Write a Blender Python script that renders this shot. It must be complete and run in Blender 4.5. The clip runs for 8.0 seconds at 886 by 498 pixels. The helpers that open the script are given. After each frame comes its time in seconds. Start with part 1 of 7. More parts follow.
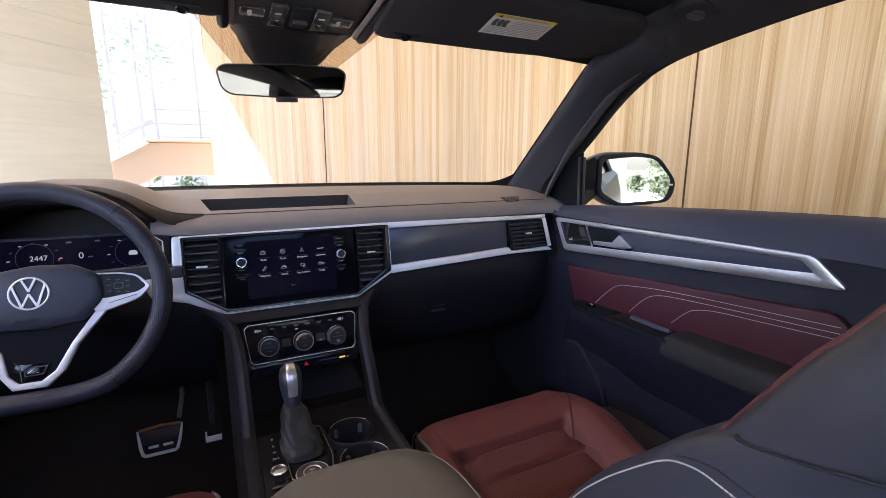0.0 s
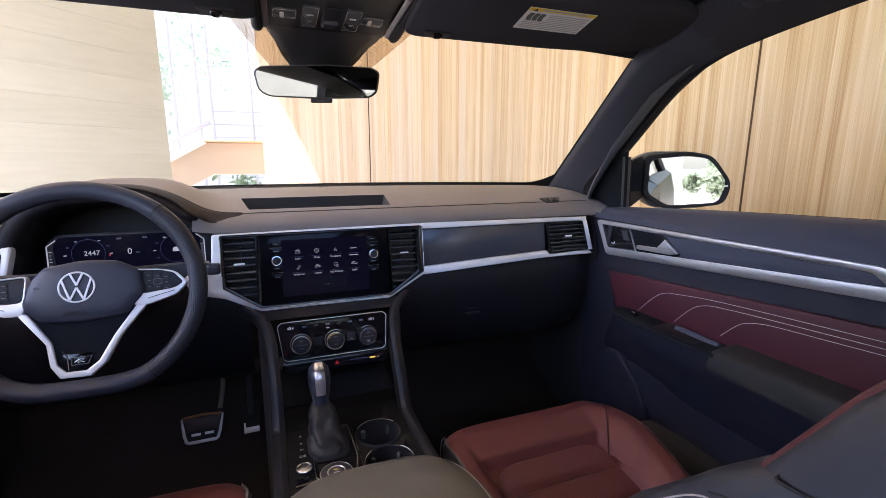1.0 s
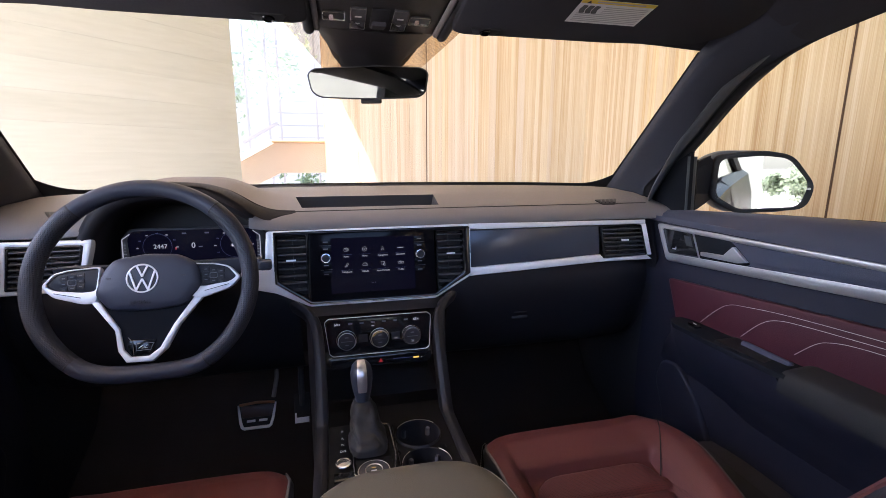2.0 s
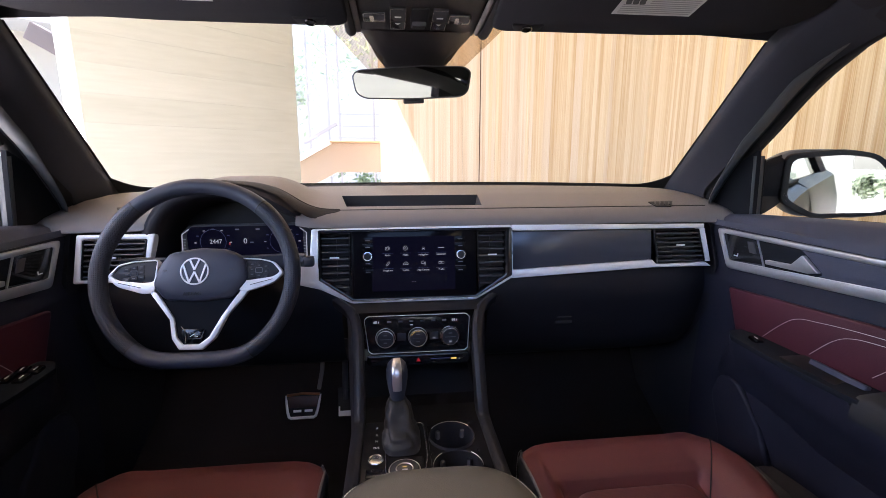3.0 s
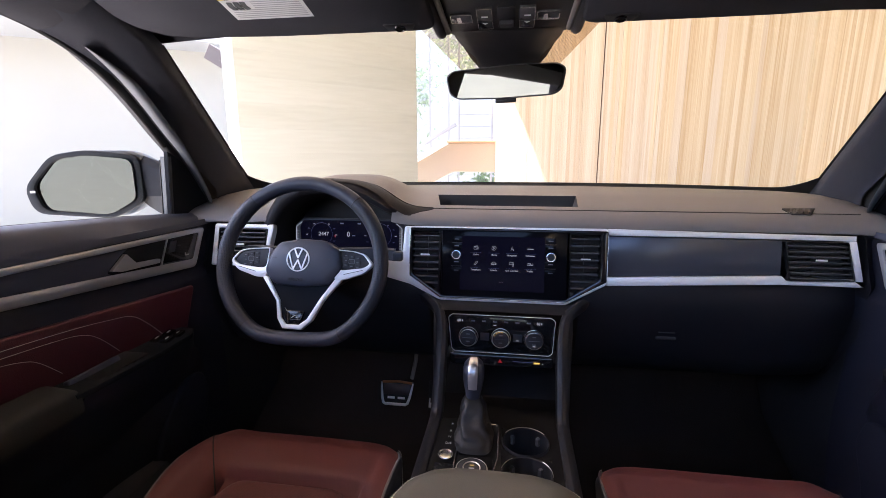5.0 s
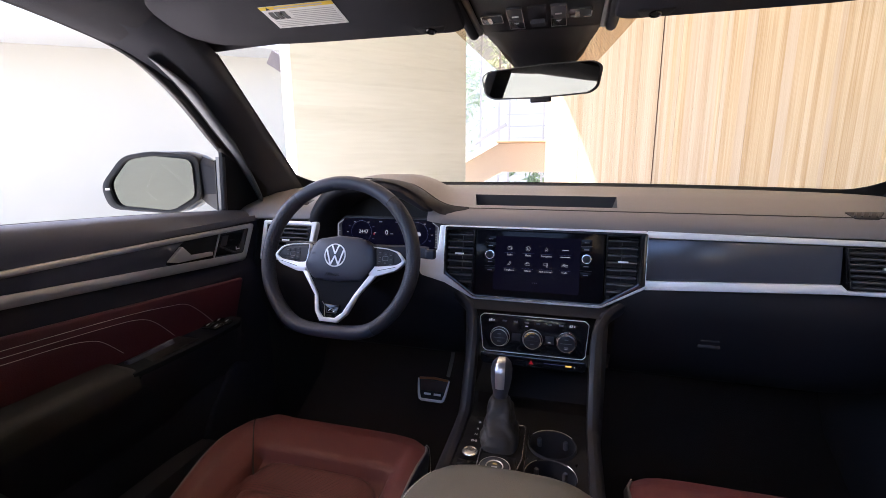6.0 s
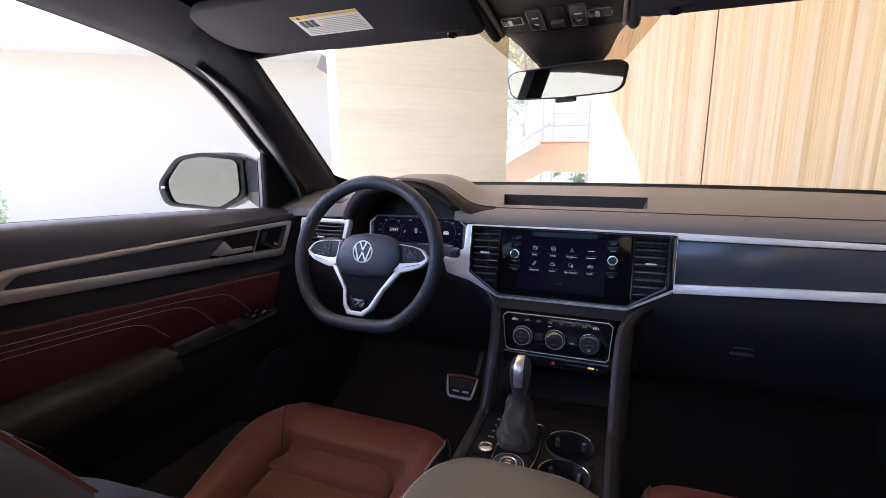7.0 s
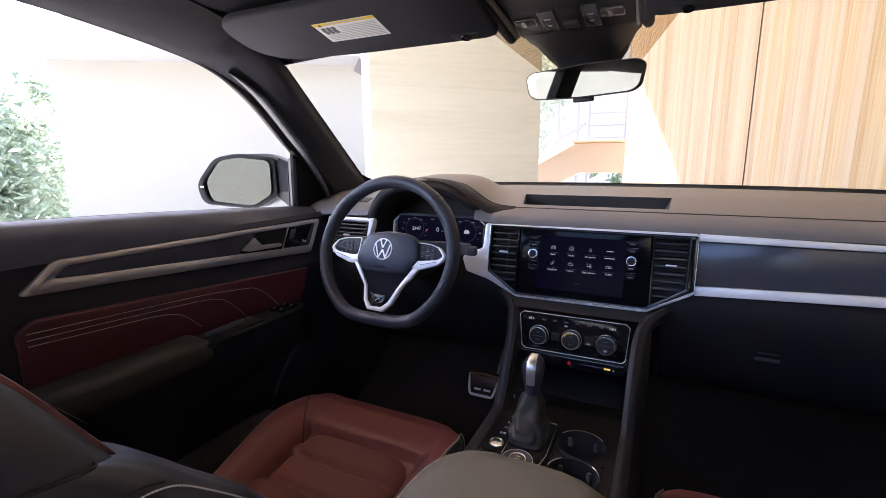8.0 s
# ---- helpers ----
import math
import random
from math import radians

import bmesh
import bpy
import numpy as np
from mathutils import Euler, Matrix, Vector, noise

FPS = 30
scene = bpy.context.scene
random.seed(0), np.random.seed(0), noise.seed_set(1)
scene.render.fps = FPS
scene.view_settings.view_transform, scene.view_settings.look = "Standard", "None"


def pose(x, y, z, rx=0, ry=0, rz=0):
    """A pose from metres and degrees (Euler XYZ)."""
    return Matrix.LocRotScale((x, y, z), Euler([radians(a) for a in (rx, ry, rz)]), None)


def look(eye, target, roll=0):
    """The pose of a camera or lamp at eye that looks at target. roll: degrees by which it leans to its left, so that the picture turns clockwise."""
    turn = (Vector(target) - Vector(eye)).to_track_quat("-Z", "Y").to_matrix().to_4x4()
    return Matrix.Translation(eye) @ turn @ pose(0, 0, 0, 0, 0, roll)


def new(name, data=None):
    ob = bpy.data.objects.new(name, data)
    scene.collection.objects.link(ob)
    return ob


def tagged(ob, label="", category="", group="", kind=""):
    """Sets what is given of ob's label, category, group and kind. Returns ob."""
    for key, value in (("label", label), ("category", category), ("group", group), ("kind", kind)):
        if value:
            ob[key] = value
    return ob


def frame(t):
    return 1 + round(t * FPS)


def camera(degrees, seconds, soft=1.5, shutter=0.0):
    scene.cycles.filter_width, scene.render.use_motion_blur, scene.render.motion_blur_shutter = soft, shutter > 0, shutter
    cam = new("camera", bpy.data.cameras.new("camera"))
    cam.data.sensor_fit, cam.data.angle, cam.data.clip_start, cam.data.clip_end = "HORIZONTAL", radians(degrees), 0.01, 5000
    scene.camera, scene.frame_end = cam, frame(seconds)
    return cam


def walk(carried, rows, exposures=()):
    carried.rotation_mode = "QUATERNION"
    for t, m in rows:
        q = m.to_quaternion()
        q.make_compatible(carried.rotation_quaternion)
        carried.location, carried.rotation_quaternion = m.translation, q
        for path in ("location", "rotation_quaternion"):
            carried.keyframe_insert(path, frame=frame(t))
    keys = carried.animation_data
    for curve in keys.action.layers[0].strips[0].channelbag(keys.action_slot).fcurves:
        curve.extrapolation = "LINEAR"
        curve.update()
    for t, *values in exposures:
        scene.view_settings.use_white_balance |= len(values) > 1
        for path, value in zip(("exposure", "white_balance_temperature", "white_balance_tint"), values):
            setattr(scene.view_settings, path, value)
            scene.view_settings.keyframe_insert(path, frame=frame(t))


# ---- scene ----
cam = camera(88.24, 8.0, soft=0.75)
ROWS = [
    (0.0, -0.1588, -0.0184, 1.3744, -26.71, -11.16, -0.11),
    (0.5, -0.1393, -0.0153, 1.3765, -23.96, -11.25, -0.08),
    (1.0, -0.1214, -0.0111, 1.3774, -20.88, -11.32, -0.06),
    (1.5, -0.1076, -0.0075, 1.3785, -17.12, -11.38, -0.05),
    (3.0, -0.0553, -0.0010, 1.3798, -6.48, -11.49, 0.02),
    (3.5, -0.0403, 0.0000, 1.3800, -2.67, -11.50, 0.07),
    (4.0, -0.0222, 0.0011, 1.3801, 1.01, -11.52, 0.07),
    (4.5, -0.0025, 0.0006, 1.3801, 4.92, -11.52, 0.10),
    (6.0, 0.0629, -0.0023, 1.3793, 15.30, -11.46, 0.24),
    (6.5, 0.0897, -0.0053, 1.3793, 18.27, -11.44, 0.32),
    (7.0, 0.1167, -0.0070, 1.3793, 21.14, -11.42, 0.36),
    (7.5, 0.1413, -0.0089, 1.3786, 23.76, -11.36, 0.42),
    (8.0, 0.1651, -0.0101, 1.3772, 25.76, -11.27, 0.52),
]
walk(cam, [(t, pose(x, y, z, 90 + pitch, roll, yaw)) for t, x, y, z, yaw, pitch, roll in ROWS], exposures=[(0.0, 3.30, 6080, 23), (8.0, 3.30, 6080, 23)])

# ---------------------------------------------------------------- light
SUN_FROM = Vector((-0.62, 0.12, 0.76)).normalized()
world = bpy.data.worlds.new("world")
scene.world = world
world.use_nodes = True
wn = world.node_tree
sky = wn.nodes.new("ShaderNodeTexSky")
sky.sky_type = 'NISHITA'
sky.sun_disc = False
sky.sun_elevation = math.asin(SUN_FROM.z)
sky.sun_rotation = math.atan2(SUN_FROM.x, SUN_FROM.y)
sky.air_density, sky.dust_density = 1.0, 1.5
wn.links.new(sky.outputs[0], wn.nodes["Background"].inputs[0])
wn.nodes["Background"].inputs[1].default_value = 0.15
sun = new("sun", bpy.data.lights.new("sun", 'SUN'))
sun.data.energy, sun.data.angle, sun.data.color = 5.0, radians(0.5), (1.0, 0.95, 0.86)
sun.matrix_world = look((0, 0, 0), -SUN_FROM) @ Matrix.Identity(4)
sun.location = (-6, 2, 9)


# ---------------------------------------------------------------- materials
def mat(name, color, rough=0.5, metal=0.0, grain=400.0, bump=0.1, vary=0.12, coarse=6.0, coat=0.0, spec=0.36, rough_vary=0.08, per_object=0.0):
    """A surface with fine grain in its relief and slow variation in colour and gloss."""
    m = bpy.data.materials.new(name)
    m.use_nodes = True
    nt = m.node_tree
    b = nt.nodes["Principled BSDF"]
    b.inputs["Metallic"].default_value = metal
    b.inputs["Coat Weight"].default_value = coat
    b.inputs["Coat Roughness"].default_value = 0.08
    b.inputs["Specular IOR Level"].default_value = spec
    tc = nt.nodes.new("ShaderNodeTexCoord")
    slow = nt.nodes.new("ShaderNodeTexNoise")
    slow.inputs["Scale"].default_value, slow.inputs["Detail"].default_value = coarse, 5.0
    nt.links.new(tc.outputs["Object"], slow.inputs["Vector"])
    ramp = nt.nodes.new("ShaderNodeMix")
    ramp.data_type = 'RGBA'
    lo = [max(0.0, c * (1 - vary)) for c in color]
    hi = [min(1.0, c * (1 + vary)) for c in color]
    ramp.inputs["A"].default_value, ramp.inputs["B"].default_value = (*lo, 1), (*hi, 1)
    nt.links.new(slow.outputs["Fac"], ramp.inputs["Factor"])
    out = ramp.outputs["Result"]
    if per_object:
        info = nt.nodes.new("ShaderNodeObjectInfo")
        hsv = nt.nodes.new("ShaderNodeHueSaturation")
        rng = nt.nodes.new("ShaderNodeMapRange")
        rng.inputs["To Min"].default_value, rng.inputs["To Max"].default_value = 1 - per_object, 1 + per_object
        nt.links.new(info.outputs["Random"], rng.inputs["Value"])
        nt.links.new(rng.outputs["Result"], hsv.inputs["Value"])
        nt.links.new(out, hsv.inputs["Color"])
        out = hsv.outputs["Color"]
    nt.links.new(out, b.inputs["Base Color"])
    rr = nt.nodes.new("ShaderNodeMapRange")
    rr.inputs["To Min"].default_value, rr.inputs["To Max"].default_value = max(0.02, rough - rough_vary), min(1.0, rough + rough_vary)
    nt.links.new(slow.outputs["Fac"], rr.inputs["Value"])
    nt.links.new(rr.outputs["Result"], b.inputs["Roughness"])
    if bump:
        fine = nt.nodes.new("ShaderNodeTexNoise")
        fine.inputs["Scale"].default_value, fine.inputs["Detail"].default_value = grain, 3.0
        nt.links.new(tc.outputs["Object"], fine.inputs["Vector"])
        bp = nt.nodes.new("ShaderNodeBump")
        bp.inputs["Strength"].default_value, bp.inputs["Distance"].default_value = bump, 0.002
        nt.links.new(fine.outputs["Fac"], bp.inputs["Height"])
        nt.links.new(bp.outputs["Normal"], b.inputs["Normal"])
    return m


def glow(name, color, strength, rough=0.3, spec=0.5):
    m = bpy.data.materials.new(name)
    m.use_nodes = True
    b = m.node_tree.nodes["Principled BSDF"]
    b.inputs["Base Color"].default_value = (0.01, 0.01, 0.012, 1)
    b.inputs["Roughness"].default_value = rough
    b.inputs["Specular IOR Level"].default_value = spec
    b.inputs["Emission Color"].default_value = (*color, 1)
    b.inputs["Emission Strength"].default_value = strength
    return m


def thin_glass(name, tint=(1, 1, 1), sheen=0.016):
    """A pane: clear, with the sheen of glass at a flat angle."""
    m = bpy.data.materials.new(name)
    m.use_nodes = True
    nt = m.node_tree
    nt.nodes.remove(nt.nodes["Principled BSDF"])
    tr, gl, mx, lw, pw, mr = (nt.nodes.new("ShaderNode" + k) for k in ("BsdfTransparent", "BsdfGlossy", "MixShader", "LayerWeight", "Math", "MapRange"))
    tr.inputs["Color"].default_value = (*tint, 1)
    gl.inputs["Roughness"].default_value = 0.01
    pw.operation = 'POWER'
    pw.inputs[1].default_value = 5.0
    mr.inputs["To Min"].default_value, mr.inputs["To Max"].default_value = sheen, 0.6
    nt.links.new(lw.outputs["Facing"], pw.inputs[0])
    nt.links.new(pw.outputs[0], mr.inputs["Value"])
    nt.links.new(mr.outputs["Result"], mx.inputs[0])
    nt.links.new(tr.outputs[0], mx.inputs[1])
    nt.links.new(gl.outputs[0], mx.inputs[2])
    nt.links.new(mx.outputs[0], nt.nodes["Material Output"].inputs["Surface"])
    return m


# Dash top; light from the windscreen is put into the pale tone.
PAD = mat("windscreen_lit_dash_pad", (0.200, 0.182, 0.178), 0.55, grain=900, bump=0.25, vary=0.10)
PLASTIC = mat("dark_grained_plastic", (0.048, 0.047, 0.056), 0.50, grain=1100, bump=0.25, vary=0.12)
PLASTIC_DEEP = mat("black_matt_plastic", (0.021, 0.020, 0.023), 0.55, grain=900, bump=0.15)
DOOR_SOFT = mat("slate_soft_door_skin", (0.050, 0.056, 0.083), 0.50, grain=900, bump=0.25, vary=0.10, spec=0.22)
PIANO = mat("gloss_black", (0.011, 0.011, 0.012), 0.10, bump=0.0, coat=0.0, spec=0.5, rough_vary=0.03)
DOOR_FRAME = mat("grey_door_frame_plastic", (0.085, 0.085, 0.092), 0.38, grain=900, bump=0.08, vary=0.08)
SILVER = mat("satin_silver", (0.84, 0.835, 0.85), 0.32, metal=0.16, grain=700, bump=0.03, vary=0.05)
DOOR_SILVER = mat("satin_silver_door_band", (0.63, 0.63, 0.65), 0.33, metal=0.85, grain=700, bump=0.03, vary=0.05)
HOOD = mat("black_brown_brow_leather", (0.023, 0.021, 0.024), 0.55, grain=700, bump=0.2, vary=0.12, spec=0.16)
RAIL_SKIN = mat("dark_padded_rail", (0.020, 0.0195, 0.0235), 0.42, grain=900, bump=0.15, vary=0.10)
# Brownish reflections on the brake pedal's upper part, given as two colours.
BROWN_SHEEN = mat("brown_reflecting_rubber", (0.050, 0.024, 0.018), 0.42, grain=700, bump=0.1)
BROWN_EDGE = mat("brown_reflection_edge", (0.55, 0.24, 0.11), 0.35, metal=0.8, bump=0.0)
SCREEN_BLACK = mat("dark_screen_glass", (0.006, 0.006, 0.008), 0.10, bump=0.0, spec=0.10, rough_vary=0.02)
BOOT_LEATHER = mat("soft_boot_leather", (0.028, 0.027, 0.027), 0.5, grain=500, bump=0.3, vary=0.2, coarse=30)
SATIN_BLACK = mat("satin_black_plastic", (0.060, 0.060, 0.065), 0.17, grain=900, bump=0.05)
CHROME = mat("chrome", (0.90, 0.90, 0.90), 0.22, metal=1.0, bump=0.0, vary=0.03, rough_vary=0.04)
SLAT_GLOSS = mat("semi_gloss_vent_plastic", (0.055, 0.055, 0.060), 0.24, bump=0.0, spec=0.9, rough_vary=0.03)
STEEL = mat("brushed_pedal_steel", (0.70, 0.68, 0.64), 0.28, metal=1.0, grain=500, bump=0.06)
# Dash plastic darkened to carry the shade above the footwells.
DASH_LOW = mat("shaded_lower_dash_plastic", (0.0140, 0.0130, 0.0160), 0.55, grain=1100, bump=0.25, vary=0.12, spec=0.2)
# Seat oxblood, darkened for the shade on the driver's door.
DOOR_RED = mat("shaded_oxblood_door_leather", (0.060, 0.0122, 0.0205), 0.50, grain=600, bump=0.35, vary=0.15, coarse=9)
# The cap's skin again, with the shade low on the door in its colour.
DOOR_LOW = mat("shaded_slate_door_skin", (0.0145, 0.0155, 0.0265), 0.50, grain=900, bump=0.25, vary=0.10, spec=0.18)
DECOR = mat("dark_grey_decor_panel", (0.085, 0.090, 0.108), 0.22, metal=0.3, grain=600, bump=0.05, vary=0.08)
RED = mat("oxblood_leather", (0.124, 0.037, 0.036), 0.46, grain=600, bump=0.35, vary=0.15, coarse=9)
BLACK_LEATHER = mat("black_leather", (0.043, 0.046, 0.062), 0.40, grain=700, bump=0.14, vary=0.12, coarse=9)
SEAT_BLACK = mat("blue_black_seat_leather", (0.046, 0.046, 0.056), 0.38, grain=700, bump=0.14, vary=0.12, coarse=9)
# Charcoal with the light from above mixed into its colour.
ARM_LEATHER = mat("top_lit_charcoal_leather", (0.122, 0.111, 0.086), 0.46, grain=700, bump=0.18, vary=0.10)
THREAD = mat("pale_thread", (0.62, 0.60, 0.57), 0.8, grain=2500, bump=0.4)
DARK_THREAD = mat("dark_thread", (0.030, 0.028, 0.027), 0.8, grain=2500, bump=0.4)
LINER = mat("charcoal_headliner_cloth", (0.028, 0.0275, 0.034), 0.95, grain=1500, bump=0.5, vary=0.08)
PILLAR = mat("charcoal_pillar_cloth", (0.033, 0.035, 0.047), 0.85, grain=1300, bump=0.4, vary=0.08)
DECK = mat("black_console_deck", (0.0085, 0.0080, 0.0085), 0.5, grain=900, bump=0.15, spec=0.18)
CARPET = mat("black_carpet", (0.024, 0.0205, 0.022), 1.0, grain=600, bump=1.0, vary=0.3)
RUBBER = mat("black_rubber", (0.018, 0.018, 0.018), 0.7, grain=500, bump=0.1)
PAPER = mat("white_label_paper", (0.72, 0.72, 0.70), 0.6, bump=0.0, vary=0.03)
YELLOW = mat("yellow_print", (0.75, 0.55, 0.05), 0.6, bump=0.0, vary=0.03)
INK = mat("grey_print", (0.10, 0.10, 0.10), 0.6, bump=0.0)
WHITE_PRINT = mat("white_print", (0.60, 0.60, 0.60), 0.5, bump=0.0)
GREY_PRINT = mat("faint_print", (0.12, 0.12, 0.13), 0.5, bump=0.0)
LIT_WHITE = glow("lit_white", (0.85, 0.90, 1.0), 0.046)
LIT_BLUE = glow("lit_blue", (0.10, 0.14, 0.45), 0.020)
LIT_RED = glow("lit_red", (0.8, 0.02, 0.03), 0.034)
LIT_AMBER = glow("lit_amber", (1.0, 0.62, 0.12), 0.10)
SCREEN = mat("screen_glow", (0.006, 0.006, 0.008), 0.10, bump=0.0, spec=0.02, rough_vary=0.02)
SCREEN.node_tree.nodes["Principled BSDF"].inputs["Emission Color"].default_value = (0.11, 0.075, 0.42, 1)
SCREEN.node_tree.nodes["Principled BSDF"].inputs["Emission Strength"].default_value = 0.0013
MIRROR_DIM = mat("dimmed_mirror_glass", (0.275, 0.265, 0.240), 0.015, metal=1.0, bump=0.0, vary=0.0, rough_vary=0.0)
# Driver's glass darkened, passenger's lightened, to set how bright each reflection looks.
MIRROR_DARK = mat("darkened_mirror_glass", (0.115, 0.118, 0.112), 0.015, metal=1.0, bump=0.0, vary=0.0, rough_vary=0.0)
MIRROR = mat("mirror_glass", (0.38, 0.39, 0.38), 0.015, metal=1.0, bump=0.0, vary=0.0, rough_vary=0.0)
GLASS = thin_glass("clear_glass", (0.96, 0.97, 0.96), 0.004)
TINTED = thin_glass("tinted_glass", (0.93, 0.95, 0.95))
PRIVACY = thin_glass("rear_glass", (0.85, 0.87, 0.87))
SOFFIT = mat("shade_roof_boards", (0.58, 0.47, 0.33), 0.7, grain=60, bump=0.2, vary=0.18, coarse=3)
JOINT = mat("dark_joint_shadow", (0.075, 0.040, 0.022), 0.9, bump=0.0)
MOUNT = mat("matt_black_mount", (0.022, 0.021, 0.023), 0.42, grain=900, bump=0.1, vary=0.1)
MATT_DEEP = mat("blue_black_matt_panel", (0.0120, 0.0135, 0.0170), 0.75, grain=900, bump=0.15, spec=0.06)
# Edge of the black triangle, lightened for the window light it catches.
POST_TRIM = mat("window_lit_post_grey", (0.058, 0.064, 0.068), 0.5, grain=900, bump=0.1, vary=0.08, spec=0.2)
# Pillar side facing the window; the light on it is in the lighter grey.
LIGHT_EDGE = mat("window_lit_pillar_side", (0.078, 0.084, 0.092), 0.55, grain=900, bump=0.15, vary=0.08)


def dotted(name, pitch=0.0026):
    """Black ceramic dots printed on brown-tinted glass."""
    m = bpy.data.materials.new(name)
    m.use_nodes = True
    nt = m.node_tree
    b = nt.nodes["Principled BSDF"]
    b.inputs["Base Color"].default_value, b.inputs["Roughness"].default_value = (0.012, 0.011, 0.011, 1), 0.6
    tc, sep, tr, mx, mul, gt = (nt.nodes.new("ShaderNode" + k) for k in ("TexCoord", "SeparateXYZ", "BsdfTransparent", "MixShader", "Math", "Math"))
    nt.links.new(tc.outputs["Object"], sep.inputs[0])
    waves = []
    for axis in (0, 2):
        k, w = nt.nodes.new("ShaderNodeMath"), nt.nodes.new("ShaderNodeMath")
        k.operation, w.operation = 'MULTIPLY', 'SINE'
        k.inputs[1].default_value = 2 * math.pi / pitch * (1.0 if axis == 0 else 1.9)
        nt.links.new(sep.outputs[axis], k.inputs[0])
        nt.links.new(k.outputs[0], w.inputs[0])
        waves.append(w)
    mul.operation, gt.operation = 'MULTIPLY', 'GREATER_THAN'
    gt.inputs[1].default_value = 0.20
    tr.inputs["Color"].default_value = (0.92, 0.76, 0.58, 1)
    nt.links.new(waves[0].outputs[0], mul.inputs[0])
    nt.links.new(waves[1].outputs[0], mul.inputs[1])
    nt.links.new(mul.outputs[0], gt.inputs[0])
    nt.links.new(gt.outputs[0], mx.inputs[0])
    nt.links.new(tr.outputs[0], mx.inputs[1])
    nt.links.new(b.outputs[0], mx.inputs[2])
    nt.links.new(mx.outputs[0], nt.nodes["Material Output"].inputs["Surface"])
    return m


def perforated(name, color, axes_used, pitch, rough=0.5):
    """Leather with rows of small punched holes."""
    m = mat(name, color, rough, grain=600, bump=0.3, vary=0.12, coarse=9)
    nt = m.node_tree
    b = nt.nodes["Principled BSDF"]
    tc = nt.nodes.new("ShaderNodeTexCoord")
    sep = nt.nodes.new("ShaderNodeSeparateXYZ")
    nt.links.new(tc.outputs["Object"], sep.inputs[0])
    sines = []
    for sign in (1.0, -1.0):
        k0, k1, add, w = (nt.nodes.new("ShaderNodeMath") for _ in range(4))
        k0.operation, k1.operation, add.operation, w.operation = 'MULTIPLY', 'MULTIPLY', 'ADD', 'SINE'
        k0.inputs[1].default_value = math.pi / pitch
        k1.inputs[1].default_value = sign * math.pi / pitch
        nt.links.new(sep.outputs[axes_used[0]], k0.inputs[0])
        nt.links.new(sep.outputs[axes_used[1]], k1.inputs[0])
        nt.links.new(k0.outputs[0], add.inputs[0])
        nt.links.new(k1.outputs[0], add.inputs[1])
        nt.links.new(add.outputs[0], w.inputs[0])
        sines.append(w)
    mul, hole = nt.nodes.new("ShaderNodeMath"), nt.nodes.new("ShaderNodeMapRange")
    mul.operation = 'MULTIPLY'
    nt.links.new(sines[0].outputs[0], mul.inputs[0])
    nt.links.new(sines[1].outputs[0], mul.inputs[1])
    hole.inputs["From Min"].default_value, hole.inputs["From Max"].default_value = 0.35, 0.75
    hole.inputs["To Min"].default_value, hole.inputs["To Max"].default_value = 1.0, 0.0
    nt.links.new(mul.outputs[0], hole.inputs["Value"])
    mix = nt.nodes.new("ShaderNodeMix")
    mix.data_type = 'RGBA'
    mix.inputs["A"].default_value = (*[c * 0.42 for c in color], 1)
    old = b.inputs["Base Color"].links[0].from_socket
    nt.links.new(old, mix.inputs["B"])
    nt.links.new(hole.outputs["Result"], mix.inputs["Factor"])
    nt.links.new(mix.outputs["Result"], b.inputs["Base Color"])
    bp = nt.nodes.new("ShaderNodeBump")
    bp.inputs["Strength"].default_value, bp.inputs["Distance"].default_value = 0.6, 0.001
    nt.links.new(hole.outputs["Result"], bp.inputs["Height"])
    nt.links.new(b.inputs["Normal"].links[0].from_socket, bp.inputs["Normal"])
    nt.links.new(bp.outputs["Normal"], b.inputs["Normal"])
    return m


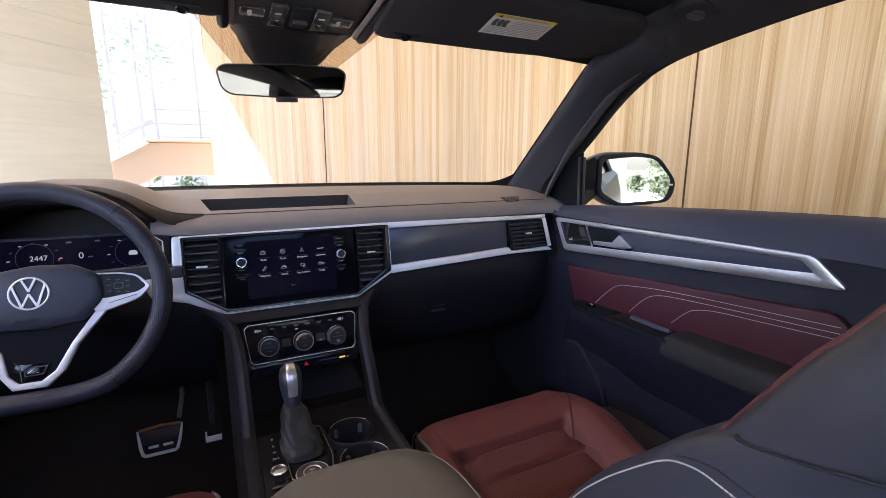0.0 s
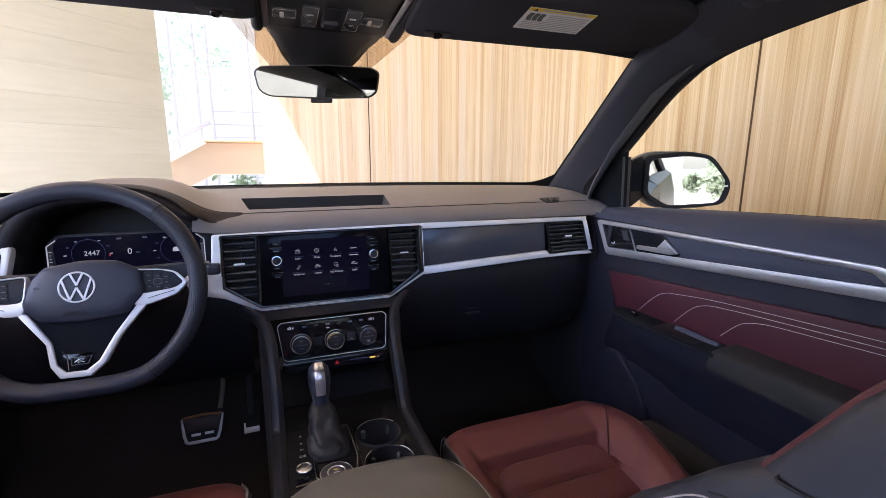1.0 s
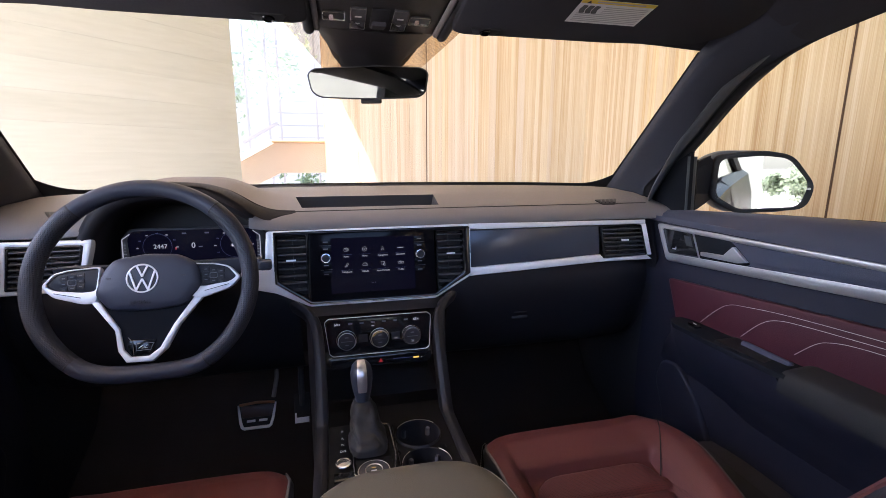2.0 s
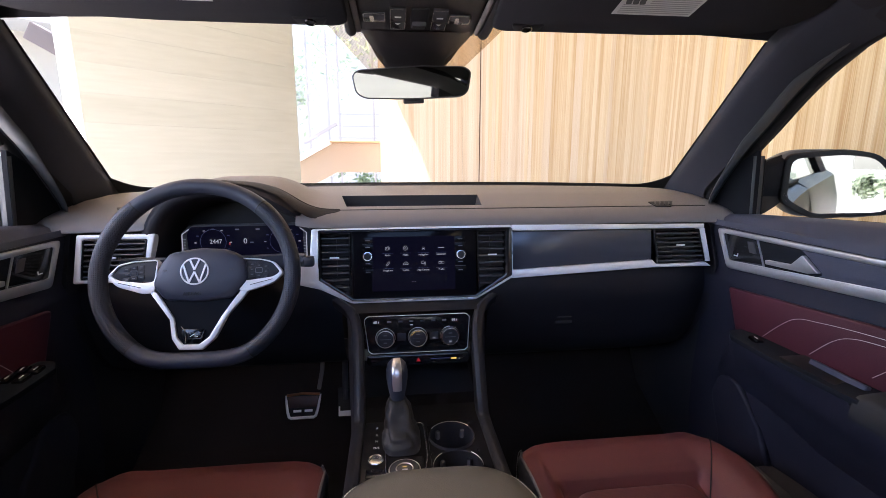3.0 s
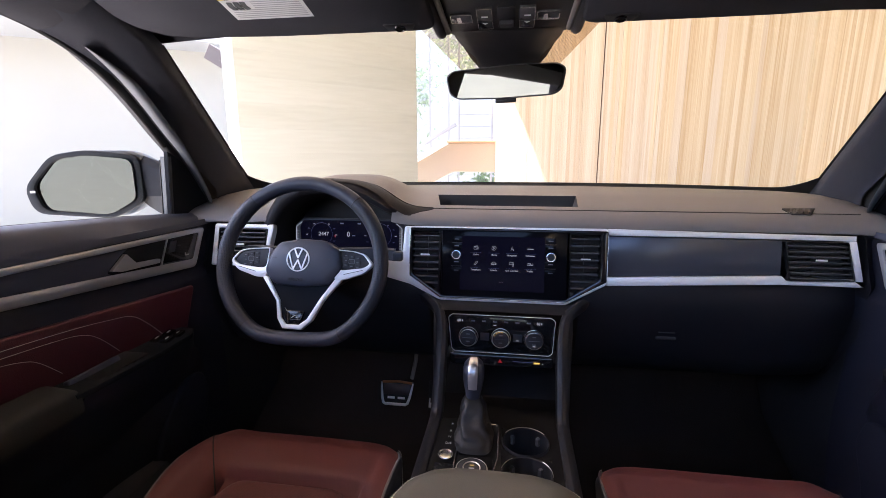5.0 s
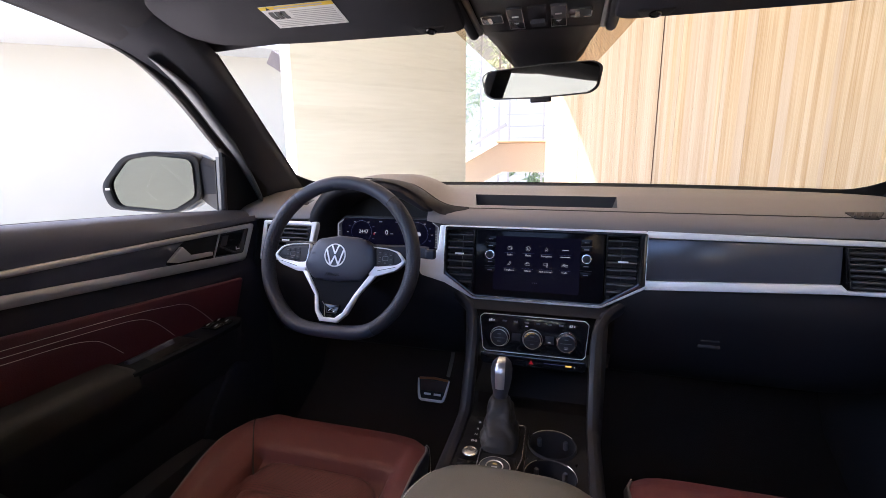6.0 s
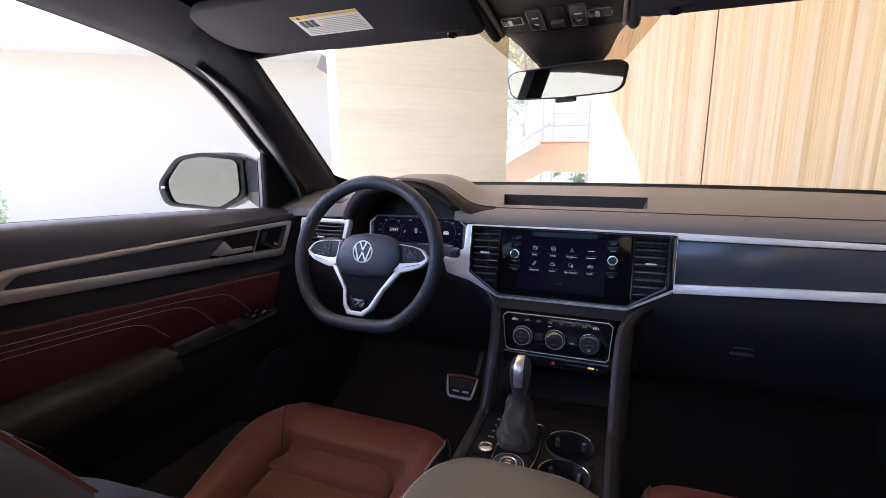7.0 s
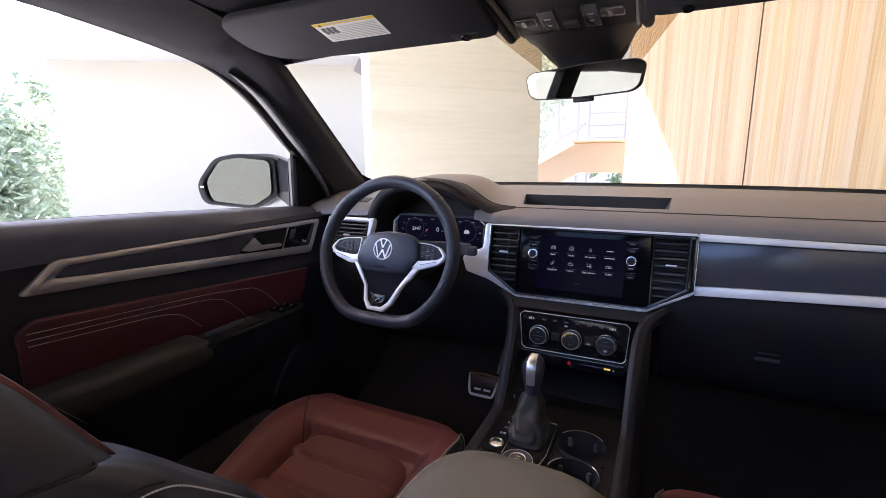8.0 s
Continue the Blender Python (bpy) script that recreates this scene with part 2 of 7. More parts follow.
def streaked(name, tones, stretch, scale, rough=0.6, fine=0.35, bump=0.15, own_range=0.29):
    """Wood or board marks: long streaks along one axis, with each piece of its own tone."""
    m = bpy.data.materials.new(name)
    m.use_nodes = True
    nt = m.node_tree
    b = nt.nodes["Principled BSDF"]
    b.inputs["Roughness"].default_value = rough
    b.inputs["Specular IOR Level"].default_value = 0.3
    tc, info = nt.nodes.new("ShaderNodeTexCoord"), nt.nodes.new("ShaderNodeObjectInfo")
    mp, shift = nt.nodes.new("ShaderNodeMapping"), nt.nodes.new("ShaderNodeVectorMath")
    mp.inputs["Scale"].default_value = stretch
    nt.links.new(tc.outputs["Object"], mp.inputs["Vector"])
    shift.operation = 'MULTIPLY_ADD'
    shift.inputs[1].default_value = (31.7, 17.3, 53.1)
    nt.links.new(info.outputs["Random"], shift.inputs[0])
    nt.links.new(mp.outputs[0], shift.inputs[2])
    noises = []
    for k, detail in ((scale, 3.0), (scale * 5.5, 2.0)):
        n = nt.nodes.new("ShaderNodeTexNoise")
        n.inputs["Scale"].default_value, n.inputs["Detail"].default_value = k, detail
        nt.links.new(shift.outputs[0], n.inputs["Vector"])
        noises.append(n)
    ramp = nt.nodes.new("ShaderNodeValToRGB")
    while len(ramp.color_ramp.elements) < len(tones):
        ramp.color_ramp.elements.new(0.5)
    for i, c in enumerate(tones):
        ramp.color_ramp.elements[i].position = i / (len(tones) - 1)
        ramp.color_ramp.elements[i].color = (*c, 1)
    # tone = piece's own tone, shifted by slow and fine streaks
    a1, a2 = nt.nodes.new("ShaderNodeMath"), nt.nodes.new("ShaderNodeMath")
    r1, r2 = nt.nodes.new("ShaderNodeMapRange"), nt.nodes.new("ShaderNodeMapRange")
    a1.operation = a2.operation = 'ADD'
    for r, src, amp in ((r1, noises[0], 0.24), (r2, noises[1], fine)):
        r.inputs["From Min"].default_value, r.inputs["From Max"].default_value = 0.3, 0.7
        r.inputs["To Min"].default_value, r.inputs["To Max"].default_value = -amp, amp
        nt.links.new(src.outputs["Fac"], r.inputs["Value"])
    own = nt.nodes.new("ShaderNodeMapRange")
    own.inputs["To Min"].default_value, own.inputs["To Max"].default_value = 0.5 - own_range, 0.55 + own_range
    nt.links.new(info.outputs["Random"], own.inputs["Value"])
    nt.links.new(own.outputs["Result"], a1.inputs[0])
    nt.links.new(r1.outputs["Result"], a1.inputs[1])
    nt.links.new(a1.outputs[0], a2.inputs[0])
    nt.links.new(r2.outputs["Result"], a2.inputs[1])
    nt.links.new(a2.outputs[0], ramp.inputs["Fac"])
    nt.links.new(ramp.outputs["Color"], b.inputs["Base Color"])
    bp = nt.nodes.new("ShaderNodeBump")
    bp.inputs["Strength"].default_value, bp.inputs["Distance"].default_value = bump, 0.002
    nt.links.new(noises[1].outputs["Fac"], bp.inputs["Height"])
    nt.links.new(bp.outputs["Normal"], b.inputs["Normal"])
    return m


GRIP = perforated("perforated_leather", (0.035, 0.036, 0.045), (0, 2), 0.0032)
RED_PERF = perforated("perforated_oxblood_leather", (0.124, 0.037, 0.037), (0, 1), 0.0028)
PIPING = mat("grey_piping", (0.16, 0.16, 0.165), 0.5, grain=800, bump=0.2)
INK_FAINT = mat("pale_grey_print", (0.42, 0.42, 0.41), 0.6, bump=0.0)
DOTS = dotted("ceramic_dots")
BEZEL = mat("dull_black_bezel", (0.022, 0.024, 0.027), 0.6, grain=900, bump=0.1, spec=0.1)
BODY = mat("grey_blue_car_paint", (0.062, 0.078, 0.097), 0.44, metal=0.15, bump=0.0, coat=0.08, vary=0.015, rough_vary=0.02)
WOOD = streaked("cedar_slat", [(0.345, 0.222, 0.096), (0.445, 0.325, 0.168), (0.50, 0.386, 0.220), (0.565, 0.462, 0.292)], (75.0, 12.0, 0.5), 1.0, 0.6, 0.30, own_range=0.25)
# Same cedar; the haze of flare ahead is put into these paler tones.
WOOD_PALE = streaked("flare_pale_cedar_slat", [(0.372, 0.280, 0.170), (0.432, 0.348, 0.240), (0.462, 0.386, 0.280), (0.490, 0.420, 0.320)], (75.0, 12.0, 0.5), 1.0, 0.6, 0.26, own_range=0.22)
WOOD_MID = streaked("half_flare_cedar_slat", [(0.352, 0.246, 0.128), (0.432, 0.332, 0.198), (0.472, 0.380, 0.246), (0.515, 0.432, 0.302)], (75.0, 12.0, 0.5), 1.0, 0.6, 0.28, own_range=0.24)
WOOD_EDGE = mat("cedar_edge", (0.50, 0.31, 0.16), 0.6, grain=60, bump=0.2, vary=0.18, coarse=3)
WALL_DARK = mat("dark_backing", (0.34, 0.20, 0.10), 0.9, bump=0.0)
CONCRETE = streaked("board_marked_concrete", [(0.390, 0.405, 0.350), (0.425, 0.44, 0.385), (0.443, 0.46, 0.405), (0.463, 0.48, 0.428)], (0.9, 4.0, 9.0), 1.0, 0.9, 0.22, 0.25)
SIDING = mat("pale_grey_siding", (0.36, 0.365, 0.36), 0.8, grain=90, bump=0.2, vary=0.08, coarse=1.5)
EAVE = mat("off_white_eave_paint", (0.32, 0.325, 0.305), 0.9, grain=90, bump=0.2, vary=0.05, coarse=1.5)
BEAD = mat("taupe_trim_bead", (0.22, 0.20, 0.185), 0.45, grain=900, bump=0.1)
STUCCO = mat("pale_stucco", (0.74, 0.72, 0.69), 0.9, grain=90, bump=0.2, vary=0.05, coarse=1.5)
YARD_PAINT = mat("off_white_yard_paint", (0.262, 0.255, 0.222), 0.9, grain=90, bump=0.2, vary=0.05, coarse=1.5)
TAN = mat("tan_render", (0.40, 0.325, 0.25), 0.85, grain=90, bump=0.2, vary=0.08, coarse=1.5)
PAVING = mat("pale_paving", (0.66, 0.63, 0.59), 0.9, grain=60, bump=0.3, vary=0.12, coarse=0.8)
RAIL_PAINT = mat("grey_rail_paint", (0.27, 0.275, 0.28), 0.5, bump=0.0)
LEAF = mat("leaf", (0.10, 0.13, 0.075), 0.5, grain=40, bump=0.1, vary=0.35, coarse=4)
PALE_LEAF = mat("pale_sunlit_leaf", (0.160, 0.190, 0.135), 0.5, grain=40, bump=0.1, vary=0.35, coarse=4)
for leaf_mat in (LEAF, PALE_LEAF):
    nt = leaf_mat.node_tree
    through_leaf, both = nt.nodes.new("ShaderNodeBsdfTranslucent"), nt.nodes.new("ShaderNodeAddShader")
    surface = nt.nodes["Principled BSDF"]
    nt.links.new(surface.inputs["Base Color"].links[0].from_socket, through_leaf.inputs["Color"])
    nt.links.new(surface.outputs[0], both.inputs[0])
    nt.links.new(through_leaf.outputs[0], both.inputs[1])
    nt.links.new(both.outputs[0], nt.nodes["Material Output"].inputs["Surface"])
TIMBER = mat("weathered_brown_timber", (0.075, 0.062, 0.057), 0.7, grain=60, bump=0.2, vary=0.18, coarse=3)
BARK = mat("bark", (0.12, 0.085, 0.06), 0.95, grain=40, bump=0.6, vary=0.3)


# ---------------------------------------------------------------- mesh helpers
def thing(name, at, label, category, group="", kind=""):
    """An Empty at the base of a thing, which parents its parts."""
    ob = new(name)
    ob.empty_display_size = 0.05
    ob.location = at
    ob.matrix_basis = Matrix.Translation(at)
    return tagged(ob, label, category, group, kind)


def part(name, bm, material, parent=None, label="", kind="", smooth=40):
    """Links a bmesh, given in world coordinates, as one mesh under a thing or a part."""
    bmesh.ops.recalc_face_normals(bm, faces=bm.faces)
    me = bpy.data.meshes.new(name)
    bm.to_mesh(me)
    bm.free()
    me.materials.append(material)
    if smooth:
        me.polygons.foreach_set("use_smooth", [True] * len(me.polygons))
        me.set_sharp_from_angle(angle=radians(smooth))
    ob = new(name, me)
    if parent:
        ob.parent = parent
        m = parent.matrix_basis
        if parent.parent:
            m = parent.parent.matrix_basis
        ob.matrix_parent_inverse = m.inverted() if not parent.parent else Matrix.Identity(4)
    return tagged(ob, label, "", "", kind)


def solid(name, bm, material, label, category="", group="", kind="", smooth=40):
    """A thing of one mesh."""
    ob = part(name, bm, material, None, "", "", smooth)
    return tagged(ob, label, category, group, kind)


def bevelled(bm, width, segments=2, angle=30):
    edges = [e for e in bm.edges if len(e.link_faces) == 2 and e.calc_face_angle(0) > radians(angle)]
    if width > 0 and edges:
        bmesh.ops.bevel(bm, geom=edges, offset=width, segments=segments, profile=0.6, affect='EDGES', clamp_overlap=True)
    return bm


def box(size, m=None, bevel=0.0, segments=2, bm=None):
    out = bmesh.new()
    bmesh.ops.create_cube(out, size=1.0, matrix=Matrix.Diagonal((*size, 1)))
    bevelled(out, bevel, segments)
    bmesh.ops.transform(out, matrix=m or Matrix.Identity(4), verts=out.verts)
    return merge(bm, out) if bm else out


def merge(bm, other):
    """Adds other's mesh to bm."""
    me = bpy.data.meshes.new("tmp")
    other.to_mesh(me)
    other.free()
    bm.from_mesh(me)
    bpy.data.meshes.remove(me)
    return bm


def bar(a, b, width, depth, up=(0, 0, 1), bevel=0.0, bm=None):
    """A straight bar from a to b."""
    a, b = Vector(a), Vector(b)
    y = (b - a).normalized()
    x = y.cross(Vector(up)).normalized()
    z = x.cross(y)
    m = Matrix.Translation((a + b) / 2) @ Matrix((x, y, z)).transposed().to_4x4()
    return box((width, (b - a).length, depth), m, bevel, 2, bm)


def drum(radius, height, m=None, seg=32, bevel=0.0, radius2=None, bm=None):
    """A disc or cylinder along local z, from 0 to height."""
    out = bmesh.new()
    bmesh.ops.create_cone(out, cap_ends=True, segments=seg, radius1=radius, radius2=radius if radius2 is None else radius2, depth=height,
                          matrix=Matrix.Translation((0, 0, height / 2)))
    bevelled(out, bevel, 2, 50)
    bmesh.ops.transform(out, matrix=m or Matrix.Identity(4), verts=out.verts)
    return merge(bm, out) if bm else out


def ring(radius, tube, m=None, seg=48, sides=10, bm=None):
    pts = [Vector((radius * math.cos(a), radius * math.sin(a), 0)) for a in (2 * math.pi * i / seg for i in range(seg))]
    out = tube_along(pts, tube, sides, True)
    bmesh.ops.transform(out, matrix=m or Matrix.Identity(4), verts=out.verts)
    return merge(bm, out) if bm else out


def tube_along(points, radius, sides=8, closed=False, flat=1.0, bm=None, up=None):
    """A tube along points; radius is a number or one for each point; flat squeezes it along its second axis."""
    out = bmesh.new()
    pts = [Vector(p) for p in points]
    n = len(pts)
    rad = radius if isinstance(radius, (list, tuple)) else [radius] * n
    rings, last = [], None
    for i, p in enumerate(pts):
        a, b = (pts[(i - 1) % n], pts[(i + 1) % n]) if closed else (pts[max(i - 1, 0)], pts[min(i + 1, n - 1)])
        t = (b - a).normalized()
        if up is not None:
            x = t.cross(Vector(up)).normalized()
        elif last is None:
            x = t.orthogonal().normalized()
        else:
            x = (last - t * last.dot(t)).normalized()
        last = x
        y = t.cross(x)
        rings.append([out.verts.new(p + (x * math.cos(s) + y * math.sin(s) * flat) * rad[i]) for s in (2 * math.pi * k / sides for k in range(sides))])
    for i in range(n if closed else n - 1):
        r0, r1 = rings[i], rings[(i + 1) % n]
        for k in range(sides):
            out.faces.new((r0[k], r0[(k + 1) % sides], r1[(k + 1) % sides], r1[k]))
    if not closed:
        out.faces.new(rings[0]), out.faces.new(rings[-1])
    return merge(bm, out) if bm else out


def smooth_line(points, steps=8, closed=False):
    """A Catmull-Rom curve through points."""
    pts = [Vector(p) for p in points]
    n, out = len(pts), []
    for i in range(n if closed else n - 1):
        p0, p1, p2, p3 = (pts[(i + k) % n] if closed else pts[min(max(i + k, 0), n - 1)] for k in (-1, 0, 1, 2))
        for s in range(steps):
            t = s / steps
            out.append(0.5 * (2 * p1 + (p2 - p0) * t + (2 * p0 - 5 * p1 + 4 * p2 - p3) * t * t + (3 * p1 - 3 * p2 + p3 - p0) * t ** 3))
    return out if closed else out + [pts[-1]]


def rounded(points, radius, steps=5):
    """A 2D outline with its corners rounded."""
    pts, out = [Vector(p).to_2d() for p in points], []
    n = len(pts)
    for i, p in enumerate(pts):
        a, b = pts[i - 1] - p, pts[(i + 1) % n] - p
        r = min(radius, a.length * 0.45, b.length * 0.45)
        p0, p1 = p + a.normalized() * r, p + b.normalized() * r
        for s in range(steps + 1):
            t = s / steps
            out.append(p0 * (1 - t) ** 2 + p * 2 * t * (1 - t) + p1 * t * t)
    return out


def slab(outline, depth, m, bevel=0.0, segments=2, bm=None):
    """A plate with a 2D outline in local x, y, from local z = 0 up to depth."""
    out = bmesh.new()
    f = out.faces.new([out.verts.new((p[0], p[1], 0)) for p in outline])
    top = bmesh.ops.extrude_face_region(out, geom=[f])
    bmesh.ops.translate(out, verts=[v for v in top["geom"] if isinstance(v, bmesh.types.BMVert)], vec=(0, 0, depth))
    bmesh.ops.recalc_face_normals(out, faces=out.faces)
    if bevel:
        edges = [e for e in out.edges if all(abs(v.co.z - depth) < 1e-6 for v in e.verts)]
        bmesh.ops.bevel(out, geom=edges, offset=bevel, segments=segments, profile=0.5, affect='EDGES', clamp_overlap=True)
    bmesh.ops.transform(out, matrix=m, verts=out.verts)
    return merge(bm, out) if bm else out


def frame_slab(outer, inner, depth, m, bevel=0.0):
    """A flat frame between two 2D outlines of the same number of points."""
    bm = bmesh.new()
    rows = [[bm.verts.new((p[0], p[1], z)) for p in line] for line, z in ((outer, 0), (outer, depth), (inner, depth), (inner, 0))]
    n = len(outer)
    for k in range(4):
        a, b = rows[k], rows[(k + 1) % 4]
        for i in range(n):
            j = (i + 1) % n
            bm.faces.new((a[i], a[j], b[j], b[i]))
    bmesh.ops.recalc_face_normals(bm, faces=bm.faces)
    if bevel:
        edges = [e for e in bm.edges if all(abs(v.co.z - depth) < 1e-6 for v in e.verts) and e.calc_face_angle(0) > 0.5]
        bmesh.ops.bevel(bm, geom=edges, offset=bevel, segments=2, profile=0.5, affect='EDGES', clamp_overlap=True)
    bmesh.ops.transform(bm, matrix=m, verts=bm.verts)
    return bm


def sheet(fn, us, vs, thick=0.0, closed_u=False):
    """A surface fn(u, v) over a grid, given a thickness away from its normal."""
    bm = bmesh.new()
    g = [[bm.verts.new(fn(u, v)) for v in vs] for u in us]
    n = len(us)
    for i in range(n if closed_u else n - 1):
        for j in range(len(vs) - 1):
            bm.faces.new((g[i][j], g[(i + 1) % n][j], g[(i + 1) % n][j + 1], g[i][j + 1]))
    if thick:
        bmesh.ops.solidify(bm, geom=bm.faces[:], thickness=thick)
    return bm


def loft(rows, cap=True, closed_row=True):
    """A skin over rows of points, every row with as many points."""
    bm = bmesh.new()
    g = [[bm.verts.new(p) for p in r] for r in rows]
    n = len(rows[0])
    for a, b in zip(g, g[1:]):
        for k in range(n if closed_row else n - 1):
            bm.faces.new((a[k], a[(k + 1) % n], b[(k + 1) % n], b[k]))
    if cap and closed_row:
        bm.faces.new(g[0]), bm.faces.new(g[-1])
    return bm


def steps(a, b, n):
    return [a + (b - a) * i / (n - 1) for i in range(n)]


def lerp_line(table, x):
    """Interpolates smoothly in a table of (x, value)."""
    if x <= table[0][0]:
        return table[0][1]
    for (x0, v0), (x1, v1) in zip(table, table[1:]):
        if x <= x1:
            t = (x - x0) / (x1 - x0)
            return v0 + (v1 - v0) * t
    return table[-1][1]


def bump(x, a, b, soft):
    """1 between a and b, falling to 0 over soft on both sides."""
    def s(t):
        t = min(max(t, 0.0), 1.0)
        return t * t * (3 - 2 * t)
    return s((x - a) / soft + 0.5) * s((b - x) / soft + 0.5)


def axes(origin, x, y):
    """A matrix from an origin and two directions; z is their cross product."""
    x, y = Vector(x).normalized(), Vector(y).normalized()
    z = x.cross(y).normalized()
    y = z.cross(x)
    return Matrix.Translation(origin) @ Matrix((x, y, z)).transposed().to_4x4()


def stitches(points, radius=0.0009, length=0.0045, gap=0.0018):
    """Short threads along a line."""
    pts = [Vector(p) for p in points]
    bm = bmesh.new()
    cuts = [0.0]
    for a, b in zip(pts, pts[1:]):
        cuts.append(cuts[-1] + (b - a).length)

    def at(s):
        for k in range(len(pts) - 1):
            if s <= cuts[k + 1]:
                return pts[k].lerp(pts[k + 1], (s - cuts[k]) / max(cuts[k + 1] - cuts[k], 1e-9))
        return pts[-1]
    s = 0.0
    while s + length < cuts[-1]:
        tube_along([at(s), at(s + length / 2), at(s + length)], [radius * 0.6, radius, radius * 0.6], 5, bm=bm)
        s += length + gap
    return bm


def words(text, size, m, depth=0.0003):
    """Lettering as a mesh, centred on m's origin."""
    cu = bpy.data.curves.new("lettering", 'FONT')
    cu.body, cu.size, cu.align_x, cu.align_y, cu.extrude = text, size, 'CENTER', 'CENTER', depth
    ob = new("lettering", cu)
    me = bpy.data.meshes.new_from_object(ob.evaluated_get(bpy.context.evaluated_depsgraph_get()))
    bm = bmesh.new()
    bm.from_mesh(me)
    bpy.data.objects.remove(ob)
    bpy.data.curves.remove(cu)
    bpy.data.meshes.remove(me)
    bmesh.ops.transform(bm, matrix=m, verts=bm.verts)
    return bm


# ---------------------------------------------------------------- outside: ground, walls, roof
ground = solid("ground", sheet(lambda u, v: (u, v, 0.0), steps(-60, 60, 7), steps(-60, 60, 7)), PAVING, "pale paving under and around the parked car", "paving", kind="structure", smooth=0)


def wall_block(name, outline, z0, z1, material, label, parent=None, bevel=0.008):
    bm = slab(outline, z1 - z0, Matrix.Translation((0, 0, z0)), bevel)
    return solid(name, bm, material, label, "wall", kind="structure", smooth=0)


def offset_quad(a, b, thick):
    """A plan quad behind the line from a to b, on the side away from the car."""
    a, b = Vector(a), Vector(b)
    d = (b - a).normalized()
    n = Vector((d.y, -d.x))
    return [a, b, b + n * thick, a + n * thick]


CORNER, POST = (1.58, 2.87), (-0.14, 3.75)
# Unseen stretch behind y = 0.6 is added to block light from the right.
wall_right = wall_block("wall_right", [(1.605, -2.40), (1.80, -2.40), (1.80, 2.95), (1.605, 2.87)], 0, 2.8, WALL_DARK, "dark backing wall behind upright cedar slats beside the car")
wall_front = wall_block("wall_front", offset_quad((1.70, 2.833), (-0.132, 3.772), 0.16), 0, 2.8, WALL_DARK, "dark backing wall behind upright cedar slats ahead of the car")

# board-marked concrete wall ahead of the driver
CD_A, CD_B = Vector((-1.51, 2.44)), Vector((-0.683, 3.35))
cd_dir = (CD_B - CD_A).normalized()
cd_out = Vector((-cd_dir.y, cd_dir.x))
quad = [CD_A + cd_out * 0.012, CD_B + cd_out * 0.012, CD_B + cd_out * 0.30 - cd_dir * 0.02, CD_A + cd_out * 0.30 + cd_dir * 0.02]
wall_concrete = wall_block("wall_concrete", quad, 0, 2.8, CONCRETE, "pale beige board-marked concrete wall ahead of the driver")

# low stair wall in the gap, with rails and a pale house behind it
stair = thing("stair_wall", (-0.5, 4.0, 0), "tan rendered stair wall with a white sloping coping", "stair wall", kind="structure")
face = axes((0, 4.0, 0), (1, 0, 0), (0, 0, 1))
part("wall", slab([(-1.4, 0.8), (-0.80, 1.09), (-0.50, 1.245), (0.9, 1.235), (0.9, 1.49), (-0.545, 1.49), (-1.4, 1.02)], 0.14, face @ Matrix.Translation((0, 0, -0.14)), 0.006), TAN, stair, smooth=0)
part("coping", bar((-1.45, 3.99, 1.0), (-0.545, 3.99, 1.497), 0.17, 0.035, bevel=0.004), STUCCO, stair, "white sloping coping")
part("coping", bar((-0.545, 3.99, 1.497), (0.9, 3.99, 1.494), 0.15, 0.012, bevel=0.003), WOOD_EDGE, stair, "thin timber coping")
for x in (-0.80, -0.62, -0.52, -0.20, 0.12):
    part("post", bar((x, 4.55, 1.1), (x, 4.55, 2.5), 0.018, 0.018, (0, 1, 0), 0.002), RAIL_PAINT, stair, "thin grey steel post")
part("rail", bar((-0.86, 4.55, 1.50), (-0.55, 4.55, 1.68), 0.03, 0.03, bevel=0.004), RAIL_PAINT, stair)
for k in range(3):
    z = 1.55 + 0.11 * k
    part("rail", bar((-0.55, 4.56, z), (0.5, 4.56, z), 0.010, 0.010), RAIL_PAINT, stair)
house = thing("pale_house", (0.0, 7.6, 0), "sunlit pale house with lapped siding behind the stair", "house")
part("wall", box((7.0, 0.2, 5.2), pose(0.4, 8.0, 2.6)), SIDING, house)
for k in range(30):
    part("board", box((7.0, 0.018, 0.128), pose(0.4, 7.885, 1.0 + 0.13 * k, 4, 0, 0)), SIDING, house)

# white wall and eave to the left of the car
E0, E1 = Vector((-6.75, 3.22)), Vector((-2.3, 6.28))
wall_left = wall_block("wall_left", [E0, E1, E1 + Vector((-0.15, 0.25)), E0 + Vector((-0.15, 0.25))], 0, 2.66, YARD_PAINT, "sunlit off-white stucco wall across the yard")
eave = solid("eave", slab([(-6.9, 3.3), (-6.2, 2.0), (-2.1, 6.1), (-2.3, 6.6), (-7.4, 4.2)], 0.22, Matrix.Translation((0, 0, 2.6)), 0.01), EAVE, "white painted eave over the yard wall", "eave", kind="structure", smooth=0)
beam = solid("roof_beam", bar((-2.765, 4.1, 2.32), (-1.43, 4.1, 1.53), 0.12, 0.135, bevel=0.006), TIMBER, "brown end of a sloping roof beam", "beam", kind="structure", smooth=0)
wall_rear = wall_block("wall_rear", [(-5.2, -5.5), (1.0, -5.5), (1.0, -5.2), (-5.2, -5.2)], 0, 2.8, CONCRETE, "plain beige concrete wall behind the car")

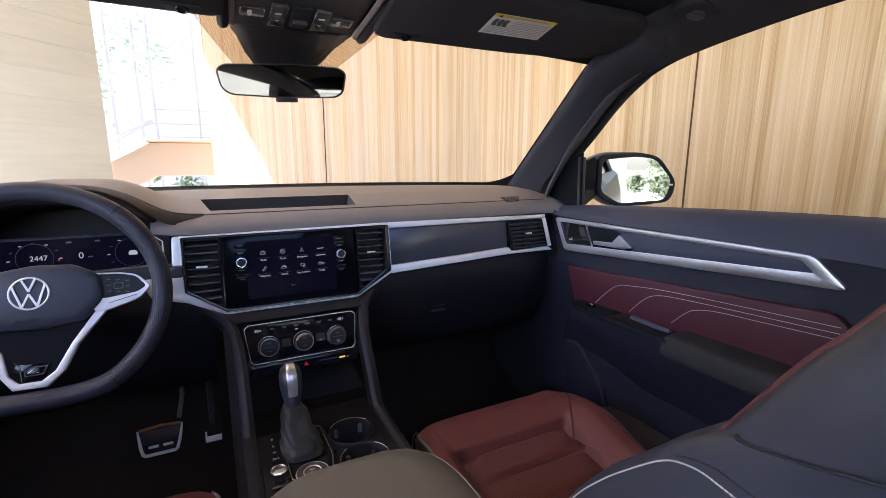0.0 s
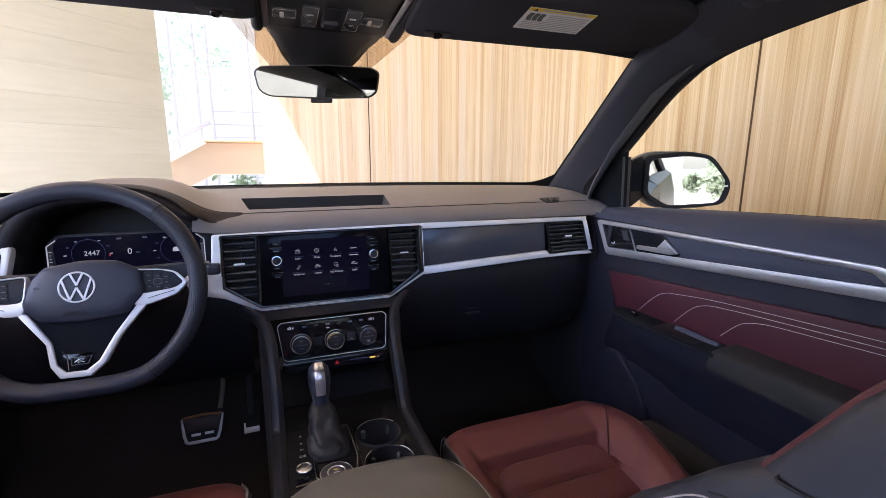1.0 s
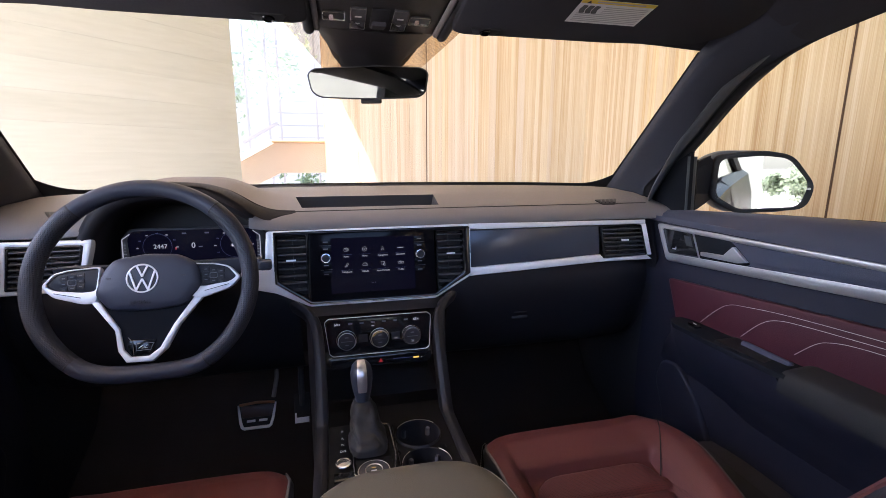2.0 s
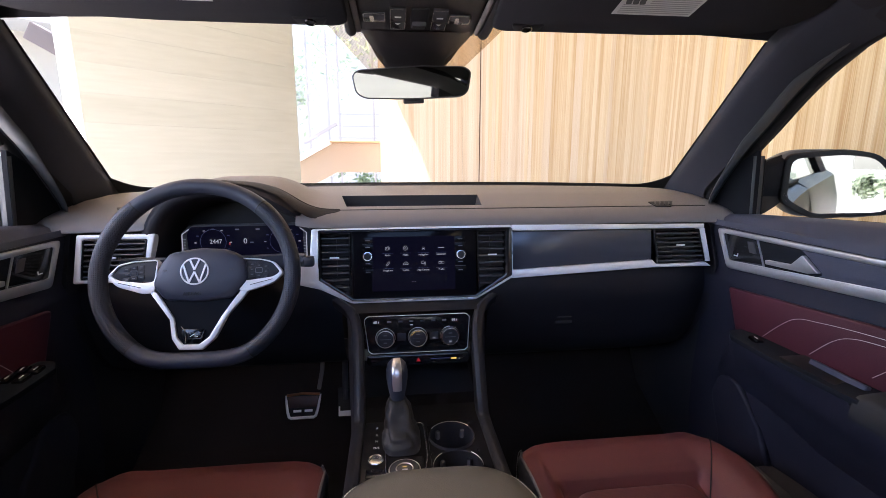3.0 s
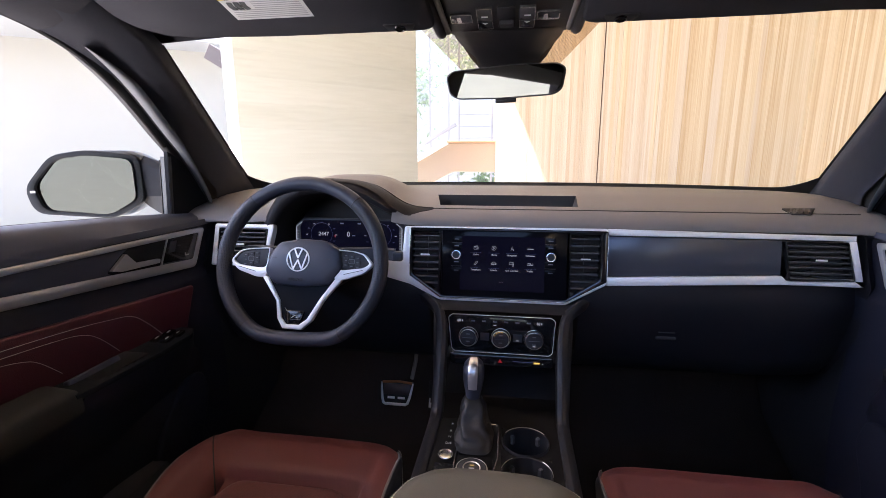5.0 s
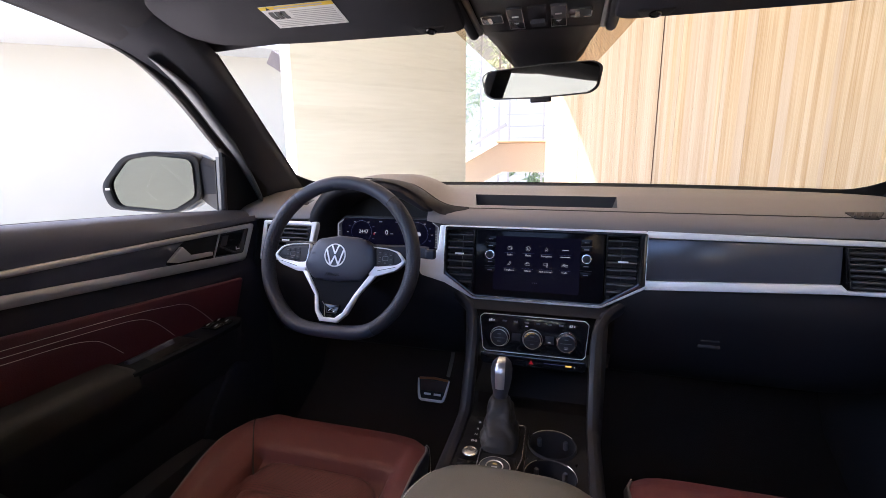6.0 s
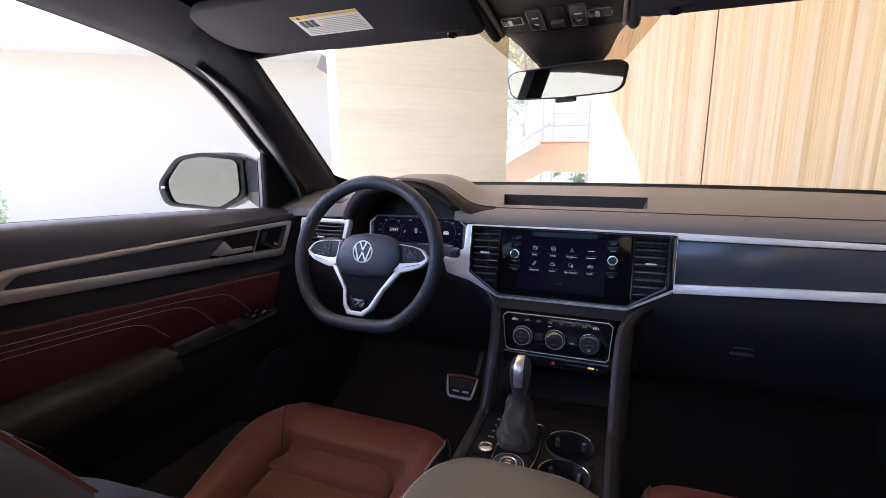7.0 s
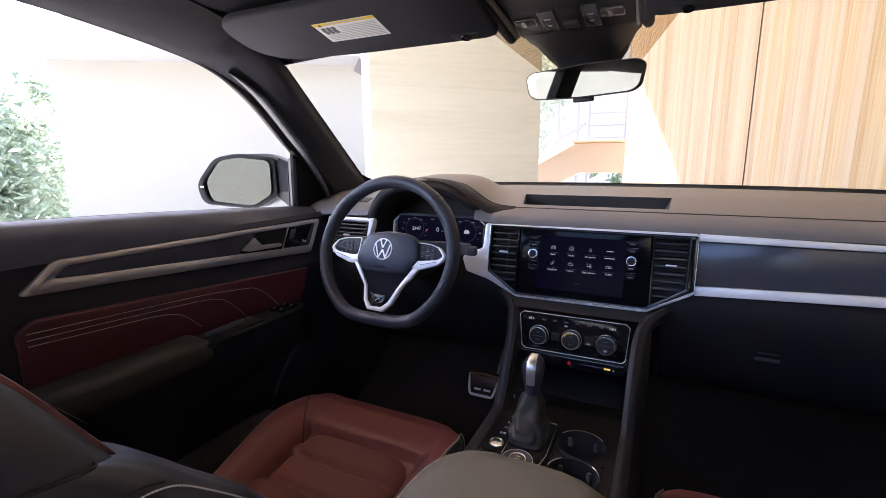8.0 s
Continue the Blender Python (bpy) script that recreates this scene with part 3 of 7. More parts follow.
# unseen roof added for shade: its front edge lets the sun fall on the end of the slatted wall
solid("shade_roof", slab([(-2.5, -1.7), (1.9, -1.7), (1.9, 4.05), (-0.50, 3.91), (-0.786, 3.832), (-0.916, 3.807), (-1.03, 3.793), (-2.5, 3.92)], 0.22, Matrix.Translation((0, 0, 2.8)), 0.01), SOFFIT,
                  "unseen roof added above the car to shape sun and shade", "roof", kind="structure", smooth=0)


# ---------------------------------------------------------------- outside: leaves
def foliage(name, centre, size, leaves, label, seed, trunk=0.0, leaf=0.06, tone=LEAF, heads=26, spread=1.15):
    rng = random.Random(seed)
    tree = thing(name, (centre[0], centre[1], 0), label, "tree" if trunk else "shrub")
    clumps = []
    for _ in range(heads):
        v = Vector((rng.gauss(0, 0.5), rng.gauss(0, 0.5), rng.gauss(0, 0.5)))
        v = v.normalized() * min(v.length, 1.0)
        clumps.append((Vector((v.x * size[0], v.y * size[1], v.z * size[2])), rng.uniform(0.16, 0.34) * min(size)))
    verts, faces = [], []
    for _ in range(leaves):
        c, r = rng.choice(clumps)
        d = Vector((rng.gauss(0, 1), rng.gauss(0, 1), rng.gauss(0, 1))).normalized() * r * rng.uniform(0.3, spread)
        p = Vector(centre) + c + d
        q = Euler((rng.uniform(-1, 1), rng.uniform(-1, 1), rng.uniform(0, 6.28))).to_matrix()
        s = leaf * rng.uniform(0.5, 1.3)
        k = len(verts)
        for a, b, h in ((-1.0, 0.0, 0.0), (0.0, 0.42, 0.12), (1.1, 0.0, -0.1), (0.0, -0.42, 0.12)):
            verts.append(p + q @ Vector((a * s, b * s, h * s)))
        faces.append((k, k + 1, k + 2, k + 3))
    me = bpy.data.meshes.new("crown")
    me.from_pydata(verts, [], faces)
    me.materials.append(tone)
    crown = new("crown", me)
    crown.parent = tree
    crown.matrix_parent_inverse = tree.matrix_basis.inverted()
    tagged(crown, "loose crown of small green leaves", kind="stuff")
    if trunk:
        bm = tube_along([(centre[0], centre[1], 0), (centre[0] + 0.05, centre[1], trunk * 0.5), (centre[0], centre[1] + 0.04, centre[2])], [0.13, 0.10, 0.05], 9)
        for c, _ in clumps[:9]:
            a = Vector((centre[0], centre[1], centre[2] * 0.75))
            b = a.lerp(Vector(centre) + c, 0.7)
            tube_along([a, a.lerp(b, 0.5) + Vector((0, 0, 0.1)), b], [0.04, 0.022, 0.008], 6, bm=bm)
        part("trunk", bm, BARK, tree)
    else:
        bm = bmesh.new()
        for c, _ in clumps[:12]:
            a = Vector((centre[0] + c.x * 0.2, centre[1] + c.y * 0.2, 0))
            b = Vector(centre) + c
            tube_along([a, a.lerp(b, 0.6), b], [0.02, 0.014, 0.006], 5, bm=bm)
        part("stems", bm, BARK, tree)
    return tree


foliage("shrub", (-0.35, 6.4, 0.75), (1.0, 0.5, 0.55), 2600, "green leafy shrub beyond the stair wall", 3, leaf=0.05)
foliage("shrub", (-2.55, 5.0, 0.85), (0.35, 0.3, 0.5), 900, "small green shrub at the foot of the yard wall", 4, leaf=0.04)
foliage("tree", (-9.3, 3.2, 1.55), (1.7, 1.4, 1.6), 26000, "pale green tree at the end of the yard wall", 5, 1.0, leaf=0.07, tone=PALE_LEAF, heads=70, spread=1.7)
foliage("tree", (-2.7, 6.6, 2.7), (2.1, 0.8, 1.3), 9000, "pale airy tree before the siding of the house", 21, 1.6, leaf=0.05, tone=PALE_LEAF, heads=90, spread=2.6)
foliage("tree", (-9.4, 1.2, 1.7), (1.4, 1.2, 1.5), 3800, "pale green tree beside the yard", 6, 1.4, leaf=0.10, tone=PALE_LEAF)
foliage("shrub", (2.05, -3.3, 1.15), (0.80, 1.0, 0.95), 7500, "dense green shrub behind the end of the slatted wall", 14, leaf=0.06, tone=PALE_LEAF)
foliage("hedge", (2.1, -7.4, 1.35), (1.6, 0.6, 1.3), 10000, "tall green hedge at the end of the drive", 15, leaf=0.09, tone=PALE_LEAF)
foliage("tree", (3.6, -3.6, 1.9), (1.6, 1.3, 1.7), 5200, "green tree behind the end of the slatted wall", 7, 1.5, leaf=0.09, tone=PALE_LEAF)
foliage("tree", (5.6, -6.2, 2.4), (2.0, 1.6, 2.2), 5200, "tall green tree behind the car", 8, 1.8, leaf=0.12)
foliage("tree", (2.2, -6.6, 1.7), (1.3, 1.1, 1.5), 3600, "green tree at the end of the drive", 9, 1.3, leaf=0.10)


# ---------------------------------------------------------------- car: shell
def floor_line(x, v):
    y, z = [(-2.1, 0.50), (-0.2, 0.47), (0.2, 0.45), (1.15, 0.45), (1.42, 0.58), (1.56, 0.80), (1.62, 1.10)][v]
    return (x, y, z + 0.02 * abs(x) + (0.10 * bump(x, -0.10, 0.10, 0.10) if v in (1, 2, 3) else 0))


for s in (-1, 1):
    solid("kick_panel", loft([[(s * x, y, z) for y, z in ((0.80, 0.44), (1.66, 0.44), (1.66, 1.24), (1.10, 1.22), (0.96, 0.95), (0.90, 0.70))] for x in (0.80, 0.86)]), PLASTIC_DEEP, "dark kick panel at the side of the footwell", "trim", "kick panels", "structure")
    solid("door_sill", box((0.10, 2.0, 0.10), pose(s * 0.82, 0.0, 0.47), 0.015), PLASTIC, "dark door sill trim", "trim", "door sills", "structure")
car_floor = solid("car_floor", sheet(floor_line, steps(-0.84, 0.84, 25), range(7), 0.02), CARPET, "black carpet on the car floor and toe board", "carpet", kind="structure")


def liner(u, v):
    x = 0.70 * u
    y = -2.1 + 2.83 * v
    return (x, y, 1.700 - 0.048 * abs(u) ** 3 - 0.020 * bump(y, 0.55, 1.2, 0.25) - 0.05 * max(0.0, (-1.2 - y)))


def with_opening(fn, us, vs, x_half, y0, y1, thick):
    """A sheet with an oblong opening for the sunroof."""
    bm = bmesh.new()
    g = [[bm.verts.new(fn(u, v)) for v in vs] for u in us]
    for i in range(len(us) - 1):
        for j in range(len(vs) - 1):
            q = (g[i][j], g[i + 1][j], g[i + 1][j + 1], g[i][j + 1])
            c = sum((p.co for p in q), Vector()) / 4
            if abs(c.x) < x_half and y0 < c.y < y1:
                continue
            bm.faces.new(q)
    bmesh.ops.solidify(bm, geom=bm.faces[:], thickness=thick)
    return bm


headliner = solid("ceiling", with_opening(liner, steps(-1, 1, 21), steps(0, 1, 25), 0.42, -1.0, 0.10, 0.02), LINER, "dark charcoal cloth headliner of the car", "ceiling", kind="structure")
header = solid("windscreen_header", loft([[(x, 0.72, 1.655), (x, 0.79, 1.632), (x, 0.855, 1.607 - 0.012 * (abs(x) / 0.66) ** 3), (x, 0.87, 1.625), (x, 0.72, 1.69)] for x in steps(-0.68, 0.68, 13)]),
               LINER, "charcoal cloth header above the windscreen", "trim", kind="structure")
solid("car_roof", with_opening(lambda u, v: (0.76 * u, -2.15 + 3.03 * v, 1.750 - 0.075 * abs(u) ** 3 - 0.070 * max(0, v - 0.82) / 0.18 - 0.05 * max(0, 0.3 - v)), steps(-1, 1, 21), steps(0, 1, 25), 0.42, -1.0, 0.22, 0.01),
                  BODY, "grey blue painted roof of the car", "car roof", kind="structure")

sunroof = solid("sunroof_glass", box((0.90, 1.30, 0.006), pose(0, -0.39, 1.730)), TINTED, "tinted glass of the wide sunroof", "sunroof", kind="structure")
sunroof.visible_shadow = False
SCREEN_TOP, SCREEN_FOOT = Vector((0.659, 0.844, 1.597)), Vector((0.832, 1.404, 1.287))
WINDOW_EDGE = [(0.862, 1.060, 1.228), (0.853, 1.045, 1.245), (0.803, 0.998, 1.400), (0.780, 0.898, 1.475), (0.765, 0.826, 1.522), (0.754, 0.756, 1.557), (0.7465, 0.685, 1.580), (0.743, 0.607, 1.594), (0.739, 0.535, 1.603), (0.737, 0.464, 1.611), (0.735, 0.388, 1.617), (0.735, 0.30, 1.620), (0.735, -0.3, 1.61), (0.74, -1.2, 1.56), (0.75, -2.1, 1.45)]


def windscreen(u, v):
    """u across from -1 to 1, v from the foot to the top."""
    side = SCREEN_FOOT.lerp(SCREEN_TOP, v)
    bow = (1 - abs(u) ** 2.4)
    return (side.x * 1.015 * u, side.y + 0.012 + (0.24 * (1 - v) + 0.055 * v) * bow, side.z - 0.004 + (0.034 * v) * bow)


for s, word in ((-1, "driver"), (1, "passenger")):
    rows = []
    table = [(-0.12, (0.85, 1.24, 1.215)), (0.0, (0.815, 1.192, 1.290)), (0.25, (0.792, 1.078, 1.364)), (0.5, (0.770, 0.969, 1.434)), (0.7, (0.751, 0.886, 1.494)), (0.82, (0.743, 0.830, 1.524)), (0.92, (0.743, 0.775, 1.551)), (1.0, (0.742, 0.720, 1.571)), (1.1, (0.741, 0.650, 1.588)), (1.2, (0.738, 0.550, 1.603))]
    for t in steps(-0.12, 1.2, 34):
        w = SCREEN_FOOT.lerp(SCREEN_TOP, min(t, 1.0)) + max(0.0, t - 1.0) * Vector((-0.05, -0.55, 0.26))
        for (t0, p0), (t1, p1) in zip(table, table[1:]):
            if t0 - 1e-6 <= t <= t1 + 1e-6:
                d = Vector(p0).lerp(Vector(p1), (t - t0) / (t1 - t0))

        def near(p, k):
            return p + (Vector((0, 0, 1.38)) - p).normalized() * 0.034 * k
        m1, m2 = near(w.lerp(d, 0.26), 0.95), near(w.lerp(d, 0.60), 0.85)
        o1 = w.lerp(d, 0.5) + Vector((0.05, 0.05, 0.02))
        rows.append([(s * p.x, p.y, p.z) for p in (w, near(w.lerp(d, 0.09), 0.75), near(w.lerp(d, 0.17), 1.0), m1, m2, near(w.lerp(d, 0.88), 0.10), d, o1)])
    solid("a_pillar", loft(rows), PILLAR, "charcoal cloth covered windscreen pillar on the %s side" % word, "pillar", "windscreen pillars", "structure", smooth=60)
    # roof rail above the side window, from the pillar to the back of the car
    edge = [p for p in WINDOW_EDGE[6:]]
    rail = []
    for x, y, z in edge:
        rail.append([(s * a, y, b) for a, b in ((x, z), (x - 0.03, z + 0.004), (x - 0.09, z + 0.030), (x - 0.13, z + 0.055), (x - 0.10, z + 0.09), (x + 0.012, z + 0.04))])
    solid("roof_rail", loft(rail), LINER, "charcoal trim along the roof edge on the %s side" % word, "trim", "roof rails", "structure", smooth=60)
    # rubber seal along the window's upper edge
    seal = smooth_line([(s * (x + 0.005), y + 0.004, z + 0.004) for x, y, z in WINDOW_EDGE[2:13]], 5)
    solid("window_seal", tube_along(seal, 0.006, 8), RUBBER, "black rubber seal round the side window", "seal", "window seals", "structure")
    # centre pillar and rear side
    solid("b_pillar", loft([[(s * 0.80, y0, 0.5), (s * 0.80, y0 - 0.14, 0.5), (s * 0.86, y0 - 0.14, 0.5), (s * 0.86, y0, 0.5)] if z < 1 else [(s * x, y0 + dy, z), (s * x, y0 - 0.12 + dy, z), (s * (x + 0.05), y0 - 0.12 + dy, z), (s * (x + 0.05), y0 + dy, z)]
                            for z, x, y0, dy in ((0.5, 0.8, 0.20, 0), (1.25, 0.79, 0.20, 0), (1.45, 0.755, 0.16, -0.02), (1.63, 0.71, 0.12, -0.04))]), PILLAR, "charcoal centre pillar trim behind the front door", "pillar", "centre pillars", "structure")
    solid("rear_side_trim", loft([[(s * 0.80, y, 0.45), (s * 0.80, y, 1.20), (s * 0.86, y, 1.27), (s * 0.90, y, 1.20), (s * 0.90, y, 0.45)] for y in steps(-2.1, 0.06, 8)]), PLASTIC, "dark rear side trim of the car", "trim", "rear sides", "structure")
    solid("rear_pillar", loft([[(s * 0.84, -1.5, 1.25), (s * 0.84, -2.1, 1.25), (s * 0.90, -2.1, 1.25), (s * 0.90, -1.5, 1.25)], [(s * 0.70, -1.25, 1.60), (s * 0.70, -1.9, 1.58), (s * 0.76, -1.9, 1.58), (s * 0.76, -1.25, 1.60)]]),
          PILLAR, "charcoal rear pillar trim", "pillar", "rear pillars", "structure")

for s in (-1, 1):
    bm = bmesh.new()
    a = [bm.verts.new(p) for p in ((s * 0.745, 0.04, 1.612), (s * 0.745, -0.7, 1.595), (s * 0.755, -1.3, 1.55))]
    b = [bm.verts.new(p) for p in ((s * 0.875, 0.04, 1.265), (s * 0.875, -0.7, 1.27), (s * 0.87, -1.5, 1.28))]
    for i in range(2):
        bm.faces.new((a[i], a[i + 1], b[i + 1], b[i]))
    w = solid("rear_side_window", bm, TINTED, "lightly tinted rear side window", "window", "rear windows", "structure")
    w.visible_shadow = False

pane = solid("windscreen", sheet(windscreen, steps(-1, 1, 25), steps(0, 1.05, 9)), GLASS, "clear windscreen glass", "windscreen", kind="structure")
pane.visible_shadow = False
# dark ceramic band along the foot and the sides of the glass
band = sheet(lambda u, v: Vector(windscreen(u, v)) + Vector((0, -0.004, -0.002)), steps(-1, 1, 41), (-0.03, 0.0, 0.012, 0.026 ))
solid("windscreen_band", band, RUBBER, "black ceramic band along the foot of the windscreen", "trim", kind="structure")
for s in (-1, 1):
    solid("windscreen_band", sheet(lambda u, v: Vector(windscreen(u * s, v)) + Vector((0, -0.004, -0.002)), steps(0.985, 1.0, 3), steps(0, 1, 9)), RUBBER, "black ceramic band along the windscreen pillar", "trim", "windscreen bands", "structure")
for s in (-1, 1):
    foot = sheet(lambda k, v: Vector(windscreen(s * (0.885 + 0.115 * k), -0.01 + v * (0.036 + 0.15 * k ** 2.4))) + Vector((0, -0.005, -0.002)), steps(0, 1, 15), steps(0, 1, 4))
    solid("windscreen_corner", foot, RUBBER, "black rounded lower corner of the windscreen", "trim", "windscreen corners", "structure")
patch = sheet(lambda u, v: Vector(windscreen(u * (0.13 + 0.14 * (v - 0.80) / 0.22), v)) + Vector((0, -0.006, -0.003)), steps(-1, 1, 13), steps(0.80, 1.03, 7))
solid("dotted_screen", patch, DOTS, "dark dotted print on the glass round the mirror mount", "trim", kind="structure")
# tailgate with its window
gate = thing("tailgate", (0, -2.12, 0.5), "dark tailgate trim with a wide rear window", "tailgate", kind="structure")
part("lower_trim", box((1.7, 0.06, 0.75), pose(0, -2.13, 0.82), 0.02), PLASTIC, gate)
part("upper_trim", box((1.5, 0.06, 0.10), pose(0, -1.93, 1.60), 0.02), LINER, gate)
glass = part("window", slab(rounded([(-0.72, 0), (0.72, 0), (0.62, 0.36), (-0.62, 0.36)], 0.05), 0.005, axes((0, -2.11, 1.20), (1, 0, 0), (0, 0.45, 1))), PRIVACY, gate, "lightly tinted rear glass")
glass.visible_shadow = False
bench = thing("rear_bench", (0, -0.95, 0.45), "dark red leather rear bench", "bench")
part("cushion", box((1.36, 0.5, 0.22), pose(0, -0.78, 0.66, -6, 0, 0), 0.06, 4), RED, bench)
part("backrest", box((1.36, 0.16, 0.62), pose(0, -1.12, 0.98, 14, 0, 0), 0.06, 4), RED, bench)


# ---------------------------------------------------------------- car: front doors
BELT = [(-0.2, 1.290), (0.33, 1.277), (0.47, 1.271), (0.715, 1.259), (1.027, 1.238), (1.12, 1.228)]


def front_door(s, word):
    door = thing("front_door", (s * 0.82, 0.6, 0.5), "front %s door trim with a silver band, dark red leather and an armrest" % word, "car door", "front doors")
    # cap below the window
    rows = []
    for y in steps(-0.05, 1.13, 24):
        z = lerp_line(BELT, y)
        front = bump(y, -1, 1.06, 0.10)
        rows.append([(s * a, y, b) for a, b in ((0.875, z - 0.012), (0.858, z), (0.838, z + 0.001), (0.815, z - 0.008), (0.797, z - 0.030), (0.790, 1.222 - 0.004), (0.788, 1.205), (0.83, 1.19))])
    part("cap", loft(rows), DOOR_SOFT, door, "dark soft-touch cap below the window")
    # main skin between cap, red insert and floor
    skin = []
    for y in steps(-0.05, 1.10, 28):
        swell = 0.030 * bump(y, 0.80, 0.98, 0.20)
        skin.append([(s * a, y, b) for a, b in ((0.80, 1.215), (0.788, 1.200), (0.790, 1.105), (0.776, 1.080), (0.774, 1.070), (0.776, 0.98), (0.778, 0.93), (0.776 - swell * 0.3, 0.88),
                                                (0.772 - swell, 0.80), (0.775 - swell, 0.68), (0.79, 0.56), (0.81, 0.50), (0.86, 0.50), (0.86, 1.215))])
    part("skin", loft(skin), DOOR_LOW, door, "soft slate door skin, darkened for shade low down")
    # local x runs so that local z points into the cabin
    k = -1 if s > 0 else 1
    side = axes((s * 0.789, 0, 0), (0, k, 0), (0, 0, 1))
    loc = lambda pts: [(k * a, b) for a, b in pts]
    outer = rounded(loc([(1.079, 1.199), (0.392, 1.2075), (0.334, 1.157), (0.42, 1.151), (1.030, 1.104)]), 0.012, 4)
    inner = rounded(loc([(1.058, 1.1885), (0.410, 1.1958), (0.386, 1.1765), (0.44, 1.1715), (1.027, 1.1245)]), 0.008, 4)
    part("silver_band", frame_slab(outer, inner, 0.009, side, 0.0014), DOOR_SILVER, door, "satin silver band with a pointed end")
    part("band_insert", slab(rounded(loc([(1.061, 1.1925), (0.402, 1.2000), (0.377, 1.1755), (0.44, 1.1685), (1.027, 1.121)]), 0.008, 4), 0.004, side, 0.001), DOOR_SOFT, door, "dark slate insert of the silver band")
    # opener before a dark plate that stands for its bowl's shade, with the lock buttons
    bowl = part("opener_shade_plate", slab(rounded(loc([(0.944, 1.1905), (0.838, 1.1905), (0.818, 1.180), (0.779, 1.150), (0.790, 1.1425), (0.917, 1.1320)]), 0.004, 3), 0.0055, side, 0.001), MATT_DEEP, door, "dark plate for the deep shade behind the opener")
    lever = slab(rounded(loc([(0.911, 1.1515), (0.845, 1.1560), (0.821, 1.1815), (0.781, 1.1530), (0.804, 1.1470), (0.909, 1.1420)]), 0.003, 3), 0.008, side @ Matrix.Translation((0, 0, 0.006)), 0.004, 3)
    part("opener", lever, DOOR_SILVER, bowl, "bright satin opener lever with a pointed end")
    part("lock_panel", slab(rounded(loc([(1.060, 1.1895), (0.951, 1.1895), (0.923, 1.1365), (1.030, 1.1250)]), 0.004, 3), 0.0052, side, 0.001), PIANO, door, "gloss black panel with lock switches")
    part("divider", bar(side @ Vector((k * 0.9475, 1.1905, 0.0062)), side @ Vector((k * 0.9195, 1.1330, 0.0062)), 0.0028, 0.0028, (s, 0, 0)), DOOR_SILVER, door, "thin silver divider")
    part("lock_switch", slab(rounded(loc([(0.978, 1.182), (0.957, 1.182), (0.945, 1.156), (0.966, 1.156)]), 0.002, 2), 0.0075, side, 0.0015), SATIN_BLACK, door, "black lock switch")
    part("memory_mark", box((0.012, 0.0025, 0.001), side @ pose(k * 1.008, 1.140, 0.0058)), WHITE_PRINT, door, "small white seat mark")
    part("memory_mark", box((0.0025, 0.007, 0.001), side @ pose(k * 1.002, 1.143, 0.0058)), WHITE_PRINT, door, "small white seat mark")
    # red leather insert with three contrast seams
    red_m = axes((s * 0.776, 0, 0), (0, k, 0), (0, 0, 1))
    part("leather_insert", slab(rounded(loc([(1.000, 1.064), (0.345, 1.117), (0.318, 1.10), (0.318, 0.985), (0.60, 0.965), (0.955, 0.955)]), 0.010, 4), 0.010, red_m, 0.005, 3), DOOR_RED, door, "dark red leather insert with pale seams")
    for seam in ([(0.876, 0.984), (0.837, 1.025), (0.803, 1.051), (0.757, 1.0615), (0.632, 1.0765), (0.33, 1.097)], [(0.761, 0.993), (0.720, 1.037), (0.686, 1.056), (0.631, 1.0645), (0.50, 1.0745), (0.33, 1.086)],
                 [(0.641, 1.003), (0.607, 1.038), (0.582, 1.0515), (0.539, 1.0605), (0.45, 1.067), (0.33, 1.0755)]):
        line = [(s * 0.7652, y, z) for y, z, _ in [(p.x, p.y, 0) for p in smooth_line([(a, b, 0) for a, b in seam], 8)]]
        part("seam", tube_along(line, 0.00050, 6), THREAD, door, "pale contrast seam")
    # armrest: a switch ledge in front and a soft pad behind
    rows = []
    for y, out, top, low in ((0.965, 0.768, 0.963, 0.955), (0.94, 0.735, 0.974, 0.955), (0.90, 0.708, 0.979, 0.955), (0.80, 0.700, 0.981, 0.952), (0.70, 0.699, 0.983, 0.950), (0.603, 0.698, 0.986, 0.948)):
        rows.append([(s * a, y, b) for a, b in ((0.785, top + 0.002), (out + 0.005, top + 0.001), (out + 0.001, top - 0.001), (out, top - 0.005), (out + 0.002, top - 0.012), (0.785, top - 0.014))])
    ledge = part("switch_ledge", loft(rows), MATT_DEEP, door, "dark ledge with window switches")
    rows = []
    for y, lift in ((0.612, 0.000), (0.606, 0.002), (0.598, 0.004), (0.50, 0.006), (0.40, 0.008), (0.25, 0.010), (0.05, 0.012)):
        top = 0.989 + lift
        rows.append([(s * a, y, b) for a, b in ((0.785, top + 0.006), (0.730, top + 0.003), (0.710, top + 0.001), (0.703, top - 0.003), (0.699, top - 0.010), (0.696, 0.957), (0.698, 0.949), (0.704, 0.946), (0.785, 0.944))])
    part("arm_pad", loft(rows), RUBBER, door, "padded black armrest")
    rows = []
    for y, out, top in ((0.975, 0.774, 0.958), (0.955, 0.750, 0.966), (0.93, 0.728, 0.970), (0.89, 0.710, 0.972), (0.80, 0.703, 0.972), (0.62, 0.702, 0.972), (0.60, 0.702, 0.948), (0.40, 0.702, 0.948), (0.05, 0.702, 0.948)):
        rows.append([(s * a, y, b) for a, b in ((0.785, top), (out, top), (out + 0.004, 0.935), (0.725 + 0.4 * (out - 0.702), 0.895), (0.747, 0.86), (0.765, 0.825), (0.776, 0.79), (0.785, 0.77))])
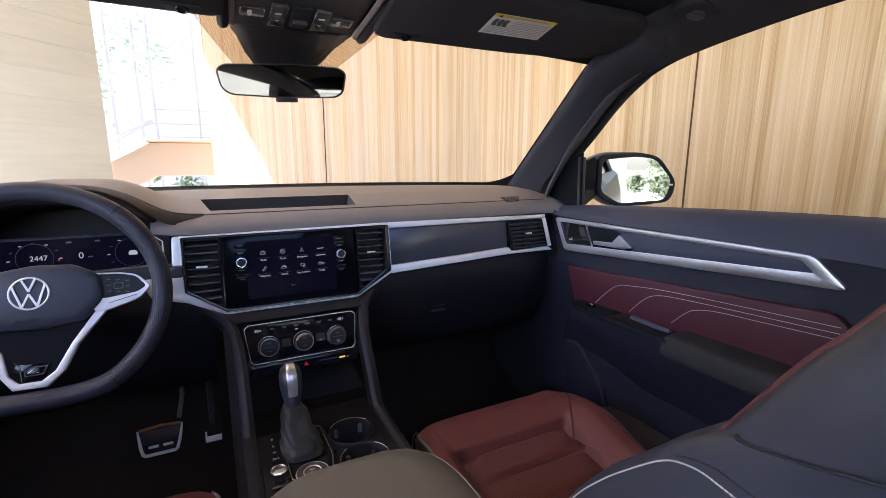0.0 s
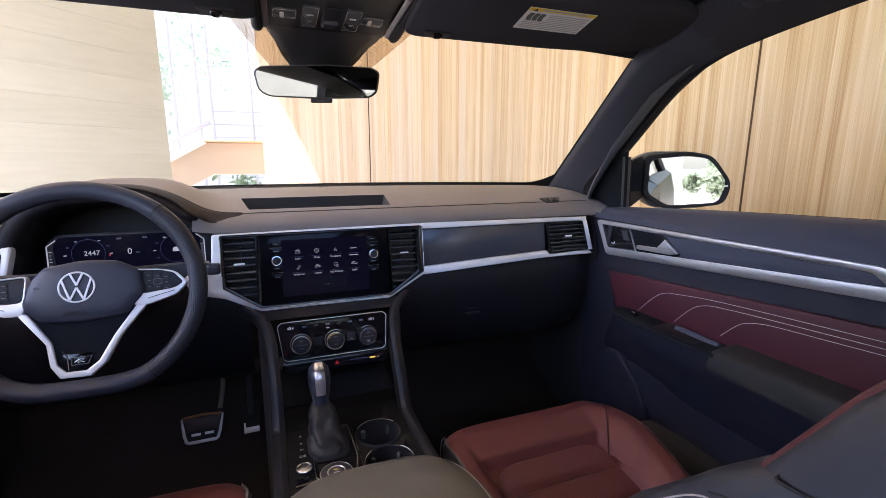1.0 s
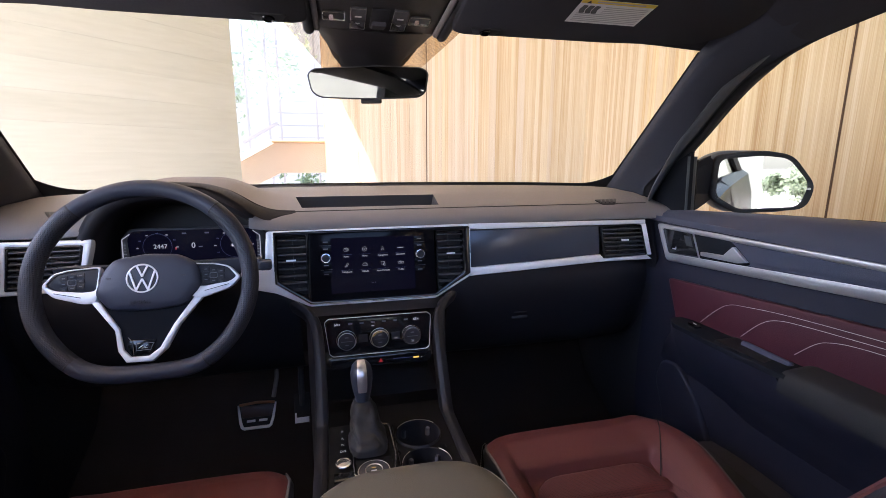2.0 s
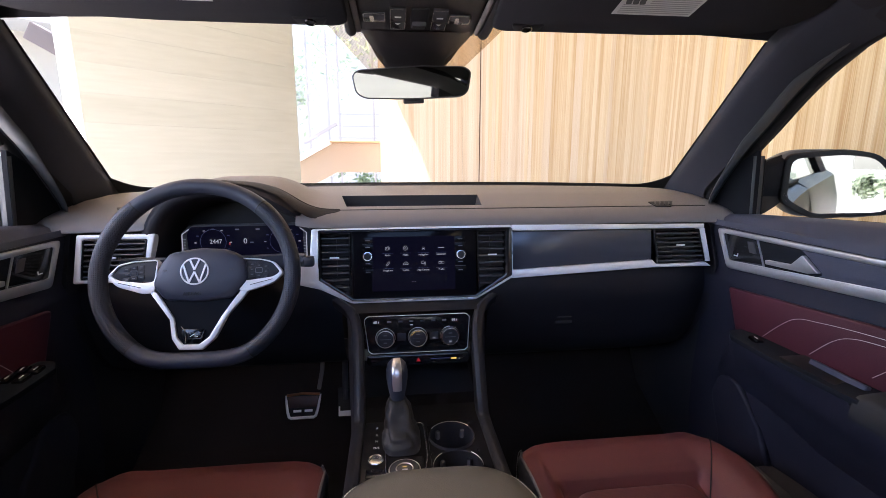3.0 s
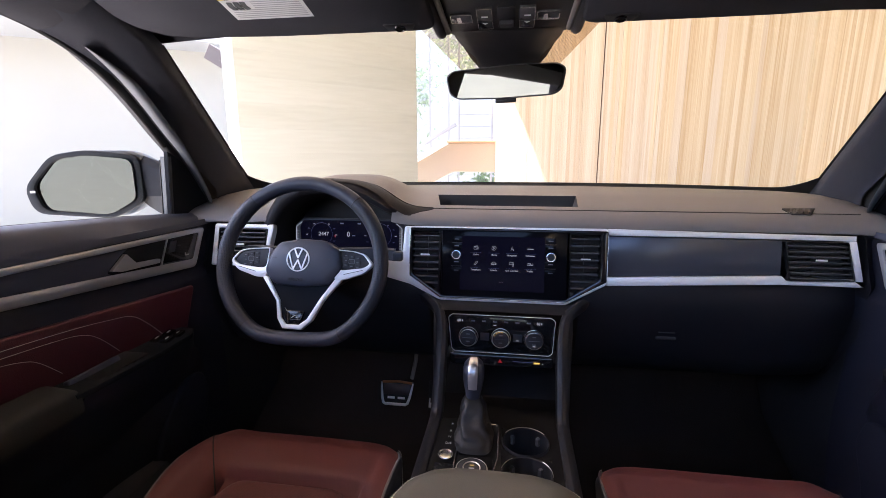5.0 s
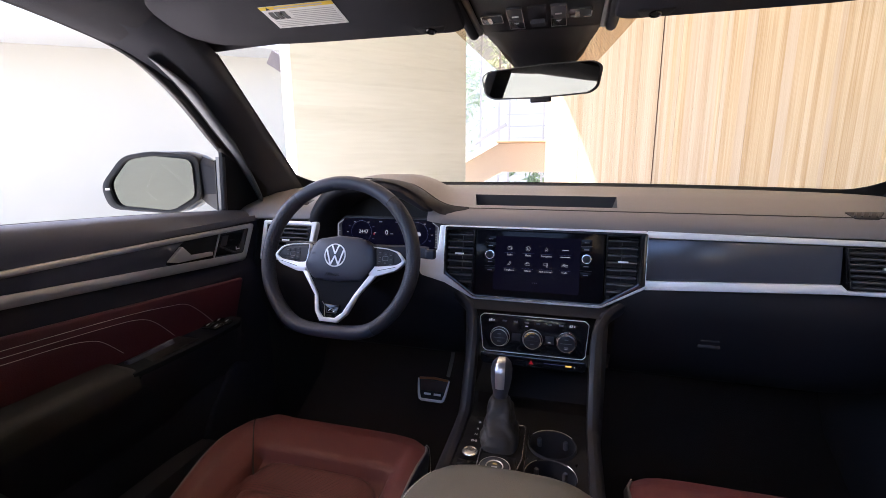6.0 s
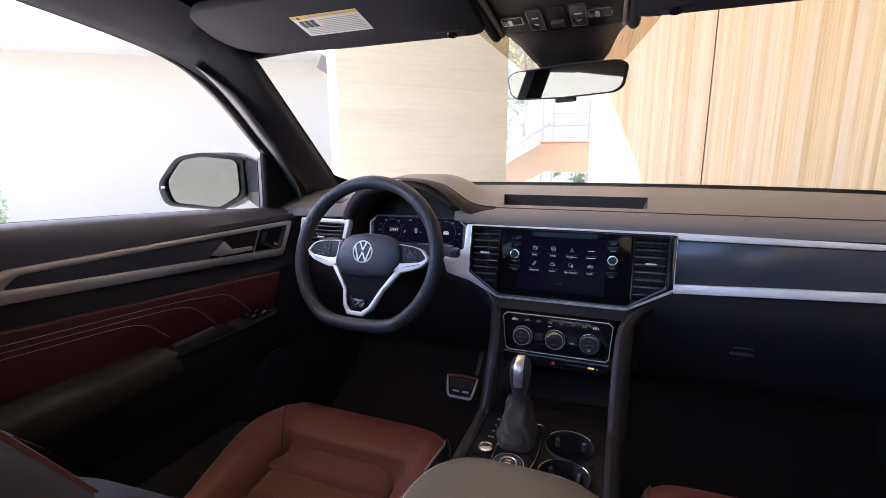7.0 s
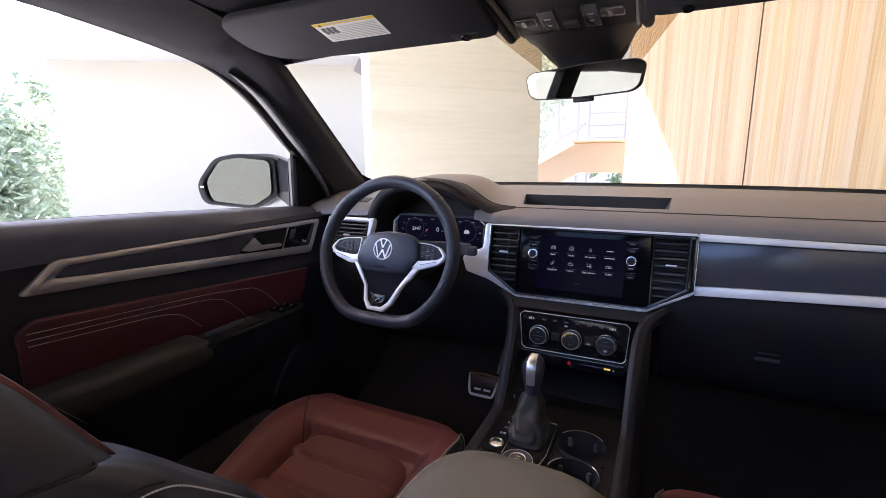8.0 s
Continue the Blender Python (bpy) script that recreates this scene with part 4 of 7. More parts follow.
    part("armrest_skirt", loft(rows), DOOR_LOW, door, "slate door skin below the armrest, darkened for shade", smooth=50)
    # grab recess, its shade shown by a flat dark slab, and switches on the ledge
    grab = part("grab_shade", box((0.056, 0.165, 0.004), pose(s * 0.738, 0.690, 0.9840, 0.8, 0, 0), 0.0015), DECK, ledge, "flat dark slab for the shade in the pull recess")
    part("grab_lip", box((0.013, 0.110, 0.014), pose(s * 0.748, 0.684, 0.987, 0.8, s * 20, 0), 0.004, 3), DOOR_SOFT, ledge, "raised lip of the pull recess")
    for yy, xx in ((0.86, 0.735),) if s > 0 else ((0.88, 0.728), (0.88, 0.752), (0.845, 0.728), (0.845, 0.752)):
        part("window_switch", box((0.018, 0.026, 0.008), pose(s * xx, yy, 0.984, 8, 0, 0), 0.003), PIANO, ledge, "gloss black window switch")
        part("switch_mark", box((0.002, 0.010, 0.0006), pose(s * xx, yy, 0.9885, 8, 0, 0)), WHITE_PRINT, ledge)
    # speaker hump and pocket edge low on the door
    hump = rounded(loc([(0.935, 0.57), (0.948, 0.70), (0.988, 0.79), (0.968, 0.850), (0.912, 0.862), (0.832, 0.790), (0.795, 0.714), (0.755, 0.57)]), 0.020, 4)
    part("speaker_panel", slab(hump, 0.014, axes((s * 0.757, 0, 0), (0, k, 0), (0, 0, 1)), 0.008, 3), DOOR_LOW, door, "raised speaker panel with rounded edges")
    part("pocket", loft([[(s * 0.79, 0.80, z0), (s * x0, 0.80, z0), (s * x0, -0.02, z0), (s * 0.79, -0.02, z0)] for z0, x0 in ((0.52, 0.74), (0.60, 0.72), (0.70, 0.715), (0.715, 0.725))]), PLASTIC, door, "low door pocket")
    # black triangle ahead of the window and the glass
    tri = [(1.115, 1.222), (1.052, 1.222), (1.003, 1.392), (1.03, 1.380), (1.30, 1.245), (1.30, 1.22)]
    rows = [[(s * (0.862 - 0.30 * (z - 1.228) + dx), y, z) for y, z in tri] for dx in (-0.012, -0.002)]
    part("mirror_triangle", loft(rows), MATT_DEEP, door, "black triangular panel behind the door mirror")
    # rounded rear edge of the triangle, turned to the window, and the glass channel beside it
    rows = []
    for z in steps(1.222, 1.380, 8):
        y = 1.052 - 0.049 * (z - 1.222) / 0.170
        x = 0.850 - 0.30 * (z - 1.228)
        rows.append([(s * (x + a), y + b, z) for a, b in ((-0.001, 0.010), (-0.002, 0.003), (0.001, 0.000), (0.010, 0.0015), (0.020, 0.005), (0.028, 0.009), (0.030, 0.020))])
    part("window_post", loft(rows), POST_TRIM, door, "rounded edge of the triangular panel, window light in its grey", smooth=70)
    part("glass_channel", tube_along([(s * (0.850 - 0.30 * (z - 1.228) + 0.0300), 1.052 - 0.049 * (z - 1.222) / 0.170 + 0.009, z) for z in (1.22, 1.30, 1.372)], 0.0016, 6), RUBBER, door, "black glass channel")
    bm = bmesh.new()
    top = [(s * (x + 0.012), y, z) for x, y, z in WINDOW_EDGE[1:12]] + [(s * 0.747, 0.05, 1.615)]
    low = [(s * 0.872, y, lerp_line(BELT, y) - 0.02) for _, y, _ in WINDOW_EDGE[1:12]] + [(s * 0.872, 0.05, 1.262)]
    a = [bm.verts.new(p) for p in top]
    b = [bm.verts.new(p) for p in low]
    for i in range(len(a) - 1):
        bm.faces.new((a[i], a[i + 1], b[i + 1], b[i]))
    w = part("window", bm, GLASS, door, "clear side window")
    w.visible_shadow = False
    # window frame: a pillar side with window light put into its grey, a thin gap, and a black frame beside the glass
    upper = smooth_line([(0.836, 1.250, 1.238), (0.815, 1.192, 1.290), (0.792, 1.078, 1.364), (0.770, 0.969, 1.434), (0.751, 0.886, 1.494), (0.744, 0.833, 1.524), (0.748, 0.765, 1.556)], 5)
    lower = smooth_line([(0.866, 1.205, 1.212), (0.846, 1.165, 1.262), (0.815, 1.045, 1.370), (0.796, 0.965, 1.427), (0.776, 0.880, 1.488), (0.763, 0.818, 1.527), (0.753, 0.755, 1.560)], 5)
    away = lambda p, k: p + (p - Vector((0, 0, 1.38))).normalized() * k
    trim_rows, frame_rows, gap = [], [], []
    n = len(lower)
    for i, (u, l) in enumerate(zip(upper, lower)):
        # across: square to the pillar and to the view from the cabin's middle, inwards
        along = lower[min(i + 4, n - 1)] - lower[max(i - 4, 0)]
        across = along.cross(l - Vector((0, 0, 1.38))).normalized()
        across = across if across.x < 0 else -across
        full = min(1.0, i / 12.0, (n - 1 - i) / 8.0)
        outer, inner = l + across * 0.017, l + across * (0.0185 + 0.021 * full)
        trim_rows.append([(s * p.x, p.y, p.z) for p in (away(inner, 0.030), away(inner, -0.046), away(inner.lerp(outer, 0.3), -0.046), away(inner.lerp(outer, 0.7), -0.036), away(outer, -0.018), away(outer, 0.02))])
        frame_rows.append([(s * p.x, p.y, p.z) for p in (away(u + across * 0.01, 0.034), away(u + across * 0.01, 0.018), away(l + across * 0.013, 0.008), away(l + across * 0.008, 0.001), away(l, 0.002), l + Vector((0.025, 0.008, 0.004)))])
        gap.append(away(l + across * 0.0145, 0.001))
    part("pillar_edge", loft(trim_rows[2:]), LIGHT_EDGE, door, "side face of the pillar, greyed for window light", smooth=60)
    part("window_frame", loft(frame_rows), RUBBER, door, "black window frame", smooth=60)
    part("frame_line", tube_along([(s * p.x, p.y, p.z) for p in gap[4:]], 0.0013, 5), DOOR_FRAME, door, "thin grey line along the frame")
    # painted outer skin
    part("outer_skin", loft([[(s * 0.885, y, lerp_line(BELT, y) - 0.02), (s * 0.935, y, lerp_line(BELT, y) - 0.045), (s * 0.965, y, 1.08), (s * 0.985, y, 0.86), (s * 0.96, y, 0.50), (s * 0.90, y, 0.45)] for y in steps(0.0, 1.15, 8)], closed_row=False), BODY, door, "grey blue painted outer skin")
    part("chrome_strip", tube_along([(s * 0.89, y, lerp_line(BELT, y) - 0.010) for y in steps(0.0, 1.10, 8)], 0.009, 6), RUBBER, door, "black strip along the window sill")
    return door


front_door(-1, "driver's")
front_door(1, "passenger's")
for s in (-1, 1):
    solid("rear_body_side", loft([[(s * 0.885, y, 1.275), (s * 0.935, y, 1.24), (s * 0.975, y, 1.08), (s * 0.995, y, 0.86), (s * 0.97, y, 0.50), (s * 0.90, y, 0.45)] for y in steps(-2.2, -0.005, 8)], closed_row=False), BODY,
          "grey blue painted side of the car behind the door", "car body", "car sides", "structure")


# ---------------------------------------------------------------- car: door mirrors
def door_mirror(s, word):
    ob = thing("door_mirror", (s * 0.90, 0.98, 1.22), "grey blue door mirror on the %s side with a six-sided glass" % word, "door mirror", "door mirrors")
    k = 1 if s > 0 else -1
    m = Matrix.Translation((0, 0, 1.38)) @ Matrix.Scale(1.12, 4) @ Matrix.Translation((0, 0, -1.38)) @ axes((s * 0.97, 0.93, 1.315), (s * k * 0.925, k * -0.38, 0), (0, 0, 1))
    fl = lambda pts: [(k * a, b) for a, b in pts]
    shell = rounded(fl([(-0.165, 0.045), (-0.112, 0.080), (-0.02, 0.080), (0.050, 0.066), (0.108, -0.004), (0.093, -0.060), (0.036, -0.074), (-0.10, -0.073)]), 0.024, 4)
    face = rounded(fl([(a * 0.955, b * 0.94) for a, b in [(-0.122, 0.063), (-0.02, 0.073), (0.042, 0.065), (0.097, 0.000), (0.080, -0.059), (-0.060, -0.071), (-0.092, -0.053), (-0.122, -0.034)]]), 0.020, 4)
    bm = bmesh.new()
    rows = []
    for scale, depth in ((0.97, 0.004), (1.0, -0.004), (1.0, -0.035), (0.96, -0.07), (0.78, -0.105), (0.45, -0.125)):
        rows.append([m @ Vector((p[0] * scale, p[1] * scale, depth)) for p in shell])
    part("housing", loft(rows), BODY, ob, "grey blue painted housing", smooth=75)
    rim = rounded(fl([(-0.129, 0.069), (-0.02, 0.081), (0.050, 0.069), (0.109, -0.004), (0.094, -0.062), (-0.060, -0.077), (-0.096, -0.060), (-0.129, -0.038)]), 0.024, 4)
    part("bezel", frame_slab(rim, [Vector((p.x * 0.985, p.y * 0.98)) for p in face], 0.018, m @ Matrix.Translation((0, 0, 0.001)), 0.004), BEZEL, ob, "dark bezel round the glass")
    part("glass", slab(face, 0.003, m @ Matrix.Rotation(radians(-5.0 if s < 0 else -2.0), 4, "Y") @ Matrix.Translation((0, 0, 0.0130))), MIRROR if s > 0 else MIRROR_DARK, ob, "mirror glass")
    part("lamp", box((0.010, 0.005, 0.003), m @ pose(k * 0.0915, -0.012, 0.0185), 0.001), WHITE_PRINT, ob, "small white warning lamp")
    # the neck runs from the door to the housing, with a ridge along its upper edge
    neck = []
    for x, y, top, ridge, low in ((0.866, 1.058, 1.348, 1.340, 1.278), (0.885, 1.064, 1.359, 1.348, 1.276), (0.910, 1.072, 1.370, 1.356, 1.275), (0.940, 1.081, 1.380, 1.363, 1.274), (0.975, 1.093, 1.388, 1.368, 1.272)):
        neck.append([(s * x, y + 0.014, top), (s * x, y + 0.002, ridge + 0.002), (s * x, y, ridge - 0.003), (s * x, y + 0.005, low + 0.006), (s * x, y + 0.010, low), (s * x, y + 0.055, low), (s * x, y + 0.055, top - 0.012)])
    part("neck", loft(neck), MATT_DEEP, ob, "dark blue-black neck", smooth=40)
    foot = [[(s * x, y + 0.006, top), (s * x, y + 0.003, low), (s * x, y + 0.05, low), (s * x, y + 0.05, top)] for x, y, top, low in ((0.866, 1.060, 1.280, 1.226), (0.905, 1.072, 1.278, 1.236), (0.940, 1.083, 1.277, 1.250), (0.965, 1.092, 1.276, 1.262))]
    part("foot", loft(foot), RUBBER, ob, "black mirror foot")
    return ob


door_mirror(-1, "driver's")
door_mirror(1, "passenger's")


# ---------------------------------------------------------------- dashboard
dash = thing("dashboard", (0, 1.3, 0.7), "dark soft dashboard with a silver band and a grey panel", "dashboard")
PAD_LINE = [(1.62, 1.16), (1.66, 1.268), (1.62, 1.279), (1.50, 1.2815), (1.40, 1.281), (1.31, 1.2785), (1.25, 1.2755), (1.16, 1.2560), (1.135, 1.2500), (1.118, 1.2425), (1.104, 1.231), (1.096, 1.219), (1.096, 1.212), (1.13, 1.205)]
TRAY = (-0.186, 0.182)


def hood(x, y):
    """The rise of the pad over the instruments."""
    side = math.exp(-((x + 0.435) / 0.150) ** 4)
    return 0.050 * side * bump(y, 1.10, 1.36, 0.12)


bm = bmesh.new()
xs = [-0.875, -0.83, -0.80, -0.76] + steps(-0.72, -0.20, 27) + [TRAY[0], -0.16, -0.1, 0.0, 0.1, 0.155, TRAY[1], 0.20, 0.3, 0.4, 0.5, 0.6, 0.7, 0.76, 0.80, 0.83, 0.875]
grid = []
for x in xs:
    col = []
    for y, z in PAD_LINE:
        sag = 0.006 * max(0.0, (abs(x) - 0.74) / 0.09) ** 2
        reach = 1.416 + 0.24 * (1 - min(1.0, abs(x) / 0.845) ** 2.4)
        pull = 0.0 if y <= 1.30 else (y - 1.30) * (1 - (reach - 1.30) / 0.36)
        shift = 0.020 if (x == TRAY[0] and y == 1.16) else (-0.005 if (x == TRAY[1] and y == 1.16) else 0.0)
        col.append(bm.verts.new((x + shift, y - pull, z - sag + hood(x, y))))
    grid.append(col)
for i in range(len(xs) - 1):
    for j in range(len(PAD_LINE) - 1):
        if j >= 8 and -0.606 < xs[i] and xs[i + 1] < -0.268:
            continue
        if TRAY[0] - 1e-6 <= xs[i] and xs[i + 1] <= TRAY[1] + 1e-6 and j == 6:
            continue
        bm.faces.new((grid[i][j], grid[i + 1][j], grid[i + 1][j + 1], grid[i][j + 1]))
pad = part("pad", bm, PAD, dash, "soft grained upper pad, lightened for windscreen light", smooth=50)
tray = bmesh.new()
top = [(TRAY[0], 1.25, 1.2755), (TRAY[1], 1.25, 1.2755), (TRAY[1] - 0.005, 1.16, 1.256), (TRAY[0] + 0.020, 1.16, 1.256)]
low = [(TRAY[0] + 0.01, 1.245, 1.225), (TRAY[1] - 0.01, 1.245, 1.225), (TRAY[1] - 0.025, 1.165, 1.228), (TRAY[0] + 0.025, 1.165, 1.228)]
a, b = [tray.verts.new(p) for p in top], [tray.verts.new(p) for p in low]
for i in range(4):
    tray.faces.new((a[i], a[(i + 1) % 4], b[(i + 1) % 4], b[i]))
tray.faces.new(b)
part("tray", tray, PLASTIC_DEEP, dash, "deep dark storage tray on the dash", smooth=0)
line = [(x, 1.1345, 1.2505) for x in steps(-0.19, 0.78, 60)]
part("crease_seam", tube_along(line, 0.0011, 5), DARK_THREAD, dash)
for s in (-1, 1):
    DM = axes((s * 0.668, 1.150, 1.2530), (1, 0, 0), (0, 1, 0.24))
    grille = part("demister", slab(rounded([(s * -0.030, -0.022), (s * 0.012, -0.022), (s * 0.040, 0.020), (s * -0.034, 0.016)][::s], 0.006), 0.003, DM, 0.001), PLASTIC_DEEP, dash, "small side demister grille")
    for k in range(4):
        part("slat", box((0.004, 0.030, 0.003), DM @ pose(s * (-0.022 + 0.013 * k), -0.002, 0.0035, 0, 0, s * -28), 0.001), PLASTIC, grille)

FASCIA = axes((0, 0.861 + 0.19 * 1.12, 1.12), (1, 0, 0), (0, 0.19, 1))


def fp(points):
    """Places on the sloping fascia, from x and height."""
    return [(x, (z - 1.12) * 1.018) for x, z in points]


def fascia(depth):
    return FASCIA @ Matrix.Translation((0, 0, depth))


part("fascia_backing", slab(fp([(-0.80, 1.095), (-0.58, 1.06), (-0.27, 1.05), (-0.16, 1.030), (0.16, 1.030), (0.27, 1.075), (0.80, 1.095), (0.80, 1.222), (-0.22, 1.222), (-0.255, 1.095), (-0.60, 1.095), (-0.60, 1.222), (-0.80, 1.222)]), 0.02, fascia(-0.055)), PLASTIC_DEEP, dash, smooth=0)
outer = fp([(-0.2440, 1.211), (0.238, 1.2135), (0.238, 1.0850), (0.146, 1.0355), (-0.153, 1.0355), (-0.227, 1.0705), (-0.290, 1.0860), (-0.303, 1.120), (-0.290, 1.134), (-0.2480, 1.148)])
inner = fp([(-0.2275, 1.2050), (0.2265, 1.2050), (0.2245, 1.0935), (0.1430, 1.0405), (-0.1480, 1.0405), (-0.2200, 1.0885), (-0.2265, 1.0930), (-0.2268, 1.112), (-0.2271, 1.130), (-0.2273, 1.148)])
part("centre_surround", frame_slab(rounded(outer, 0.006, 3), rounded(inner, 0.006, 3), 0.020, fascia(-0.018), 0.004), SILVER, dash, "satin silver surround of the screen")
part("screen_frame", frame_slab(rounded(fp([(-0.2300, 1.2080), (0.2390, 1.2080), (0.2375, 1.0905), (0.1465, 1.0395), (-0.1510, 1.0395), (-0.2290, 1.0915)]), 0.006, 3), rounded(fp([(-0.2225, 1.2015), (0.2235, 1.2015), (0.2215, 1.0965), (0.1440, 1.0475), (-0.1485, 1.0475), (-0.2215, 1.0965)]), 0.004, 3), 0.009, fascia(-0.002), 0.0025), PIANO, dash, "gloss black frame round screen and vents")
part("upper_band", slab(fp([(0.2385, 1.2135), (0.752, 1.2085), (0.752, 1.1975), (0.2385, 1.1985)]), 0.018, fascia(-0.018), 0.003), SILVER, dash, "satin silver band")
part("lower_band", slab(fp([(0.2385, 1.1035), (0.607, 1.1195), (0.618, 1.1080), (0.752, 1.1115), (0.768, 1.1000), (0.608, 1.1000), (0.2385, 1.0835)]), 0.020, fascia(-0.018), 0.003), SILVER, dash, "satin silver band")
part("end_band", slab(fp([(0.7370, 1.1970), (0.7525, 1.1970), (0.7675, 1.1120), (0.7525, 1.1120)]), 0.019, fascia(-0.018), 0.003), SILVER, dash, "satin silver end of the band")
part("decor_panel", slab(rounded(fp([(0.2395, 1.1975), (0.6085, 1.1965), (0.6065, 1.1205), (0.2395, 1.1045)]), 0.003, 2), 0.014, fascia(-0.018), 0.002), DECOR, dash, "dark grey panel ahead of the passenger")


def vent(points, slats, bar_x, width, tab=None, skew=0.0):
    """An air vent: a hollow, lying slats, an upright vane and a silver tab."""
    v = part("air_vent", slab(rounded(fp(points), 0.004, 2), 0.006, fascia(-0.034)), PLASTIC_DEEP, dash, "black air vent with lying slats")
    zs = [p[1] for p in points]
    z0, z1 = min(zs), max(zs)
    ring_o = rounded(fp(points), 0.004, 2)
    cx = sum(p[0] for p in ring_o) / len(ring_o)
    cy = sum(p[1] for p in ring_o) / len(ring_o)
    ring_i = [((p[0] - cx) * 0.955 + cx, (p[1] - cy) * 0.94 + cy) for p in ring_o]
    part("rim", frame_slab(ring_o, ring_i, 0.032, fascia(-0.030), 0.0015), PIANO, v, "gloss black rim")
    for k in range(slats):
        z = z0 + (z1 - z0) * (k + 0.75) / (slats + 0.5)
        # the slats end where the vent's outline does
        cross = []
        n = len(points)
        for i in range(n):
            (xa, za), (xb, zb) = points[i], points[(i + 1) % n]
            if (za - z) * (zb - z) < 0:
                cross.append(xa + (xb - xa) * (z - za) / (zb - za))
        xa, xb = min(cross) + 0.004, max(cross) - 0.004
        part("slat", box((xb - xa, 0.0040, 0.016), fascia(-0.006) @ pose((xa + xb) / 2, (z - 1.12) * 1.018, 0, 24, 0, 0), 0.0019, 3), SLAT_GLOSS, v)
    part("vane", box((0.003, (z1 - z0) * 0.86, 0.006), fascia(-0.024) @ pose(bar_x, ((z0 + z1) / 2 - 1.12) * 1.018, 0)), PLASTIC_DEEP, v)
    if tab:
        part("tab", box((width, 0.0045, 0.004), fascia(-0.002) @ pose(tab[0], (tab[1] - 1.12) * 1.018, 0), 0.001), SILVER, v, "small silver tab")
    return v


vent([(-0.2255, 1.203), (-0.1545, 1.203), (-0.1545, 1.0475), (-0.2250, 1.0945)], 9, -0.19, 0.022, (-0.192, 1.143))
vent([(0.2245, 1.203), (0.1515, 1.203), (0.1515, 1.0475), (0.2225, 1.0945)], 9, 0.19, 0.022, (0.190, 1.142))
vent([(0.6115, 1.1955), (0.7365, 1.1955), (0.7515, 1.1125), (0.6205, 1.1090)], 7, 0.68, 0.022, (0.686, 1.155))
vent([(-0.743, 1.1965), (-0.607, 1.1950), (-0.6135, 1.1500), (-0.622, 1.1120), (-0.749, 1.1080)], 7, -0.68, 0.022, (-0.686, 1.155))
lo = fp([(-0.756, 1.2075), (-0.588, 1.2075), (-0.601, 1.1480), (-0.612, 1.1010), (-0.766, 1.0990)])
li = fp([(-0.7435, 1.1970), (-0.6065, 1.1955), (-0.6130, 1.1500), (-0.6215, 1.1115), (-0.7495, 1.1075)])
part("vent_surround", frame_slab(rounded(lo, 0.005, 3), rounded(li, 0.004, 3), 0.020, fascia(-0.018), 0.004), SILVER, dash, "satin silver vent surround")
# black lower outline of the screen vents
for s in (-1, 1):
    part("chrome_line", bar(fascia(0.0068) @ Vector((s * 0.2270, (1.0930 - 1.12) * 1.018, 0)), fascia(0.0068) @ Vector((s * 0.1480, (1.0430 - 1.12) * 1.018, 0)), 0.0022, 0.0016), CHROME, dash, "thin chrome line")
    part("chrome_line", bar(fascia(0.003) @ Vector((s * 0.1525, (1.0445 - 1.12) * 1.018, 0)), fascia(0.003) @ Vector((s * 0.1525, (1.2035 - 1.12) * 1.018, 0)), 0.0018, 0.002), PIANO, dash)

part("chrome_line", bar(fascia(0.0068) @ Vector((-0.1470, (1.0428 - 1.12) * 1.018, 0)), fascia(0.0068) @ Vector((0.1460, (1.0428 - 1.12) * 1.018, 0)), 0.0018, 0.0016), CHROME, dash, "thin chrome line")

edge = [(-0.2285, 1.2060), (-0.2285, 1.0925), (-0.1515, 1.0412), (0.1465, 1.0412), (0.2372, 1.0915), (0.2385, 1.2060)]
part("frame_edge", tube_along([fascia(0.0068) @ Vector((x, (z - 1.12) * 1.018, 0)) for x, z in edge], 0.0008, 6), STEEL, dash, "thin bright edge of the gloss frame")

# lower dash: knee panel, glovebox and footwell cover
KNEE = [(1.085, 1.098), (1.078, 1.088), (1.070, 1.070), (1.066, 1.045), (1.072, 1.010), (1.088, 0.960), (1.110, 0.900), (1.150, 0.850), (1.25, 0.80), (1.40, 0.78)]


def knee(x0, x1, n=14):
    return loft([[(x, y + 0.03 * max(0, (abs(x) - 0.66) / 0.12) ** 2, z) for y, z in KNEE] for x in steps(x0, x1, n)], closed_row=False)


part("glovebox_cover", knee(0.18, 0.79), DASH_LOW, dash, "grained glovebox lid, darkened for the shade under the dash")
part("knee_cover", knee(-0.79, -0.18), DASH_LOW, dash, "grained panel below the wheel, darkened for shade")
part("latch", slab(rounded([(-0.024, -0.008), (0.024, -0.008), (0.020, 0.009), (-0.020, 0.009)], 0.006), 0.004, axes((0.385, 1.092, 0.958), (1, 0, 0), (0, 0.35, 1)), 0.002), PLASTIC_DEEP, dash, "dark glovebox latch")
part("latch_edge", box((0.038, 0.003, 0.004), axes((0.385, 1.085, 0.970), (1, 0, 0), (0, 0.35, 1)), 0.001), PLASTIC_DEEP, dash)
for s in (-1, 1):
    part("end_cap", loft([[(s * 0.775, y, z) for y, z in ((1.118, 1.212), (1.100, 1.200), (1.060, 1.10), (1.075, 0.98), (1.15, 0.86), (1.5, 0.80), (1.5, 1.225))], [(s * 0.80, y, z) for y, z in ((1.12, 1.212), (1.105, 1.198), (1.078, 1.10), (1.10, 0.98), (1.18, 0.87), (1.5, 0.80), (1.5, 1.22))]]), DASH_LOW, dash)

